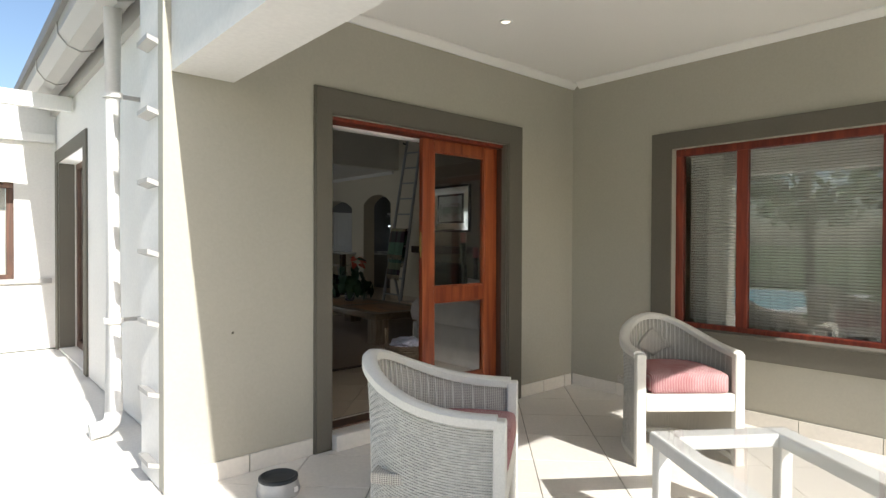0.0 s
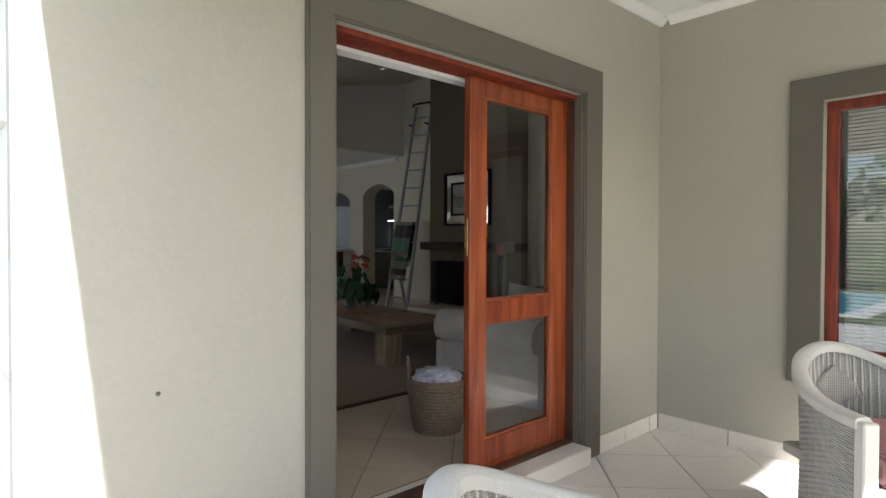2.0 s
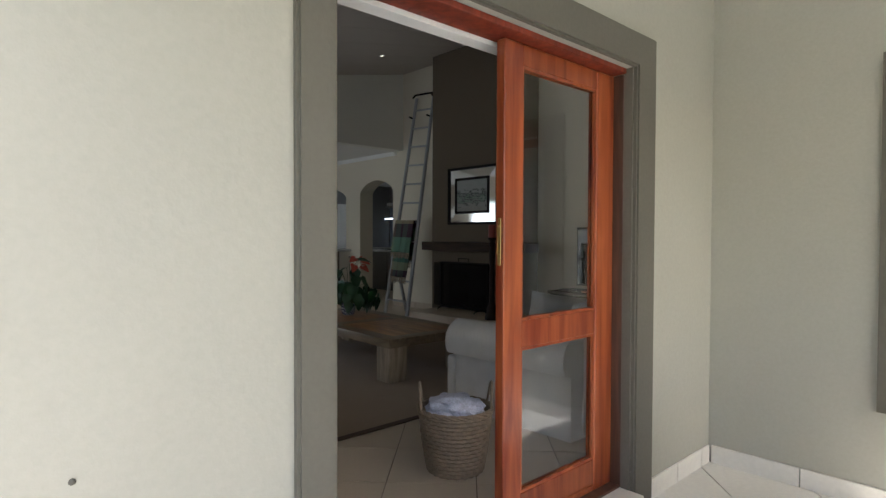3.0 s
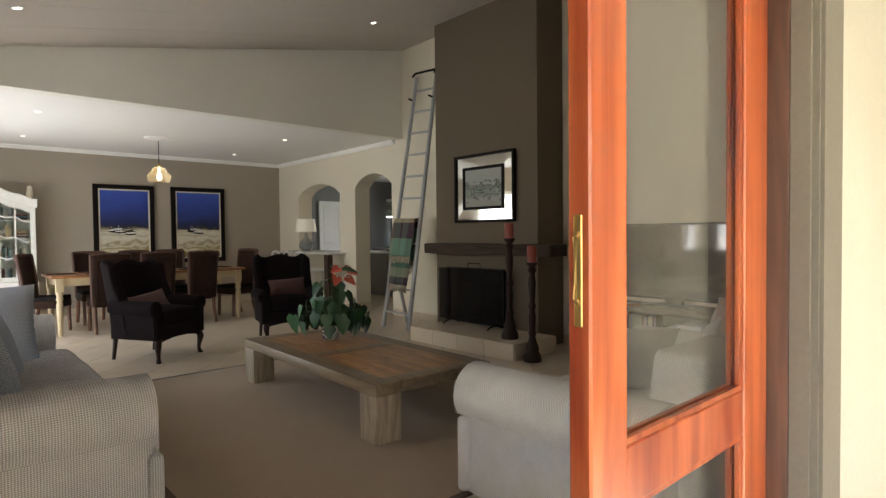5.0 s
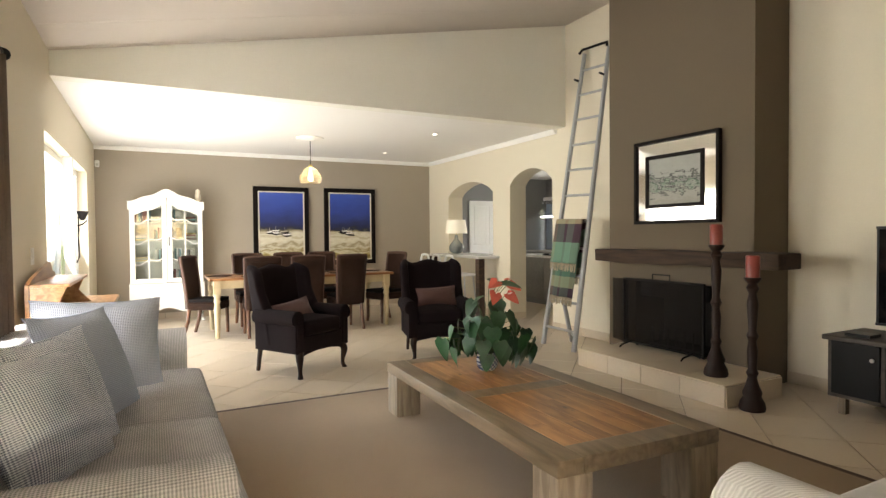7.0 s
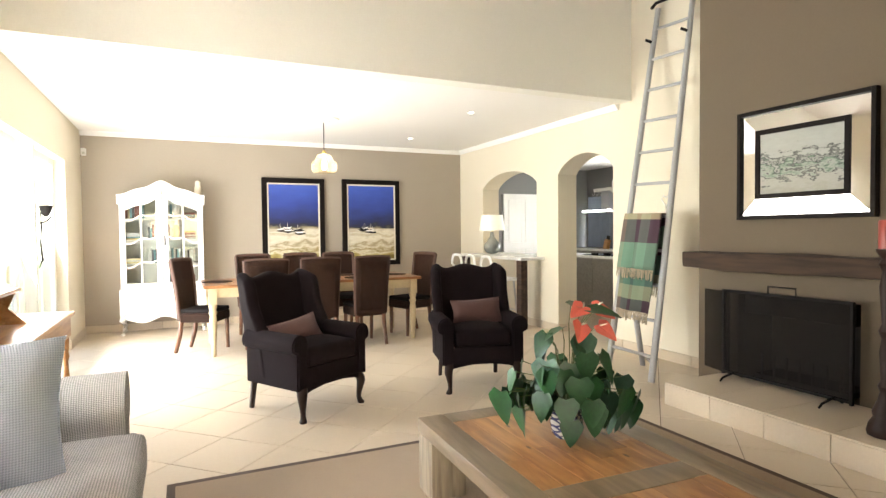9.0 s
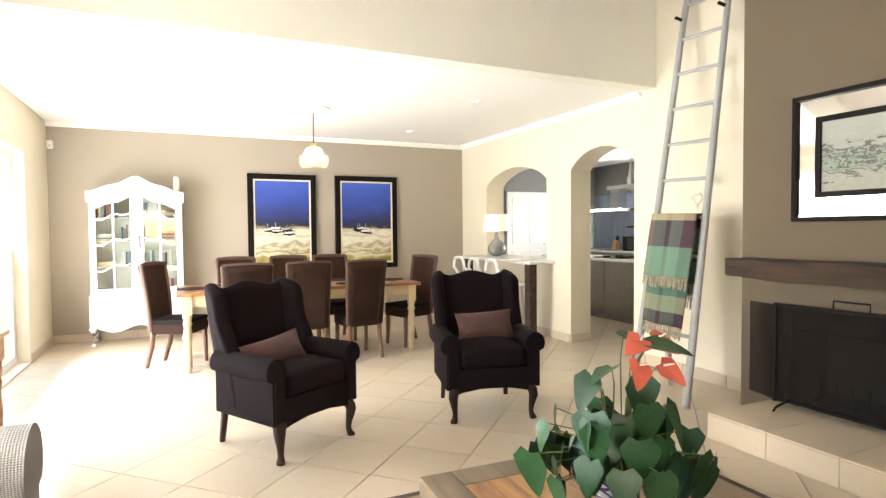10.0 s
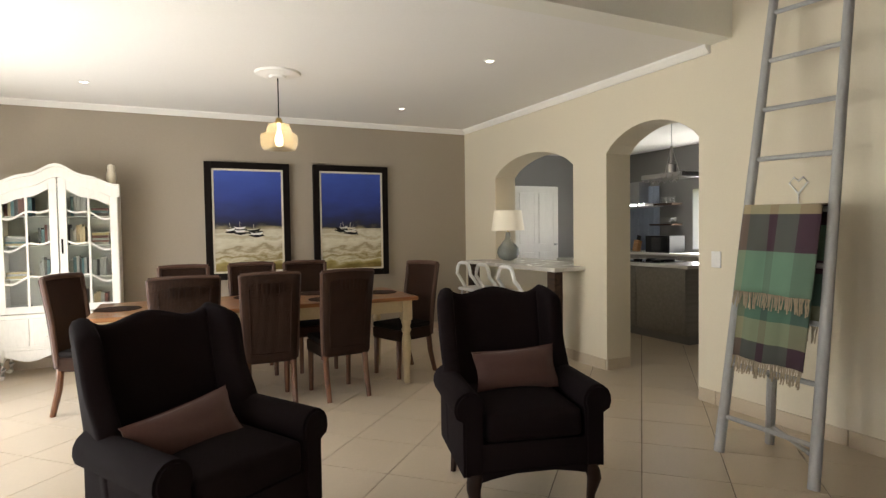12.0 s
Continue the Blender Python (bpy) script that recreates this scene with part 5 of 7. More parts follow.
POT = lattice_pot()
potted_plant(pose(5.43, 7.96, TT) @ Matrix.Scale(1.0, 4))

# hearth, mantel, screen
hearth = tagged(new("hearth"), "raised hearth faced with cream tiles", "hearth", kind="structure")
part("slab", boxed(7.125, 7.405, FZ, CX - 0.002, 8.99, 0.252), M["grout"], hearth)
yy = [7.40 + 0.40 * k for k in range(5)]
for a, b in zip(yy, yy[1:]):
    part("tile", boxed(7.11, a + 0.002, 0.254, CX - 0.003, b - 0.002, 0.266, 0.002), M["tile"], hearth)
    part("tile", boxed(7.110, a + 0.002, FZ + 0.001, 7.123, b - 0.002, 0.252, 0.002), M["tile"], hearth)
part("tile", boxed(7.124, 7.392, FZ + 0.001, CX - 0.003, 7.404, 0.252, 0.002), M["tile"], hearth)
part("tile", boxed(7.124, 8.9915, FZ + 0.001, CX - 0.003, 9.003, 0.252, 0.002), M["tile"], hearth)
mb = bmesh.new()
box(mb, 7.50, 7.25, 1.10, CX - 0.002, 9.20, 1.225, 0.012, 2)
bmesh.ops.subdivide_edges(mb, edges=[e for e in mb.edges if e.calc_length() > 1], cuts=24)
for v in mb.verts:
    k = 0.012 * noise.noise(Vector((v.co.x * 2, v.co.y * 3, v.co.z * 5)))
    v.co.z += k
    v.co.x += k if v.co.x < 7.6 else 0
tagged(link_mesh("mantel_shelf", mb, M["mantel"], True), "rough dark timber mantel beam on the chimney breast", "mantel")
scr = thing("fire_screen", pose(7.62, 8.44, 0.266, 0, 0, 0), "black iron mesh fire screen standing on the hearth", "fire screen")
part("mesh_panel", boxed(-0.004, -0.45, 0.06, 0.004, 0.45, 0.66), M["mesh"], scr)
for q in ((-0.012, -0.47, 0.03, 0.012, -0.45, 0.68), (-0.012, 0.45, 0.03, 0.012, 0.47, 0.68), (-0.012, -0.45, 0.66, 0.012, 0.45, 0.68), (-0.012, -0.45, 0.04, 0.012, 0.45, 0.06)):
    part("frame_bar", boxed(*q, 0.002), M["iron"], scr)
for s in (-1, 1):
    bm = bmesh.new()
    tube(bm, [(-0.16, s * 0.36, 0.012), (-0.13, s * 0.36, 0.035), (0.0, s * 0.36, 0.06), (0.08, s * 0.36, 0.012)], 0.008, 6)
    part("foot", bm, M["iron"], scr, "", True)
bm = bmesh.new()
tube(bm, [(0, -0.10, 0.68), (0, -0.10, 0.73), (0, 0.10, 0.73), (0, 0.10, 0.68)], 0.006, 6)
part("top_handle", bm, M["iron"], scr, "", True)
part("screen_wing", boxed(-0.004, -0.30, 0.03, 0.004, 0.0, 0.66), M["mesh"], scr, at=pose(0.015, 0.42, 0, 0, 0, 165))
stove = thing("fireplace_insert", pose(0, 0, 0), "black iron fireplace insert with a barred grate", "fireplace")
part("hood", boxed(7.80, 8.06, 0.76, 8.17, 8.86, 0.905, 0.006), M["iron"], stove)
part("grate", boxed(7.84, 8.12, 0.262, 8.12, 8.80, 0.30, 0.004), M["iron"], stove)
for k in range(7):
    part("bar", boxed(7.83, 8.16 + k * 0.095, 0.30, 7.845, 8.175 + k * 0.095, 0.46, 0.002), M["iron"], stove)


def candle_stand(m, h, label):
    c = thing("candle_stand", m, label, "candle stand", "tall turned candle stands")
    k = h - 0.16
    prof = [(0.085, 0), (0.09, 0.02), (0.082, 0.06), (0.06, 0.10), (0.066, 0.13), (0.042, 0.19), (0.03, 0.24), (0.042, 0.27), (0.028, 0.30), (0.036, k * 0.45), (0.026, k * 0.52), (0.042, k * 0.56), (0.026, k * 0.60), (0.040, k * 0.80), (0.026, k * 0.88), (0.045, k * 0.92), (0.03, k * 0.95), (0.058, k * 0.985), (0.058, k)]
    part("stem", lathe(bmesh.new(), prof, 20), M["black_leg"], c, "dark turned wooden stem", True)
    part("candle", lathe(bmesh.new(), [(0.046, k + 0.0005), (0.047, k + 0.15), (0.040, k + 0.158), (0.02, k + 0.150), (0.0, k + 0.150)], 20), M["candle"], c, "thick red candle", True)
    return c


candle_stand(pose(7.33, 7.64, 0.266), 1.185, "tall dark turned candle stand with a red candle on the hearth")
candle_stand(pose(7.26, 7.29, FZ), 1.12, "dark turned candle stand with a red candle on the floor")


def framed_mirror():
    f = thing("framed_mirror", pose(7.776, 8.40, 1.475), "mirror-bordered frame with a small sketchy picture over the mantel", "mirror")
    w, h = 0.96, 0.805
    x = -0.05
    for q in ((x, -w / 2, 0, -0.001, -w / 2 + 0.03, h), (x, w / 2 - 0.03, 0, -0.001, w / 2, h), (x, -w / 2 + 0.03, 0, -0.001, w / 2 - 0.03, 0.03), (x, -w / 2 + 0.03, h - 0.03, -0.001, w / 2 - 0.03, h)):
        part("outer_frame", boxed(*q, 0.003), M["frame_dark"], f)
    b = 0.15
    o = [(-w / 2 + 0.03, 0.03), (w / 2 - 0.03, 0.03), (w / 2 - 0.03, h - 0.03), (-w / 2 + 0.03, h - 0.03)]
    i = [(-w / 2 + b, b), (w / 2 - b, b), (w / 2 - b, h - b), (-w / 2 + b, h - b)]
    for k in range(4):
        bm = bmesh.new()
        p0, p1, q1, q0 = o[k], o[(k + 1) % 4], i[(k + 1) % 4], i[k]
        lo = [bm.verts.new((-0.028, *p0)), bm.verts.new((-0.028, *p1)), bm.verts.new((-0.036, *q1)), bm.verts.new((-0.036, *q0))]
        hi = [bm.verts.new((-0.004, *p0)), bm.verts.new((-0.004, *p1)), bm.verts.new((-0.004, *q1)), bm.verts.new((-0.004, *q0))]
        bm.faces.new(lo)
        bm.faces.new(hi[::-1])
        for e in range(4):
            bm.faces.new((lo[e], hi[e], hi[(e + 1) % 4], lo[(e + 1) % 4]))
        bmesh.ops.recalc_face_normals(bm, faces=bm.faces)
        part("mirror_strip", bm, M["mirror"], f, "bevelled mirror strip")
    for q in ((-w / 2 + b, b, -w / 2 + b + 0.035, h - b), (w / 2 - b - 0.035, b, w / 2 - b, h - b), (-w / 2 + b + 0.035, b, w / 2 - b - 0.035, b + 0.035), (-w / 2 + b + 0.035, h - b - 0.035, w / 2 - b - 0.035, h - b)):
        part("inner_frame", boxed(-0.048, q[0], q[1], -0.005, q[2], q[3], 0.002), M["frame_dark"], f)
    part("picture", boxed(-0.034, -w / 2 + b + 0.035, b + 0.035, -0.006, w / 2 - b - 0.035, h - b - 0.035), SKETCH, f, "grey and green sketchy landscape")
    return f


SKETCH = strata("grey_landscape_sketch", [(0.0, (0.24, 0.23, 0.19)), (0.20, (0.28, 0.27, 0.23)), (0.28, (0.03, 0.03, 0.025)), (0.33, (0.26, 0.27, 0.23)), (0.42, (0.11, 0.16, 0.11)), (0.47, (0.02, 0.022, 0.02)), (0.52, (0.27, 0.27, 0.24)), (0.60, (0.025, 0.027, 0.022)), (0.66, (0.28, 0.28, 0.25)), (1.0, (0.31, 0.31, 0.28))], 14.0, 0.85, 2, 0.43, 0.185)
framed_mirror()


def ladder():
    """A pole ladder with a hinged back leg, leaning on the wall."""
    L = thing("ladder", pose(0, 0, 0), "silver-grey painted wooden ladder leaning on the wall beside the chimney", "ladder")
    fa, fb = Vector((7.48, 10.045, FZ)), Vector((7.47, 9.49, FZ))
    ta, tb = Vector((8.17, 10.105, 3.585)), Vector((8.17, 9.685, 3.555))
    for a, b in ((fa, ta), (fb, tb)):
        bm = bmesh.new()
        tube(bm, [a, (a + b) / 2, b], 0.030, 10, [1.0, 0.94, 0.85])
        part("rail", bm, M["ladder"], L, "", True)
    for k in range(11):
        f = 0.06 + k * 0.088
        bm = bmesh.new()
        tube(bm, [fa.lerp(ta, f), fb.lerp(tb, f)], 0.015, 8)
        part("rung", bm, M["ladder"], L, "", True)
    bm = bmesh.new()
    tube(bm, [(7.86, 9.99, FZ), (7.585, 9.79, 0.60)], 0.026, 8)
    part("back_leg", bm, M["ladder"], L, "", True)
    bm = bmesh.new()
    tube(bm, [(7.80, 9.95, 0.24), (7.49, 9.52, 0.27)], 0.012, 8)
    part("brace", bm, M["ladder"], L, "", True)
    bm = bmesh.new()
    tube(bm, [ta + Vector((-0.06, 0.03, 0.0)), ta + Vector((-0.03, 0, 0.05)), tb + Vector((-0.03, 0, 0.05)), tb + Vector((-0.06, -0.03, 0))], 0.016, 8)
    part("top_hook", bm, M["iron"], L, "black top hook", True)
    for a, b in ((fa, ta), (fb, tb)):
        p = a.lerp(b, 0.905)
        bm = bmesh.new()
        tube(bm, [p + Vector((-0.03, 0, -0.01)), p + Vector((-0.085, 0.02, 0.01))], 0.014, 8)
        part("peg", bm, M["iron"], L, "black peg", True)
    return fa, fb, ta, tb


LA, LB, LTA, LTB = ladder()


def plaid():
    m, n, l, p = nodes_of("plaid_wool")
    tc = n.new("ShaderNodeTexCoord")
    sp = n.new("ShaderNodeSeparateXYZ")
    l.new(tc.outputs["UV"], sp.inputs[0])
    cols = []
    beige, plum, green, deep = (0.33, 0.265, 0.165), (0.050, 0.026, 0.040), (0.125, 0.225, 0.16), (0.055, 0.125, 0.095)
    for ax, stops in ((0, ((0, beige), (0.10, green), (0.36, plum), (0.47, green), (0.76, plum))), (1, ((0, beige), (0.075, (0.062, 0.034, 0.048)), (0.275, green), (0.50, plum), (0.58, deep), (0.78, (0.22, 0.235, 0.15)), (0.90, plum)))):
        r = n.new("ShaderNodeValToRGB")
        r.color_ramp.interpolation = "CONSTANT"
        e = r.color_ramp.elements
        e[0].position, e[0].color = stops[0][0], (*stops[0][1], 1)
        e[1].position, e[1].color = stops[1][0], (*stops[1][1], 1)
        for pos, c in stops[2:]:
            k = e.new(pos)
            k.color = (*c, 1)
        l.new(sp.outputs[ax], r.inputs[0])
        cols.append(r.outputs[0])
    mx = n.new("ShaderNodeMix")
    mx.data_type = "RGBA"
    mx.inputs[0].default_value = 0.74
    l.new(cols[0], mx.inputs[6])
    l.new(cols[1], mx.inputs[7])
    l.new(mx.outputs[2], p.inputs["Base Color"])
    p.inputs["Roughness"].default_value = 1.0
    no = n.new("ShaderNodeTexNoise")
    no.inputs["Scale"].default_value = 260
    l.new(tc.outputs["Object"], no.inputs[0])
    bp = n.new("ShaderNodeBump")
    bp.inputs["Strength"].default_value = 0.6
    l.new(no.outputs[0], bp.inputs["Height"])
    l.new(bp.outputs[0], p.inputs["Normal"])
    return m


def blanket():
    """A plaid throw folded over a rung: a longer fall behind, a shorter one in front, both fringed."""
    b = thing("plaid_blanket", pose(0, 0, 0), "green, plum and beige plaid wool throw hung over a ladder rung", "blanket")
    mt = plaid()
    f = 0.06 + 4 * 0.088
    up = (LTA - LA).normalized()
    pa, pb = LA.lerp(LTA, f), LB.lerp(LTB, f)
    across = (pb - pa)
    out = Vector((-1, -0.15, 0)).normalized()

    def fall(name, length, gap, u0, u1, v0, v1, seed):
        bm = bmesh.new()
        uv = bm.loops.layers.uv.new()
        nx, nz = 18, 16
        g = []
        for i in range(nx + 1):
            row = []
            for j in range(nz + 1):
                s, t = i / nx, j / nz
                c = pa + across * (u0 + (u1 - u0) * s)
                fold = 0.012 * math.sin(s * 9 + seed) * (0.3 + t) + 0.006 * math.sin(s * 23 + 3 * t)
                if t < 0.06:
                    p = c + Vector((0, 0, 0.022)) + out * gap * (t / 0.06)
                else:
                    p = c + Vector((0, 0, 0.022)) - up * length * (t - 0.06) + out * (gap + fold)
                row.append(bm.verts.new(p))
            g.append(row)
        for i in range(nx):
            for j in range(nz):
                fc = bm.faces.new((g[i][j], g[i + 1][j], g[i + 1][j + 1], g[i][j + 1]))
                for lp, (a, c) in zip(fc.loops, ((i, j), (i + 1, j), (i + 1, j + 1), (i, j + 1))):
                    lp[uv].uv = (a / nx, v0 + (v1 - v0) * c / nz)
        low = [g[i][nz].co.copy() for i in range(nx + 1)]
        ob = part(name, bm, mt, b, "", True)
        so = ob.modifiers.new("thickness", "SOLIDIFY")
        so.thickness = 0.008
        fr = bmesh.new()
        rng = random.Random(seed)
        k = 46
        for q in range(k):
            x = q / k * nx
            c = low[int(x)].lerp(low[min(nx, int(x) + 1)], x % 1)
            e = c - up * rng.uniform(0.07, 0.10) + Vector((rng.uniform(-0.008, 0.008), rng.uniform(-0.014, 0.014), 0))
            tube(fr, [c, (c + e) / 2 + Vector((0, rng.uniform(-0.005, 0.005), 0)), e], 0.004, 4)
        part("fringe", fr, FRINGE, b, "pale wool fringe")

    fall("front_fall", 0.54, 0.082, 0.06, 0.95, 0.0, 0.50, 1)
    fall("under_fall", 0.95, 0.050, 0.08, 0.93, 0.10, 1.0, 4)
    fall("back_fall", 0.70, -0.035, 0.14, 1.0, 0.1, 0.9, 7)


FRINGE = mat("pale_wool_fringe", (0.36, 0.30, 0.22), 0.95, var=0.35, scale=12, bump=0.2)
blanket()
hook = thing("wall_hook", pose(8.226, 10.05, 1.52), "white wire heart-shaped hook on the wall behind the ladder", "hook")
bm = bmesh.new()
tube(bm, [(-0.008, 0.0, 0.12), (-0.008, 0.06, 0.19), (-0.008, 0.03, 0.225), (-0.008, 0.0, 0.20), (-0.008, -0.03, 0.225), (-0.008, -0.06, 0.19), (-0.008, 0.0, 0.12), (-0.008, 0.0, 0.03), (-0.03, 0.0, 0.0), (-0.05, 0.0, 0.03)], 0.006, 6)
part("wire", bm, M["white_plastic"], hook, "", True)
sw = thing("light_switch", pose(8.2295, 10.66, 1.13), "white plastic light switch on the cream wall", "light switch")
part("plate", boxed(-0.012, -0.04, 0, -0.001, 0.04, 0.12, 0.003), M["white_plastic"], sw)
part("rocker", boxed(-0.016, -0.012, 0.04, -0.0125, 0.012, 0.08, 0.001), M["white_plastic"], sw)
sw = thing("light_switch", pose(2.6605, 9.53, 1.2), "white plastic light switch by the glazed door", "light switch")
part("plate", boxed(0.001, -0.04, 0, 0.012, 0.04, 0.12, 0.003), M["white_plastic"], sw)
part("rocker", boxed(0.0125, -0.012, 0.04, 0.016, 0.012, 0.08, 0.001), M["white_plastic"], sw)


def television():
    t = thing("television", pose(8.06, 6.26, 0.655), "wide black flat television on the media unit", "television")
    part("screen", boxed(-0.022, -0.60, 0.075, -0.018, 0.60, 0.745), M["screen"], t, "dark glossy screen")
    part("bezel", boxed(-0.0175, -0.62, 0.055, 0.03, 0.62, 0.765, 0.004), M["black_plastic"], t)
    for q in ((-0.026, -0.62, 0.055, -0.0178, 0.62, 0.074), (-0.026, -0.62, 0.746, -0.0178, 0.62, 0.765)):
        part("bezel_strip", boxed(*q), M["black_plastic"], t)
    part("neck", boxed(-0.02, -0.08, 0.012, 0.02, 0.08, 0.054), M["black_plastic"], t)
    part("base", boxed(-0.13, -0.25, 0, 0.09, 0.25, 0.012, 0.004), M["black_plastic"], t)


def media_unit():
    u = thing("media_unit", pose(7.93, 6.135, FZ), "dark timber media unit with shelves of discs", "cabinet")
    w, h = 1.75, 0.555
    part("top", boxed(-0.27, -w / 2 - 0.03, h - 0.035, 0.27, w / 2 + 0.03, h, 0.006), M["shelf_grey"], u)
    for y in (-w / 2, w / 2 - 0.025, 0.52, -0.42):
        part("upright", boxed(-0.24, y, 0.12, 0.25, y + 0.025, h - 0.036), M["shelf_grey"], u)
    part("bottom_board", boxed(-0.24, -w / 2 + 0.026, 0.12, 0.25, w / 2 - 0.026, 0.145), M["shelf_grey"], u)
    part("back_board", boxed(0.251, -w / 2, 0.12, 0.26, w / 2, h - 0.036), M["black_plastic"], u)
    part("shelf", boxed(-0.22, -0.394, 0.32, 0.25, 0.519, 0.34), M["shelf_grey"], u)
    for y0, y1 in ((0.546, w / 2 - 0.027), (-w / 2 + 0.027, -0.422)):
        d = part("door", boxed(-0.255, y0, 0.147, -0.235, y1, h - 0.038, 0.003), M["black_plastic"], u, "smoked dark door")
        part("knob", lathe(bmesh.new(), [(0.012, 0), (0.014, 0.015), (0.0, 0.02)], 10), M["steel"], d, at=pose(-0.256, y0 + 0.04, 0.42, 0, -90, 0))
    for y in (-w / 2 + 0.08, w / 2 - 0.08):
        for x in (-0.19, 0.2):
            part("foot", boxed(x - 0.025, y - 0.025, 0, x + 0.025, y + 0.025, 0.119, 0.003), M["old_oak_leg"], u)


media_unit()
television()
rng = random.Random(5)
pal = [mat("disc_case_%s" % nm, c, 0.4, var=0.2, bump=0.0) for nm, c in (("grey", (0.30, 0.30, 0.28)), ("black", (0.03, 0.03, 0.03)), ("tan", (0.38, 0.30, 0.18)), ("red", (0.13, 0.045, 0.035)), ("white", (0.26, 0.26, 0.24)), ("teal", (0.06, 0.14, 0.15)), ("ochre", (0.36, 0.29, 0.13)))]


def book(x, y, z, tx, ty, tz, material, label, cat, group):
    tagged(link_mesh(cat, boxed(x, y, z, x + tx, y + ty, z + tz, 0.0015), material), label, cat, group)


for zz in (FZ + 0.146, FZ + 0.341):
    y = 6.64
    while y > 6.28:
        d = rng.uniform(0.014, 0.022)
        y -= d
        book(7.74, y, zz, 0.13, d - 0.001, rng.uniform(0.13, 0.16), rng.choice(pal[:5]), "slim disc case standing on the media unit shelf", "disc case", "disc cases")
dvd = thing("disc_player", pose(7.90, 6.02, FZ + 0.341), "silver disc player on the media unit shelf", "disc player")
part("case", boxed(-0.14, -0.20, 0, 0.12, 0.20, 0.05, 0.003), M["steel"], dvd)
part("front", boxed(-0.143, -0.195, 0.004, -0.1405, 0.195, 0.046), M["black_plastic"], dvd)
part("upper_box", boxed(-0.10, -0.12, 0.0505, 0.10, 0.10, 0.085, 0.003), M["white_plastic"], dvd)
for y, s in ((6.92, 0.16), (6.6, 0.12)):
    book(7.72, y - s, 0.656, 0.14, s, 0.022, M["black_plastic"] if s > 0.14 else M["table_top"], "thin dark tray lying on the media unit", "tray", "trays")
    

def wicker_basket():
    b = thing("laundry_basket", pose(4.12, 4.96, FZ) @ Matrix.Scale(0.84, 4), "round grey-brown wicker basket holding folded linen", "basket")
    bm = bmesh.new()
    n, rows = 44, 15
    for j in range(rows):
        z = 0.012 + j * 0.0245
        r = 0.165 + 0.055 * (j / rows) ** 0.8
        pts = []
        for i in range(n * 2 + 1):
            a = math.pi * 2 * i / (n * 2)
            rr = r + 0.005 * math.cos(i * math.pi / 2 + j * math.pi)
            pts.append((rr * math.cos(a), rr * math.sin(a), z))
        tube(bm, pts, 0.0118, 5)
    part("weave", bm, M["basket"], b, "", True)
    part("lining", lathe(bmesh.new(), [(0.15, 0.005), (0.155, 0.02), (0.21, 0.36), (0.205, 0.36), (0.15, 0.025), (0.0, 0.02)], 30), M["basket"], b)
    bm = bmesh.new()
    for s in range(3):
        tube(bm, [((0.222 + 0.008 * math.sin(i * 0.9 + s * 2.1)) * math.cos(i * math.pi / 30), (0.222 + 0.008 * math.sin(i * 0.9 + s * 2.1)) * math.sin(i * math.pi / 30), 0.378 + 0.01 * math.cos(i * 0.9 + s * 2.1)) for i in range(61)], 0.009, 5)
    part("rim", bm, M["basket"], b, "plaited rim", True)
    for a0 in (2.4, 5.6):
        bm = bmesh.new()
        for s in (0, 1):
            tube(bm, [(0.222 * math.cos(a0 + (f - 0.5) * 0.8), 0.222 * math.sin(a0 + (f - 0.5) * 0.8), 0.37 + 0.16 * math.sin(math.pi * f) + 0.004 * s) for f in [k / 12 for k in range(13)]], 0.009, 6)
        part("handle", bm, M["basket"], b, "twisted loop handle", True)
    return b


wicker_basket()
bm = bmesh.new()
bmesh.ops.create_icosphere(bm, subdivisions=4, radius=1)
for v in bm.verts:
    k = 1 + 0.22 * noise.noise(v.co * 2.6) + 0.12 * noise.noise(v.co * 6.0)
    v.co = Vector((v.co.x * 0.17 * k, v.co.y * 0.17 * k, v.co.z * 0.075 * k))
lin = link_mesh("folded_linen", bm, M["linen"], True)
lin.matrix_basis = pose(4.12, 4.96, FZ + 0.318) @ Matrix.Scale(0.84, 4)
tagged(lin, "crumpled blue-patterned white linen heaped in the basket", "linen")


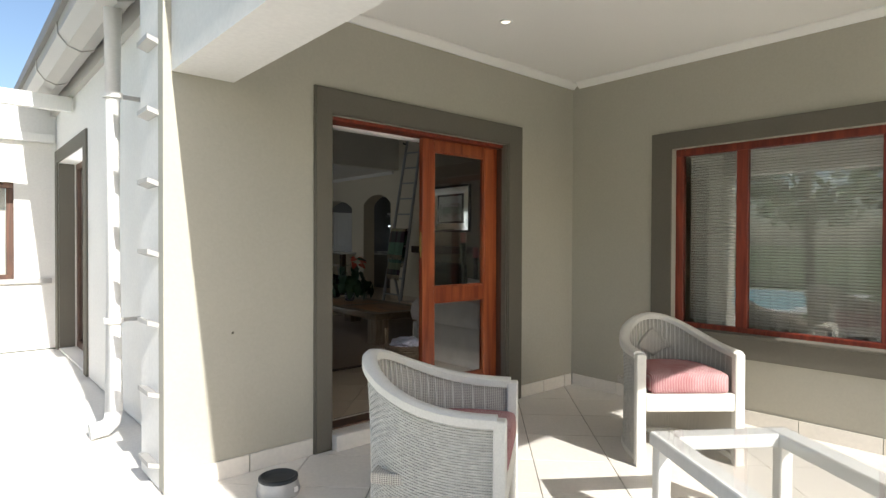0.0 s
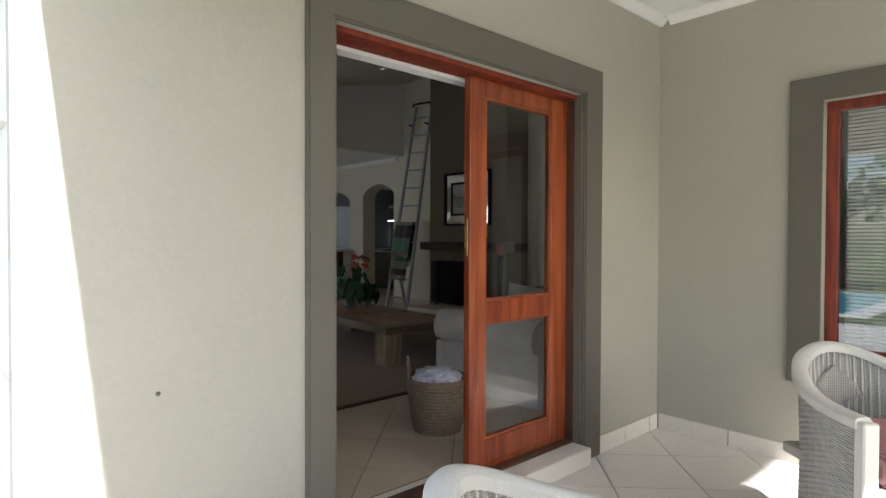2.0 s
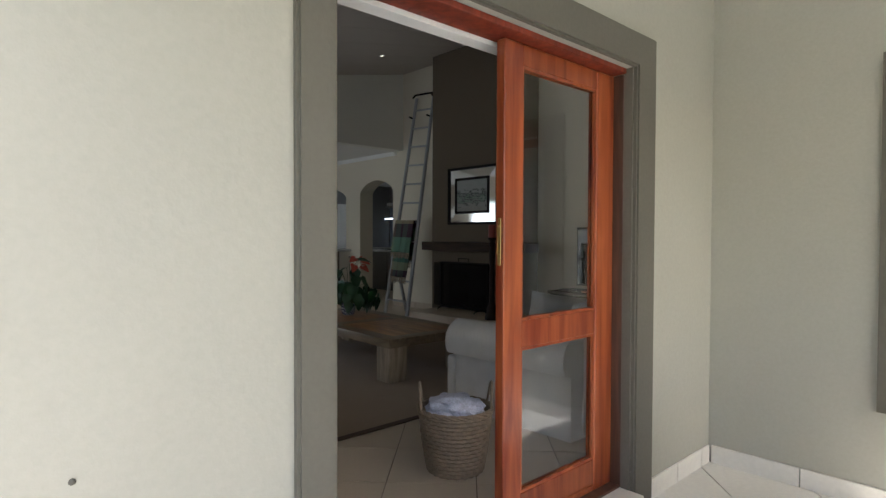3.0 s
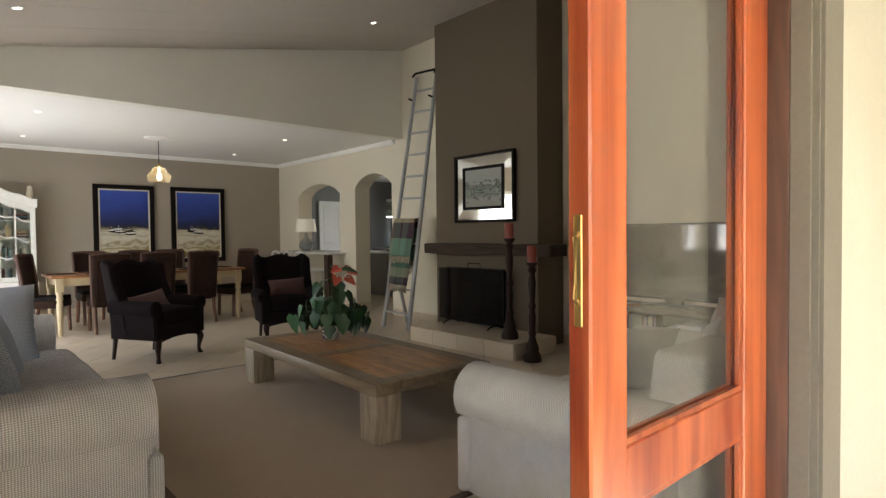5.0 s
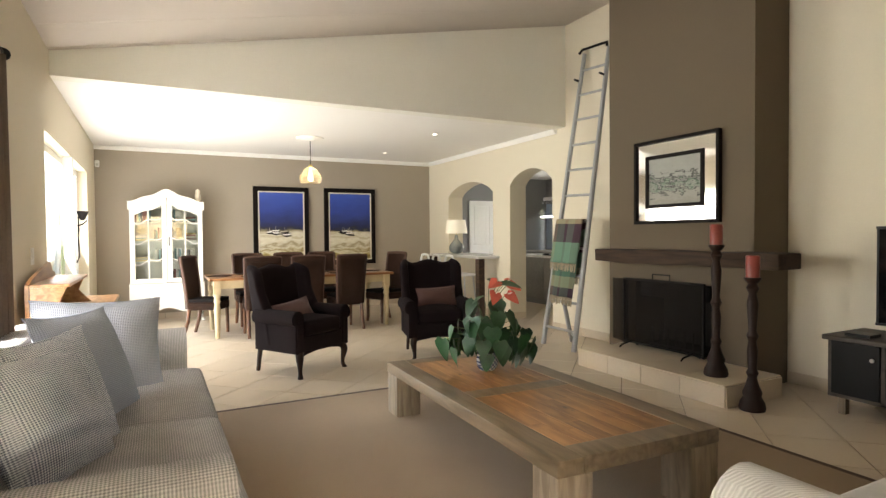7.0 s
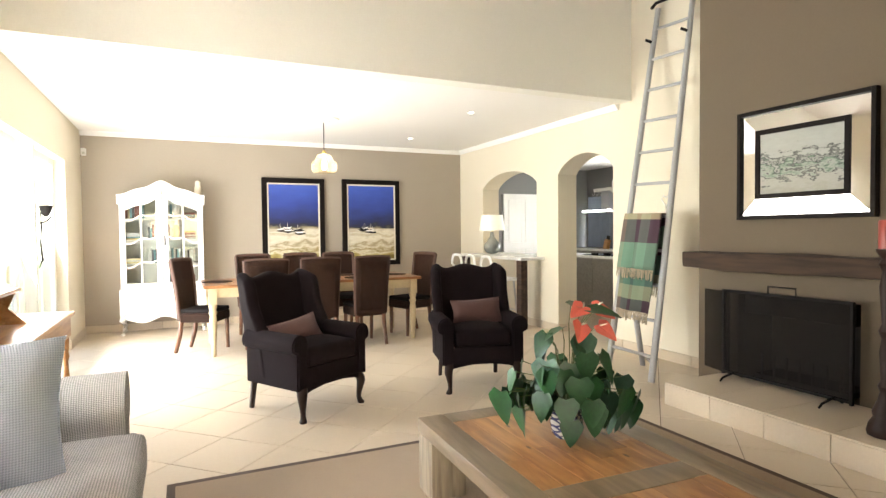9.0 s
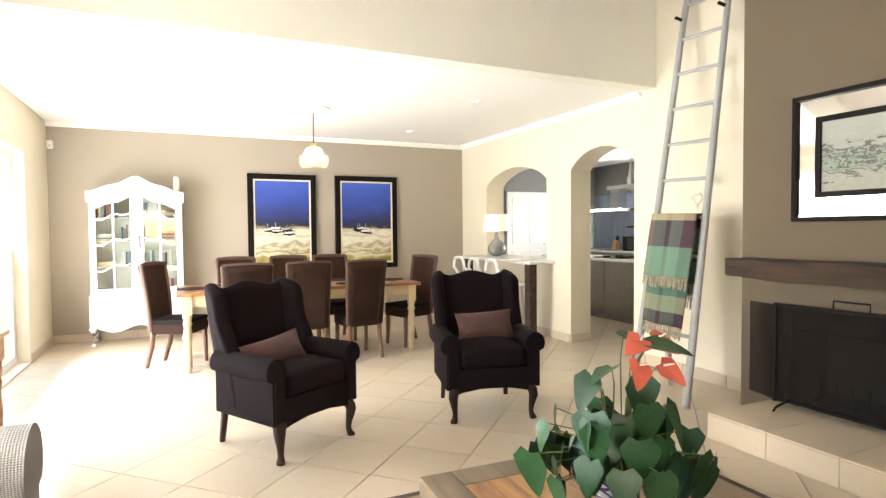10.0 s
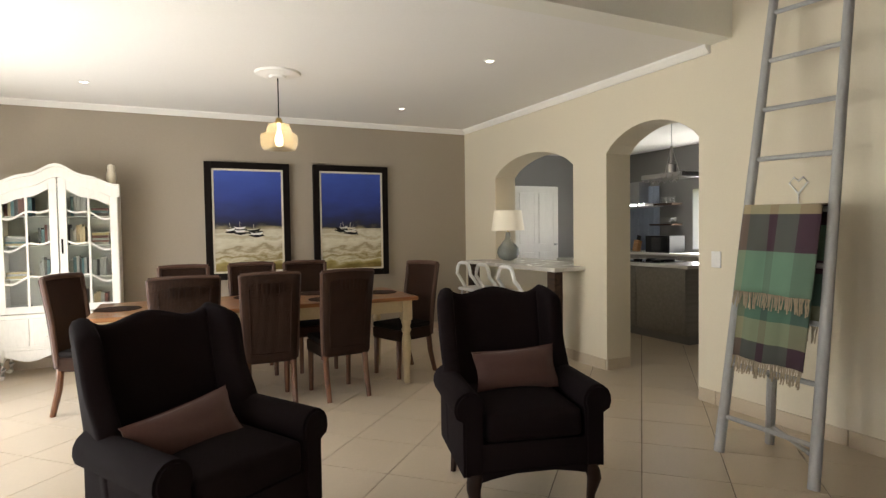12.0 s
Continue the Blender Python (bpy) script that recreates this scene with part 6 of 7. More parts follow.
def writing_desk():
    d = thing("writing_desk", pose(2.70, 10.0, FZ), "honey pine writing desk with turned legs and a low rear shelf", "desk")
    # runs along the wall; the open side faces the room
    x1, y0, y1, h = 0.42, -0.98, 0.62, 0.77
    part("top", boxed(0.0, y0, h - 0.03, x1 + 0.02, y1 + 0.03, h, 0.006), M["pine"], d)
    part("apron", boxed(x1 - 0.03, y0 + 0.05, h - 0.17, x1, y1 - 0.02, h - 0.031, 0.003), M["pine"], d)
    part("end_apron", boxed(0.02, y1 - 0.02, h - 0.17, x1 - 0.031, y1, h - 0.031, 0.003), M["pine"], d)
    for a in (0.10, 0.36):
        f = part("drawer", boxed(0.06 + a * 0.0, y1 + 0.001, h - 0.155, 0.20, y1 + 0.012, h - 0.045, 0.003), M["pine"], d) if a < 0.2 else part("drawer", boxed(0.22, y1 + 0.001, h - 0.155, 0.37, y1 + 0.012, h - 0.045, 0.003), M["pine"], d)
        part("knob", lathe(bmesh.new(), [(0.008, 0), (0.014, 0.012), (0.0, 0.02)], 10), M["iron"], f, at=pose(0.13 if a < 0.2 else 0.295, y1 + 0.013, h - 0.10, -90, 0, 0))
    for y in (y0 + 0.06, y1 - 0.035):
        for x in (0.05, x1 - 0.04):
            part("leg", lathe(bmesh.new(), [(0.015, 0), (0.022, 0.03), (0.018, 0.06), (0.028, 0.30), (0.02, 0.42), (0.03, 0.46), (0.022, 0.49), (0.03, 0.52), (0.03, h - 0.031)], 12, x, y), M["pine"], d, "", True)
    part("rear_board", prism(bmesh.new(), [(y0, h + 0.001), (y1 - 0.5, h + 0.001), (y1 - 0.5, h + 0.25), (y1 - 0.62, h + 0.26), (-0.1, h + 0.34), (y0 + 0.2, h + 0.26), (y0, h + 0.22)], 0.0, 0.022, "yz"), M["pine"], d)
    part("rear_shelf", boxed(0.023, y0, h + 0.20, 0.24, y1 - 0.48, h + 0.222, 0.004), M["pine"], d)
    for y in (y0 + 0.01, y1 - 0.54):
        part("bracket", prism(bmesh.new(), [(0.024, h + 0.001), (0.27, h + 0.001), (0.18, h + 0.10), (0.22, h + 0.199), (0.024, h + 0.199)], y, y + 0.025), M["pine"], d)


writing_desk()
curtain("curtain", 2.72, 8.0, 8.44, FZ + 0.02, 2.35, M["curtain_dark"], "brown full-length curtain drawn beside the glazed door", 0.03, 6)
rod = thing("curtain_rod", pose(0, 0, 0), "dark curtain rod with a ball end", "curtain rod")
bm = bmesh.new()
tube(bm, [(2.72, 7.2, 2.38), (2.72, 8.46, 2.38)], 0.014, 8)
part("rod", bm, M["iron"], rod, "", True)
part("finial", lathe(bmesh.new(), [(0.014, 0), (0.032, 0.02), (0.036, 0.04), (0.02, 0.07), (0.0, 0.075)], 12), M["iron"], rod, "", True, at=pose(2.72, 8.46, 2.38, -90, 0, 0))
for y in (7.3, 8.4):
    part("bracket", boxed(2.661, y, 2.36, 2.72, y + 0.02, 2.375), M["iron"], rod)
structure("door_post", boxed(2.575, 11.93, 0.121, 2.668, 12.01, 2.259), M["white_wood"], "slim white post in the wide glazed door", "trim")
sc = thing("candle_sconce", pose(2.705, 11.97, 1.12), "scrolled black iron wall sconce holding a candle cup", "sconce")
bm = bmesh.new()
tube(bm, [(-0.02, 0, 0), (0.0, 0.03, 0.08), (0.0, -0.03, 0.22), (0.0, 0.02, 0.36), (0.0, 0, 0.50)], 0.008, 6)
tube(bm, [(0, -0.06, 0.05), (0.0, 0.06, 0.07)], 0.007, 6)
tube(bm, [(0, -0.05, 0.40), (0.04, 0.02, 0.42), (0.08, 0.0, 0.46)], 0.007, 6)
part("scroll", bm, M["iron"], sc, "", True)
part("cup", lathe(bmesh.new(), [(0.012, 0.46), (0.03, 0.48), (0.06, 0.56), (0.055, 0.56), (0.02, 0.49), (0.0, 0.48)], 14, 0.04, 0), M["iron"], sc, "flared candle cup", True)
part("candle", lathe(bmesh.new(), [(0.028, 0.495), (0.028, 0.56), (0.0, 0.565)], 12, 0.04, 0), M["candle"], sc, "", True)


# ---- dining area ----
def armchair(m, label):
    """A wing armchair with a camel-backed top, scrolled arms and cabriole legs; it faces -y."""
    c = thing("wing_armchair", m, label, "armchair", "wing armchairs")
    part("seat_base", boxed(-0.29, -0.34, 0.22, 0.29, 0.30, 0.36, 0.02, 2), M["navy"], c, "", True)
    part("seat_cushion", soft_box(0.50, 0.56, 0.13, 0.04, 0.03), M["navy"], c, "", True, at=pose(0, -0.07, 0.36))
    bm = bmesh.new()
    g = []
    for i in range(25):
        q = i / 12 - 1
        side = 1 if q > 0 else -1
        u, w = min(1.0, abs(q) / 0.55), max(0.0, (abs(q) - 0.55) / 0.45)
        top = 0.940 + 0.036 * math.cos(math.pi * u) + 0.078 * u ** 4 - 0.055 * w ** 2
        col = []
        for j in range(13):
            z = 0.24 + (top - 0.24) * j / 12
            reach = 0.25 - 0.085 * min(1.0, max(0.0, (z - 0.58) / 0.18)) + 0.02 * math.sin(max(0.0, z - 0.70) * 11)
            x = side * (0.29 * u + 0.06 * w * (0.6 + 0.6 * max(0.0, z - 0.5)))
            y = 0.235 - reach * w + 0.045 * (u ** 3) * (w == 0) * -0.4 + 0.21 * (z - 0.24)
            col.append(bm.verts.new((x, y, z)))
        g.append(col)
    for c0, c1 in zip(g, g[1:]):
        for j in range(12):
            bm.faces.new((c0[j], c1[j], c1[j + 1], c0[j + 1]))
    bmesh.ops.recalc_face_normals(bm, faces=bm.faces)
    bk = part("winged_back", bm, M["navy"], c, "camel-backed upholstered back sweeping into wings", True)
    so = bk.modifiers.new("padding", "SOLIDIFY")
    so.thickness, so.offset = 0.095, 0.0
    bk.modifiers.new("soft", "SUBSURF").levels = 1
    bk.modifiers["soft"].render_levels = 1
    for s in (-1, 1):
        out = [(-0.05, 0.22), (0.05, 0.22), (0.05, 0.46)]
        for i in range(11):
            a = math.radians(-30 + 240 * i / 10)
            out.append((0.075 * math.cos(a) + s * 0.018, 0.515 + 0.075 * math.sin(a)))
        out.append((-0.05, 0.46))
        arm = prism(bmesh.new(), out, -0.35, 0.24)
        bmesh.ops.bevel(arm, geom=[e for e in arm.edges if abs(e.verts[0].co.y - e.verts[1].co.y) < 1e-5], offset=0.012, segments=2, affect="EDGES")
        part("arm", arm, M["navy"], c, "scrolled upholstered arm", True, at=pose(s * 0.312, 0, 0))
        bm = rings([(s * q, -p, z) for q, p, z in ((0.29, 0.31, 0.235), (0.305, 0.325, 0.20), (0.312, 0.333, 0.165), (0.306, 0.328, 0.125), (0.299, 0.322, 0.085), (0.296, 0.32, 0.05), (0.301, 0.326, 0.025), (0.308, 0.334, 0.012), (0.308, 0.334, 0.0))], [0.04, 0.04, 0.036, 0.029, 0.022, 0.019, 0.022, 0.028, 0.026])
        part("front_leg", bm, M["black_leg"], c, "dark cabriole leg", True)
        bm = bmesh.new()
        tube(bm, [(s * 0.27, 0.26, 0.23), (s * 0.28, 0.29, 0.0)], 0.026, 6, [1, 0.75])
        part("back_leg", bm, M["black_leg"], c)
    apron = prism(bmesh.new(), [(-0.29, 0.235), (-0.29, 0.19), (-0.22, 0.205), (-0.1, 0.222), (0.1, 0.222), (0.22, 0.205), (0.29, 0.19), (0.29, 0.235)], -0.345, -0.30)
    part("apron", apron, M["navy"], c)
    return c


armchair(pose(4.665, 10.20, FZ, 0, 0, 30) @ Matrix.Diagonal((0.93, 0.97, 1.04, 1)), "near-black upholstered wing armchair turned to the coffee table")
armchair(pose(6.14, 10.20, FZ, 0, 0, -15) @ Matrix.Diagonal((0.93, 0.97, 1.04, 1)), "near-black upholstered wing armchair beside the hearth side")
for m, s, lb in ((pose(4.665, 10.20, FZ, 0, 0, 30) @ pose(-0.05, -0.06, 0.475, -28, -7, 0), 21, "dull mauve rectangular cushion propped askew in the armchair"), (pose(6.14, 10.20, FZ, 0, 0, -15) @ pose(0.03, -0.02, 0.515, -22, -3, 0), 22, "dull mauve rectangular cushion upright in the armchair")):
    cushion(m, 0.44, 0.215, 0.11, M["mauve"], lb, s)


def dining_chair(m, label):
    """A high-backed woven cane chair with splayed timber legs; it faces -y."""
    c = thing("dining_chair", m, label, "chair", "cane chairs round the table")
    bm = bmesh.new()
    g = []
    for i in range(9):
        row = []
        for j in range(11):
            u, t = i / 8 * 2 - 1, j / 10
            w = 0.205 + 0.025 * t
            row.append(bm.verts.new((u * w, 0.20 + 0.055 * t * t + 0.05 * t - 0.03 * u * u * t, 0.36 + 0.66 * t + (0.012 * (1 - u * u) if j == 10 else 0))))
        g.append(row)
    for i in range(8):
        for j in range(10):
            bm.faces.new((g[i][j], g[i + 1][j], g[i + 1][j + 1], g[i][j + 1]))
    bk = part("backrest", bm, M["cane"], c, "tall woven cane back", True)
    so = bk.modifiers.new("thickness", "SOLIDIFY")
    so.thickness = 0.035
    for pts in ([g_low, g_mid, g_top] for g_low, g_mid, g_top in ((Vector((s * 0.208, 0.20, 0.37)), Vector((s * 0.221, 0.225, 0.70)), Vector((s * 0.232, 0.278, 1.02))) for s in (-1, 1))):
        bm = bmesh.new()
        tube(bm, pts, 0.021, 7)
        part("back_post", bm, M["cane_edge"], c, "bound cane edge", True)
    bm = bmesh.new()
    tube(bm, [(-0.235, 0.278, 1.018), (-0.1, 0.302, 1.026), (0.1, 0.302, 1.026), (0.235, 0.278, 1.018)], 0.021, 7)
    part("top_rail", bm, M["cane_edge"], c, "bound cane edge", True)
    # the plaited cord that frames the panel on the back
    around = [(-0.76, 0.10 + 0.08 * k) for k in range(11)] + [(-0.76 + 0.38 * k, 0.92) for k in range(1, 4)] + [(0.76, 0.90 - 0.08 * k) for k in range(11)] + [(0.76 - 0.38 * k, 0.09) for k in range(1, 5)]
    cord = [(u * (0.205 + 0.025 * t), 0.236 + 0.055 * t * t + 0.05 * t - 0.03 * u * u * t, 0.36 + 0.66 * t) for u, t in around]
    part("cord", tube(bmesh.new(), cord, 0.006, 6), M["cane"], c, "plaited cord round the panel", True)
    for k in range(7):
        x = -0.105 + k * 0.035
        part("slit", boxed(x - 0.006, -0.004, 0, x + 0.006, 0.004, 0.075, 0.002), M["cane"], c, "raised cane rib", at=pose(0, 0.322, 0.885, -6, 0, 0))
    part("seat_frame", boxed(-0.215, -0.22, 0.34, 0.215, 0.20, 0.44, 0.01), M["cane"], c, "woven cane seat skirt")
    part("seat", soft_box(0.42, 0.42, 0.045, 0.02), M["seat_dark"], c, "dark seat pad", True, at=pose(0, -0.01, 0.441))
    for s in (-1, 1):
        bm = bmesh.new()
        tube(bm, [(s * 0.185, -0.19, 0.345), (s * 0.185, -0.20, 0.0)], 0.027, 8, [1, 0.8])
        part("leg", bm, M["chair_leg"], c)
        bm = bmesh.new()
        tube(bm, [(s * 0.185, 0.19, 0.36), (s * 0.185, 0.21, 0.2), (s * 0.185, 0.27, 0.0)], 0.028, 8, [1, 0.95, 0.8])
        part("leg", bm, M["chair_leg"], c)
    return c


SLIM = Matrix.Diagonal((0.95, 0.97, 1, 1))
first = dining_chair(pose(4.66, 12.36, FZ, 0, 0, 179) @ SLIM, "dark brown woven cane dining chair with a high back")
for x, y, r in ((5.25, 12.38, 178), (5.80, 12.35, 186), (4.69, 13.34, 2), (5.28, 13.36, -3), (5.82, 13.32, 3), (6.52, 12.70, -72), (4.06, 12.76, 62)):
    copy_thing(first, pose(x, y, FZ, 0, 0, r) @ SLIM)


def dining_table():
    t = thing("dining_table", pose(5.27, 12.72, FZ), "long farmhouse table with a brown top and cream turned legs", "table")
    w, d, h = 2.46, 0.92, 0.765
    n = 6
    for k in range(n):
        y = -d / 2 + k * d / n
        part("plank", boxed(-w / 2, y + 0.0008, h - 0.032, w / 2, y + d / n - 0.0008, h, 0.002), M["table_top"], t, "varnished brown plank")
    for s in (-1, 1):
        part("long_apron", boxed(-w / 2 + 0.13, s * (d / 2 - 0.06) - 0.012, h - 0.135, w / 2 - 0.13, s * (d / 2 - 0.06) + 0.012, h - 0.033), M["cream_leg"], t)
        part("end_apron", boxed(s * (w / 2 - 0.09) - 0.012, -d / 2 + 0.1, h - 0.135, s * (w / 2 - 0.09) + 0.012, d / 2 - 0.1, h - 0.033), M["cream_leg"], t)
        for r in (-1, 1):
            bm = lathe(bmesh.new(), [(0.022, 0), (0.03, 0.03), (0.026, 0.08), (0.036, 0.25), (0.04, 0.38), (0.03, 0.44), (0.044, 0.47), (0.032, 0.50), (0.044, 0.54), (0.04, 0.56)], 16, s * (w / 2 - 0.09), r * (d / 2 - 0.07))
            box(bm, s * (w / 2 - 0.09) - 0.042, r * (d / 2 - 0.07) - 0.042, 0.56, s * (w / 2 - 0.09) + 0.042, r * (d / 2 - 0.07) + 0.042, h - 0.033)
            part("leg", bm, M["cream_leg"], t, "cream painted turned leg", True)


dining_table()
for x, y in ((4.6, 12.48), (5.22, 12.47), (5.76, 12.47), (4.6, 12.97), (5.22, 12.98), (5.76, 12.97), (6.3, 12.72), (4.2, 12.72)):
    pm = lathe(bmesh.new(), [(0.16, 0), (0.165, 0.003), (0.16, 0.006), (0.0, 0.006)], 26)
    ob = link_mesh("placemat", pm, M["cane"], True)
    ob.matrix_basis = pose(x, y, FZ + 0.7655)
    tagged(ob, "round brown woven placemat on the dining table", "placemat", "placemats")


def boat_painting(x0, x1, z0, z1, material, seed, label):
    p = thing("seascape_painting", pose((x0 + x1) / 2, YN - 0.002, z0), label, "painting", "pair of seascapes")
    w, h, f = x1 - x0, z1 - z0, 0.075
    for q in ((-w / 2, 0, -w / 2 + f, h), (w / 2 - f, 0, w / 2, h), (-w / 2 + f, 0, w / 2 - f, f), (-w / 2 + f, h - f, w / 2 - f, h)):
        part("frame_bar", boxed(q[0], -0.05, q[1], q[2], 0, q[3], 0.004), M["frame_dark"], p, "dark wooden frame")
    s = 0.022
    for q in ((-w / 2 + f, f, -w / 2 + f + s, h - f), (w / 2 - f - s, f, w / 2 - f, h - f), (-w / 2 + f + s, f, w / 2 - f - s, f + s), (-w / 2 + f + s, h - f - s, w / 2 - f - s, h - f)):
        part("slip", boxed(q[0], -0.04, q[1], q[2], -0.001, q[3]), M["slip"], p, "cream inner slip")
    part("canvas", boxed(-w / 2 + f + s, -0.032, f + s, w / 2 - f - s, -0.002, h - f - s), material, p, "blue sky above pale sand")
    part("painted_sand", boxed(-w / 2 + f + s, -0.0324, f + s, w / 2 - f - s, -0.0321, h * 0.43), DUNES, p, "cream and ochre brushed dunes")
    rng = random.Random(seed)
    for k in range(5):
        bx, bz = rng.uniform(-w * 0.22, w * 0.26), h * rng.uniform(0.38, 0.44)
        sc = rng.uniform(0.05, 0.085)
        hull = prism(bmesh.new(), [(-sc, 0.02), (-sc * 0.6, -0.012), (sc * 0.6, -0.014), (sc, 0.016), (sc * 0.4, 0.01), (-sc * 0.4, 0.008)], -0.0345, -0.0325)
        b = part("painted_boat", hull, rng.choice((M["slip"], M["black_plastic"], M["white_wood"])), p, at=pose(bx, 0, bz, 0, rng.uniform(-12, 12), 0))
        part("mast", boxed(-0.002, -0.0343, 0.012, 0.002, -0.0328, 0.075), M["slip"], b)
        part("painted_shadow", prism(bmesh.new(), [(-sc * 1.2, -0.02), (0, -0.045), (sc * 1.3, -0.028), (sc, -0.012), (-sc, -0.01)], -0.0341, -0.0326), M["black_plastic"], b)


DUNES = strata("brushed_dunes", [(0.0, (0.17, 0.12, 0.02)), (0.14, (0.34, 0.27, 0.09)), (0.24, (0.62, 0.57, 0.42)), (0.33, (0.24, 0.18, 0.06)), (0.42, (0.60, 0.54, 0.40)), (0.52, (0.30, 0.24, 0.14)), (0.58, (0.55, 0.49, 0.36)), (0.72, (0.66, 0.62, 0.50)), (0.82, (0.46, 0.40, 0.27)), (0.90, (0.64, 0.60, 0.48)), (1.0, (0.48, 0.42, 0.30))], 4.5, 0.75, 2, 0.48, 0.10)
SAND = [(0.0, (0.20, 0.15, 0.03)), (0.10, (0.42, 0.34, 0.16)), (0.18, (0.52, 0.46, 0.30)), (0.26, (0.34, 0.27, 0.10)), (0.34, (0.60, 0.55, 0.42)), (0.42, (0.30, 0.25, 0.15)), (0.455, (0.02, 0.02, 0.03)), (0.50, (0.012, 0.018, 0.075)), (0.72, (0.020, 0.045, 0.24)), (1.0, (0.035, 0.085, 0.40))]
boat_painting(4.93, 5.86, 0.90, 2.235, strata("seascape_one", SAND, 3.2, 0.20, 2, 1.14, 0.10), 3, "large framed seascape, deep blue sky over pale sand with boats")
boat_painting(6.14, 7.09, 0.88, 2.24, strata("seascape_two", SAND, 3.9, 0.22, 2, 1.14, 0.10), 8, "large framed seascape, blue sky over cream sand with small boats")


def display_cabinet():
    """A white bow-topped glazed cabinet of books on scrolled feet."""
    c = thing("display_cabinet", pose(3.615, 14.41, FZ), "distressed white arched display cabinet with glazed doors and books", "cabinet")
    w, d = 1.0, 0.38
    zb, zt, n = 0.60, 1.82, 20

    def crown(x):
        u = x / (w / 2)
        return zt + 0.15 * max(0, math.cos(u * math.pi * 0.62)) ** 1.5 + 0.02 * math.cos(u * math.pi * 3)

    for s in (-1, 1):
        part("side", boxed(s * w / 2 - (0.03 if s > 0 else 0), -d / 2 + 0.022, zb + 0.01, s * w / 2 + (0.03 if s < 0 else 0), d / 2, zt - 0.01, 0.003), M["cabinet"], c)
    part("back", boxed(-w / 2 + 0.031, d / 2 - 0.012, zb, w / 2 - 0.031, d / 2, zt + 0.02), M["cab_back"], c)
    part("top_board", boxed(-w / 2, -d / 2 + 0.02, zt - 0.009, w / 2, d / 2, zt + 0.01), M["cabinet"], c)
    xs = [-w / 2 - 0.02 + (w + 0.04) * i / n for i in range(n + 1)]
    pedi = prism(bmesh.new(), [(x, crown(x)) for x in xs] + [(x, crown(x) - 0.10) for x in xs[::-1]], -d / 2 - 0.02, -d / 2 + 0.021)
    part("pediment", pedi, M["cabinet"], c, "arched moulded pediment")
    cap = prism(bmesh.new(), [(x, crown(x) + 0.028) for x in xs] + [(x, crown(x) + 0.001) for x in xs[::-1]], -d / 2 - 0.045, -d / 2 + 0.05)
    part("cornice_moulding", cap, M["cabinet"], c)
    for s in (-1, 1):
        x0, x1 = (s * 0.005, s * (w / 2 - 0.005))
        a, b = min(x0, x1), max(x0, x1)
        door = part("door", boxed(a, -d / 2, zb + 0.005, a + 0.065, -d / 2 + 0.02, crown(a + 0.03) - 0.101 if s > 0 else zt - 0.06, 0.003), M["cabinet"], c, "glazed white door")
        part("stile", boxed(b - 0.065, -d / 2, zb + 0.005, b, -d / 2 + 0.02, crown(b - 0.03) - 0.101 if s < 0 else zt - 0.06, 0.003), M["cabinet"], door)
        part("bottom_rail", boxed(a + 0.066, -d / 2 + 0.001, zb + 0.005, b - 0.066, -d / 2 + 0.019, zb + 0.07), M["cabinet"], door)
        m = 16
        ax = [a + 0.066 + (b - a - 0.132) * i / m for i in range(m + 1)]
        part("top_rail", prism(bmesh.new(), [(x, crown(x) - 0.101) for x in ax] + [(x, crown(x) - 0.19) for x in ax[::-1]], -d / 2 + 0.001, -d / 2 + 0.019), M["cabinet"], door)
        mid = (a + b) / 2
        part("glazing_bar", boxed(mid - 0.009, -d / 2 + 0.002, zb + 0.071, mid + 0.009, -d / 2 + 0.018, crown(mid) - 0.185), M["cabinet"], door)
        for z in (0.93, 1.24, 1.54):
            pts = [(x, z + 0.045 * math.cos((x - a) / (b - a) * math.pi * (1 if s > 0 else 1)) * s * -1 * -1 + 0.018 * math.cos((x - mid) / (b - a) * 4 * math.pi)) for x in ax]
            part("glazing_bar", prism(bmesh.new(), [(x, q + 0.009) for x, q in pts] + [(x, q - 0.009) for x, q in pts[::-1]], -d / 2 + 0.003, -d / 2 + 0.017), M["cabinet"], door)
        p = part("pane", boxed(a + 0.06, -d / 2 + 0.009, zb + 0.06, b - 0.06, -d / 2 + 0.011, zt - 0.06), M["cabinet_glass"], door)
        p.visible_shadow = False
    part("key_plate", boxed(0.02, -d / 2 - 0.005, 1.16, 0.036, -d / 2 - 0.001, 1.30, 0.002), M["iron"], c)
    for z in (0.93, 1.24, 1.52):
        part("shelf", boxed(-w / 2 + 0.032, -d / 2 + 0.03, z - 0.008, w / 2 - 0.032, d / 2 - 0.014, z), M["cab_back"], c)
    part("lower_case", boxed(-w / 2 - 0.015, -d / 2 - 0.02, 0.26, w / 2 + 0.015, d / 2, zb - 0.002, 0.006), M["cabinet"], c)
    for k in range(4):
        x = -w / 2 + 0.03 + k * 0.24
        part("panel", boxed(x, -d / 2 - 0.03, 0.30, x + 0.215, -d / 2 - 0.0205, zb - 0.04, 0.004), M["cabinet"], c)
    for z in (0.38, 0.50):
        part("knob", lathe(bmesh.new(), [(0.008, 0), (0.016, 0.014), (0.0, 0.022)], 10), M["cabinet"], c, at=pose(-0.12, -d / 2 - 0.031, z, 90, 0, 0))
    sk = [-w / 2 - 0.015 + (w + 0.03) * i / 16 for i in range(17)]
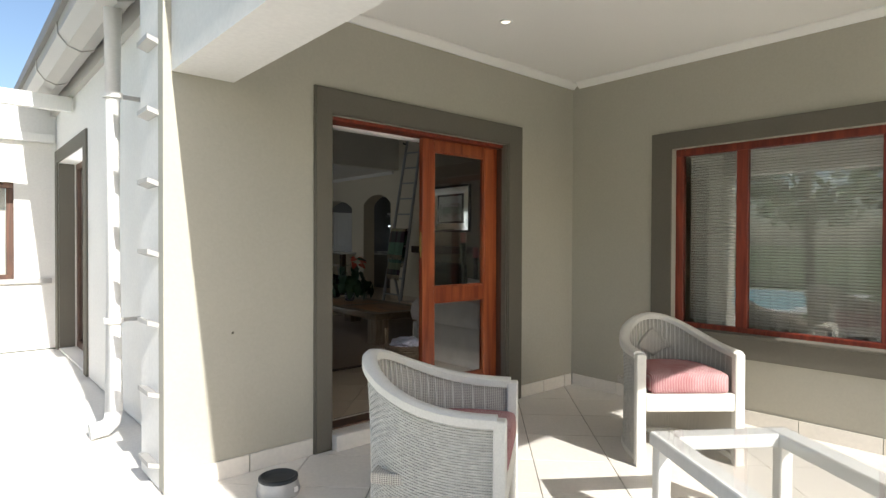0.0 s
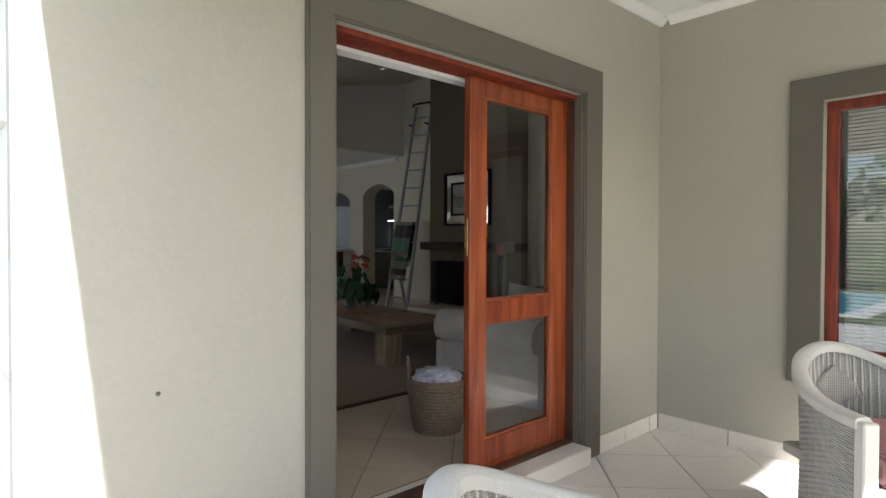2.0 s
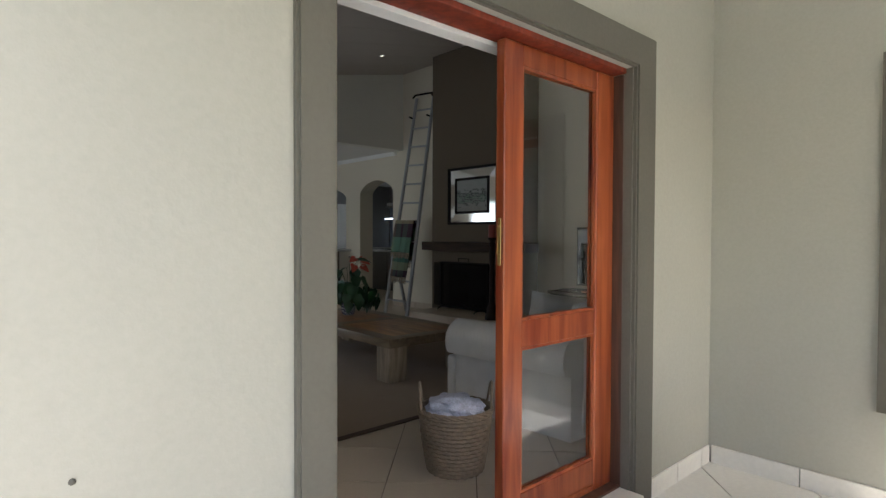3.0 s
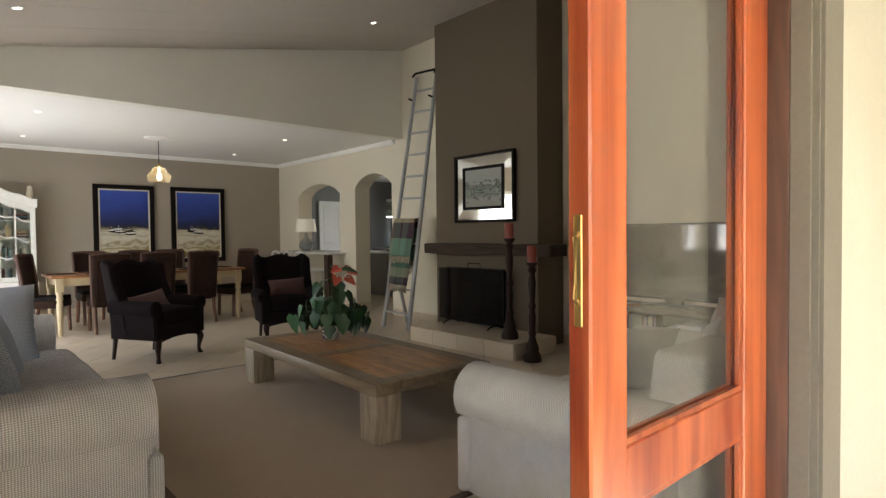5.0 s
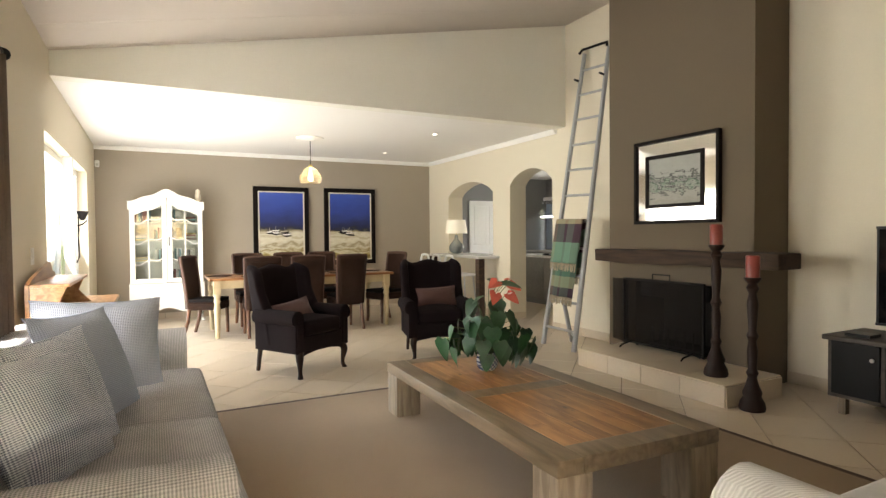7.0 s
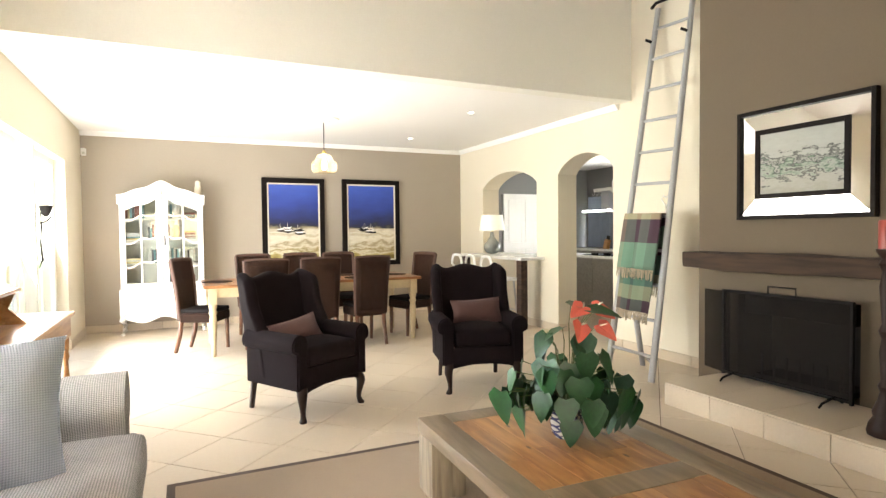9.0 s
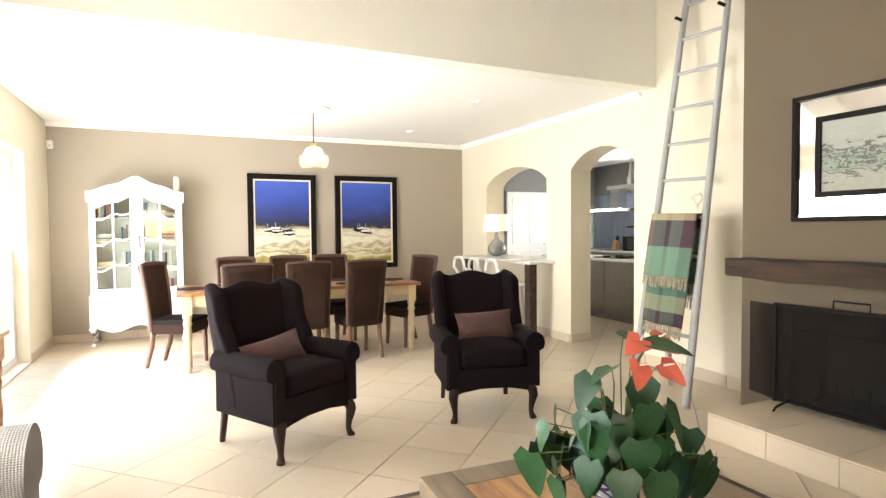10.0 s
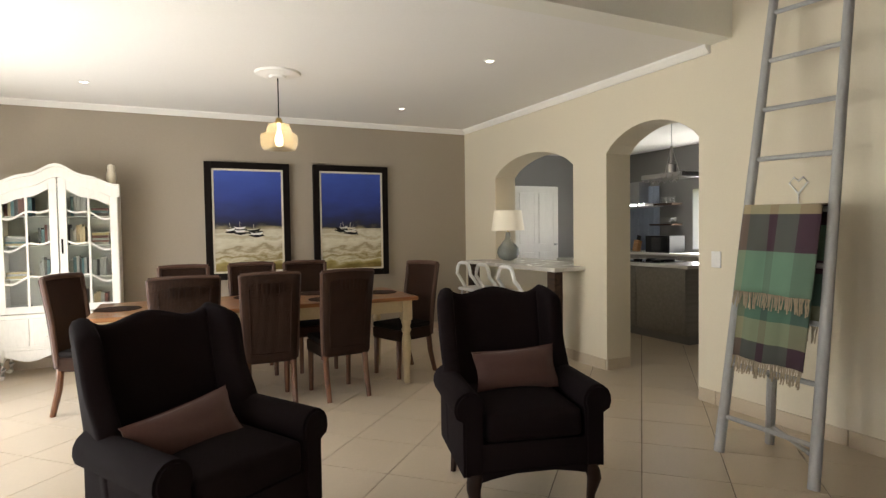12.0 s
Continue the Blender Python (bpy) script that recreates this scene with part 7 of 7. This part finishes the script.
    part("scalloped_apron", prism(bmesh.new(), [(x, 0.2595) for x in sk] + [(x, 0.19 + 0.035 * math.cos(x / w * 4 * math.pi) - 0.02 * abs(x / w)) for x in sk[::-1]], -d / 2 - 0.02, -d / 2), M["cabinet"], c)
    for s in (-1, 1):
        for y in (-d / 2 + 0.02, d / 2 - 0.05):
            bm = bmesh.new()
            tube(bm, [(s * 0.46, y, 0.27), (s * 0.485, y - 0.02, 0.19), (s * 0.47, y - 0.01, 0.09), (s * 0.475, y - 0.015, 0.03), (s * 0.495, y - 0.035, 0.0)], 0.04, 8, [1.1, 1, 0.6, 0.5, 0.7])
            part("foot", bm, M["cabinet"], c, "scrolled cabriole foot", True)


display_cabinet()
rng = random.Random(9)
for z in (0.602, 0.931, 1.241, 1.521):
    for x0, x1 in ((3.18, 3.40), (3.44, 3.58), (3.68, 3.85), (3.88, 4.02)):
        if rng.random() < 0.12:
            continue
        if rng.random() < 0.4:
            zz = z
            for k in range(rng.randint(3, 5)):
                hgt = rng.uniform(0.018, 0.032)
                book(x0, 14.29, FZ + zz, min(0.17, x1 - x0), 0.16, hgt - 0.001, rng.choice(pal), "book lying in a stack in the display cabinet", "book", "cabinet books")
                zz += hgt
        else:
            x = x0
            while x < x1 - 0.03:
                tx = rng.uniform(0.018, 0.034)
                book(x, 14.30, FZ + z, tx - 0.001, 0.15, rng.uniform(0.15, 0.20), rng.choice(pal[:6]), "book standing in the display cabinet", "book", "cabinet books")
                x += tx
owl = lathe(bmesh.new(), [(0.035, 0), (0.045, 0.03), (0.043, 0.09), (0.034, 0.12), (0.038, 0.15), (0.030, 0.175), (0.0, 0.185)], 18)
ob = link_mesh("ornament", owl, M["slip"], True)
ob.matrix_basis = pose(4.06, 14.33, FZ + 1.853)
tagged(ob, "small pale carved ornament standing on the cabinet", "ornament")
det = thing("alarm_sensor", pose(2.70, 14.60, 2.45), "small white alarm sensor high in the corner", "sensor")
part("case", boxed(-0.03, -0.03, 0, 0.03, 0.029, 0.10, 0.01), M["white_plastic"], det)
part("lens", boxed(-0.015, -0.034, 0.02, 0.015, -0.0305, 0.05), M["cab_back"], det)


def pendant():
    p = thing("pendant_lamp", pose(5.43, 12.70, 0), "amber glass pendant lamp on a cord under a plaster rose", "lamp")
    part("ceiling_rose", lathe(bmesh.new(), [(0.0, CZ - 0.045), (0.06, CZ - 0.045), (0.075, CZ - 0.03), (0.12, CZ - 0.03), (0.135, CZ - 0.02), (0.18, CZ - 0.018), (0.19, CZ - 0.004), (0.19, CZ - 0.001)], 32), M["white"], p, "moulded white plaster rose", True)
    bm = bmesh.new()
    tube(bm, [(0, 0, CZ - 0.046), (0, 0, 2.395)], 0.005, 6)
    part("cord", bm, M["iron"], p)
    part("cap", lathe(bmesh.new(), [(0.0, 2.40), (0.02, 2.40), (0.03, 2.375), (0.03, 2.36), (0.0, 2.36)], 16), M["brass"], p, "", True)
    sh = part("shade", lathe(bmesh.new(), [(0.035, 2.365), (0.085, 2.345), (0.10, 2.315), (0.105, 2.28), (0.15, 2.262), (0.155, 2.235), (0.152, 2.17), (0.13, 2.135), (0.125, 2.135), (0.147, 2.172), (0.15, 2.235), (0.145, 2.258), (0.10, 2.275), (0.095, 2.315), (0.08, 2.34), (0.033, 2.36)], 32), M["amber"], p, "amber ribbed glass shade", True)
    sh.visible_shadow = False
    part("bulb", lathe(bmesh.new(), [(0.0, 2.165), (0.025, 2.175), (0.035, 2.21), (0.028, 2.25), (0.014, 2.285), (0.014, 2.355)], 16), M["bulb"], p, "glowing warm bulb", True)


pendant()
for x, y, z, tilt in ((6.91, 11.70, CZ, 0), (6.92, 13.63, CZ, 0), (3.93, 13.63, CZ, 0), (3.88, 11.67, CZ, 0), (6.83, 9.26, slope(6.83), -11.1), (3.50, 9.35, slope(3.50), -11.1), (3.90, 3.64, 2.745, 0)):
    d = thing("downlight", pose(x, y, z, 0, tilt, 0), "small recessed white ceiling downlight", "downlight", "ceiling downlights")
    part("ring", lathe(bmesh.new(), [(0.045, -0.001), (0.045, -0.006), (0.034, -0.008), (0.030, -0.002)], 20), M["white_plastic"], d, "", True)
    part("lamp_face", lathe(bmesh.new(), [(0.0, -0.0035), (0.0295, -0.0035), (0.0295, -0.0025), (0.0, -0.0025)], 16), M["downlight"], d)

# breakfast counter in the first arch, with lamp and stools
ctr = tagged(new("breakfast_counter"), "pale stone breakfast counter through the arch on a timber post", "counter", kind="structure")
part("counter_top", boxed(7.86, 12.14, 1.015, 8.72, 13.95, 1.055, 0.005), M["marble"], ctr)
part("post", boxed(7.88, 12.17, FZ, 7.98, 12.29, 1.014, 0.004), M["mantel"], ctr, "dark timber post")
part("post", boxed(7.88, 13.80, FZ, 7.98, 13.92, 1.014, 0.004), M["mantel"], ctr, "dark timber post")
lamp = thing("table_lamp", pose(8.25, 13.58, 1.055), "grey glazed gourd table lamp with a cream drum shade", "lamp")
part("body", lathe(bmesh.new(), [(0.06, 0), (0.11, 0.03), (0.135, 0.09), (0.125, 0.15), (0.075, 0.21), (0.035, 0.26), (0.025, 0.33), (0.03, 0.34)], 26), M["lamp_glass"], lamp, "grey glazed gourd body", True)
part("neck", lathe(bmesh.new(), [(0.008, 0.341), (0.008, 0.41)], 8), M["brass"], lamp)
part("shade", lathe(bmesh.new(), [(0.20, 0.36), (0.165, 0.60), (0.161, 0.60), (0.196, 0.36)], 30), M["shade"], lamp, "cream drum shade", True)
part("bulb", lathe(bmesh.new(), [(0.012, 0.40), (0.03, 0.46), (0.0, 0.50)], 10), M["bulb"], lamp)


def stool(m):
    """A moulded stool whose rim runs up from the seat into an open curved back; it faces -y."""
    s = thing("bar_stool", m, "white moulded bar stool with an open curved back", "stool", "counter stools")
    pts = []
    for i in range(31):
        a = math.pi * i / 30
        c, q = math.cos(a), math.sin(a)
        pts.append((-0.175 * (abs(c) ** 0.5) * (1 if c > 0 else -1), -0.17 + 0.37 * min(1.0, q * 1.5) ** 0.8, 0.665 + 0.30 * max(0.0, (q - 0.45) / 0.55) ** 0.6))
    bm = bmesh.new()
    tube(bm, pts, 0.019, 8)
    part("back_loop", bm, M["white_plastic"], s, "", True)
    part("seat", soft_box(0.36, 0.37, 0.035, 0.015), M["white_plastic"], s, "", True, at=pose(0, -0.01, 0.645))
    for x in (-1, 1):
        for y in (-1, 1):
            bm = bmesh.new()
            tube(bm, [(x * 0.14, y * 0.14, 0.65), (x * 0.19, y * 0.19, 0.0)], 0.013, 6)
            part("leg", bm, M["steel"], s)
    part("footrest", boxed(-0.17, -0.179, 0.24, 0.17, -0.165, 0.256, 0.003), M["steel"], s)
    return s


st = stool(pose(7.72, 12.47, FZ, 0, 0, 90))
copy_thing(st, pose(7.72, 12.92, FZ, 0, 0, 88))
copy_thing(st, pose(7.72, 13.36, FZ, 0, 0, 92))

# kitchen
for y0, y1 in ((12.25, 13.0), (13.0, 13.75), (13.75, 14.5)):
    u = thing("kitchen_unit", pose(9.75, (y0 + y1) / 2, FZ), "grey timber kitchen base unit under the worktop", "cabinet", "kitchen base units")
    hw = (y1 - y0) / 2 - 0.002
    part("body", boxed(0, -hw, 0.10, 0.58, hw, 0.86), M["kitchen_unit"], u)
    part("door", boxed(-0.02, -hw + 0.003, 0.12, -0.001, hw - 0.003, 0.85, 0.003), M["kitchen_unit"], u)
    part("plinth", boxed(0.04, -hw, 0, 0.54, hw, 0.099), M["grey_wall"], u)
tagged(link_mesh("worktop", boxed(9.70, 12.20, 0.962, 10.36, 14.55, 1.0, 0.004), M["marble"]), "pale stone kitchen worktop", "worktop")
hob = thing("hob", pose(10.03, 13.0, 1.0), "black glass hob on the worktop", "hob")
part("glass_plate", boxed(-0.24, -0.30, 0, 0.24, 0.30, 0.012, 0.003), M["screen"], hob)
for x in (-0.12, 0.12):
    for y in (-0.15, 0.15):
        part("burner", lathe(bmesh.new(), [(0.05, 0.0125), (0.06, 0.03), (0.0, 0.032)], 14, x, y), M["iron"], hob)
for y0, y1 in ((14.2, 15.0), (15.0, 15.8), (13.4, 14.2), (12.6, 13.4), (15.8, 16.38)):
    u = thing("kitchen_unit", pose(11.80, (y0 + y1) / 2, FZ), "grey timber kitchen unit along the far wall", "cabinet", "kitchen base units")
    hw = (y1 - y0) / 2 - 0.002
    part("body", boxed(0, -hw, 0.0, 0.59, hw, 0.86), M["kitchen_unit"], u)
    part("door", boxed(-0.02, -hw + 0.003, 0.1, -0.001, hw - 0.003, 0.85, 0.003), M["kitchen_unit"], u)
tagged(link_mesh("worktop", boxed(11.76, 12.55, 0.962, 12.398, 16.38, 1.0, 0.004), M["marble"]), "pale stone worktop along the kitchen wall", "worktop")
hood = thing("cooker_hood", pose(12.05, 15.45, 1.78), "steel cooker hood with a bright light strip", "cooker hood")
part("canopy", boxed(-0.25, -0.40, 0, 0.34, 0.40, 0.06, 0.004), M["steel"], hood)
part("light_strip", boxed(-0.255, -0.36, 0.008, -0.2505, 0.36, 0.04), M["strip"], hood, "cool light strip")
part("flue", boxed(0.05, -0.12, 0.061, 0.33, 0.12, 0.45), M["steel"], hood)
for z in (1.45, 1.80):
    sh = thing("wall_shelf", pose(12.27, 14.9, z), "dark floating kitchen shelf with glasses", "shelf", "kitchen shelves")
    part("board", boxed(-0.12, -0.25, 0, 0.128, 0.25, 0.03, 0.003), M["mantel"], sh)
    for k in range(5):
        gl = lathe(bmesh.new(), [(0.025, 0), (0.033, 0.11), (0.031, 0.11), (0.022, 0.006), (0.0, 0.006)], 12)
        o = link_mesh("drinking_glass", gl, M["glass"], True)
        o.matrix_basis = pose(12.27, 14.70 + k * 0.09, z + 0.031)
        tagged(o, "clear drinking glass on the kitchen shelf", "glass", "kitchen glasses")
mw = thing("microwave", pose(12.1, 14.75, 1.0), "dark microwave with a glass door on the worktop", "microwave")
part("case", boxed(-0.18, -0.26, 0, 0.18, 0.26, 0.28, 0.006), M["black_plastic"], mw)
part("door", boxed(-0.188, -0.24, 0.02, -0.181, 0.12, 0.26, 0.003), M["screen"], mw, "dark glass door")
part("panel", boxed(-0.187, 0.13, 0.02, -0.181, 0.24, 0.26, 0.002), M["black_plastic"], mw)
kb = thing("knife_block", pose(11.95, 15.25, 1.0, 0, 14, 0), "pale wooden knife block with dark knife handles", "knife block")
part("block", boxed(-0.05, -0.05, 0, 0.05, 0.05, 0.2, 0.004), M["pine"], kb)
for k in range(4):
    part("handle", boxed(-0.035 + k * 0.022, -0.01, 0.2, -0.022 + k * 0.022, 0.012, 0.29, 0.003), M["black_plastic"], kb)
for k, (y, r) in enumerate(((15.28, 0.055), (15.30, 0.05))):
    can = lathe(bmesh.new(), [(r, 0), (r, 0.14), (r * 0.9, 0.15), (0.0, 0.155)], 16)
    o = link_mesh("canister", can, M["steel"], True)
    o.matrix_basis = pose(12.25, y - 0.04 - 0.07 * k, 1.0)
    tagged(o, "steel storage canister on the worktop", "canister", "canisters")
curtain("curtain", 12.34, 15.10, 16.28, 1.02, 2.15, M["curtain_blue"], "blue-grey curtain at the kitchen window", 0.03, 10)
w = tagged(new("window_3"), "kitchen window behind a curtain", "window", kind="structure")
part("pane", boxed(12.48, 15.2, 1.05, 12.49, 16.3, 2.1), M["glass"], w)
for q in ((12.46, 15.2, 1.05, 12.52, 16.3, 1.1), (12.46, 15.2, 2.05, 12.52, 16.3, 2.1), (12.46, 15.72, 1.1, 12.52, 15.78, 2.05)):
    part("frame", boxed(*q), M["brown_frame"], w)
dr = tagged(new("door_4"), "white panelled kitchen door, shut", "door", kind="structure")
part("leaf", boxed(10.12, 16.35, FZ, 11.10, 16.398, 2.2, 0.004), M["white_wood"], dr)
for q in ((10.24, 1.15, 10.56, 2.08), (10.66, 1.15, 10.98, 2.08), (10.24, 0.3, 10.56, 1.0), (10.66, 0.3, 10.98, 1.0)):
    part("panel", boxed(q[0], 16.34, q[1], q[2], 16.3495, q[3], 0.008), M["white_wood"], dr)
part("door_handle", boxed(11.0, 16.30, 1.12, 11.05, 16.349, 1.15, 0.004), M["steel"], dr)
rack = thing("pot_rack", pose(9.62, 12.35, 1.97), "steel hanging pot rack with hooks on chains", "rack")
for s in (-1, 1):
    part("rail", boxed(-0.16, s * 0.28 - 0.008, 0, 0.16, s * 0.28 + 0.008, 0.05), M["steel"], rack)
    part("side_rail", boxed(s * 0.16 - 0.008, -0.272, 0, s * 0.16 + 0.008, 0.272, 0.05), M["steel"], rack)
    bm = bmesh.new()
    tube(bm, [(s * 0.16, s * 0.25, 0.05), (0, 0, 0.36), (0, 0, CZ - 1.97 - 0.001)], 0.005, 6)
    part("chain", bm, M["steel"], rack)
part("hub", lathe(bmesh.new(), [(0.0, 0.06), (0.05, 0.06), (0.05, 0.16), (0.02, 0.17), (0.012, 0.36), (0.0, 0.36)], 14), M["steel"], rack, "", True)
part("cross_bar", boxed(-0.152, -0.012, 0.03, 0.152, 0.012, 0.059), M["steel"], rack)
for k in range(7):
    bm = bmesh.new()
    y = -0.25 + k * 0.083
    tube(bm, [(-0.17, y, 0.03), (-0.175, y, -0.04), (-0.20, y, -0.06), (-0.215, y, -0.03)], 0.004, 5)
    part("hook", bm, M["steel"], rack)


# ---- floor tiles ----
def tiled_floor(floor, size, angle, ox, oy, x0, y0, x1, y1, z, material, near, skip=None):
    """Square tiles laid at an angle and cut at the walls; those of the stretch `near` are pieces, the rest are joined."""
    gap = 0.006
    ca, sa = math.cos(radians(angle)), math.sin(radians(angle))
    bm = boxed(-size / 2 + gap / 2, -size / 2 + gap / 2, -0.012, size / 2 - gap / 2, size / 2 - gap / 2, 0)
    whole = bpy.data.meshes.new("tile")
    bm.to_mesh(whole)
    bm.free()
    whole.materials.append(material)
    rest = bmesh.new()
    count = 0
    n = int(30 / size)
    for i in range(-n, n):
        for j in range(-n, n):
            u, v = (i + 0.5) * size, (j + 0.5) * size
            cx, cy = ox + u * ca - v * sa, oy + u * sa + v * ca
            r = size * 0.72
            if cx < x0 - r or cx > x1 + r or cy < y0 - r or cy > y1 + r or (skip and skip(cx, cy)):
                continue
            inside = x0 + r < cx < x1 - r and y0 + r < cy < y1 - r
            m = Matrix.Translation((cx, cy, z)) @ Matrix.Rotation(radians(angle), 4, "Z")
            pick = near[0] < cx < near[2] and near[1] < cy < near[3] and count < 300
            if inside and pick:
                o = new("tile", whole)
                o.parent = floor
                o.matrix_basis = m
                count += 1
                continue
            b = boxed(-size / 2 + gap / 2, -size / 2 + gap / 2, -0.012, size / 2 - gap / 2, size / 2 - gap / 2, 0)
            b.transform(m)
            for co, no in (((x0, 0, 0), (-1, 0, 0)), ((x1, 0, 0), (1, 0, 0)), ((0, y0, 0), (0, -1, 0)), ((0, y1, 0), (0, 1, 0))):
                if b.faces:
                    bmesh.ops.bisect_plane(b, geom=b.verts[:] + b.edges[:] + b.faces[:], plane_co=co, plane_no=no, clear_outer=True)
            if not b.faces:
                b.free()
                continue
            if pick:
                me = bpy.data.meshes.new("tile")
                b.to_mesh(me)
                me.materials.append(material)
                o = new("tile", me)
                o.parent = floor
                count += 1
            else:
                me = bpy.data.meshes.new("tmp")
                b.to_mesh(me)
                rest.from_mesh(me)
                bpy.data.meshes.remove(me)
            b.free()
    if rest.faces:
        tagged(part("floor_tiles", rest, material, floor), kind="stuff")
    else:
        rest.free()


tiled_floor(bpy.data.objects["floor"], TILE, TILE_ANGLE, TILE_X, TILE_Y, XW, YS, XE, YN, FZ, M["tile"], (XW, 8.6, XE, YN))
tiled_floor(bpy.data.objects["floor"], TILE, TILE_ANGLE, TILE_X, TILE_Y, XE, 9.3, 12.4, 16.4, FZ, M["tile"], (0, 0, 0, 0))
tiled_floor(bpy.data.objects["verandah_floor"], 0.45, TILE_ANGLE, 4.4, 3.28, 1.2, 0.0, 5.45, 4.222, 0.0, M["tile_out"], (1.2, 0.0, 5.5, 4.3))
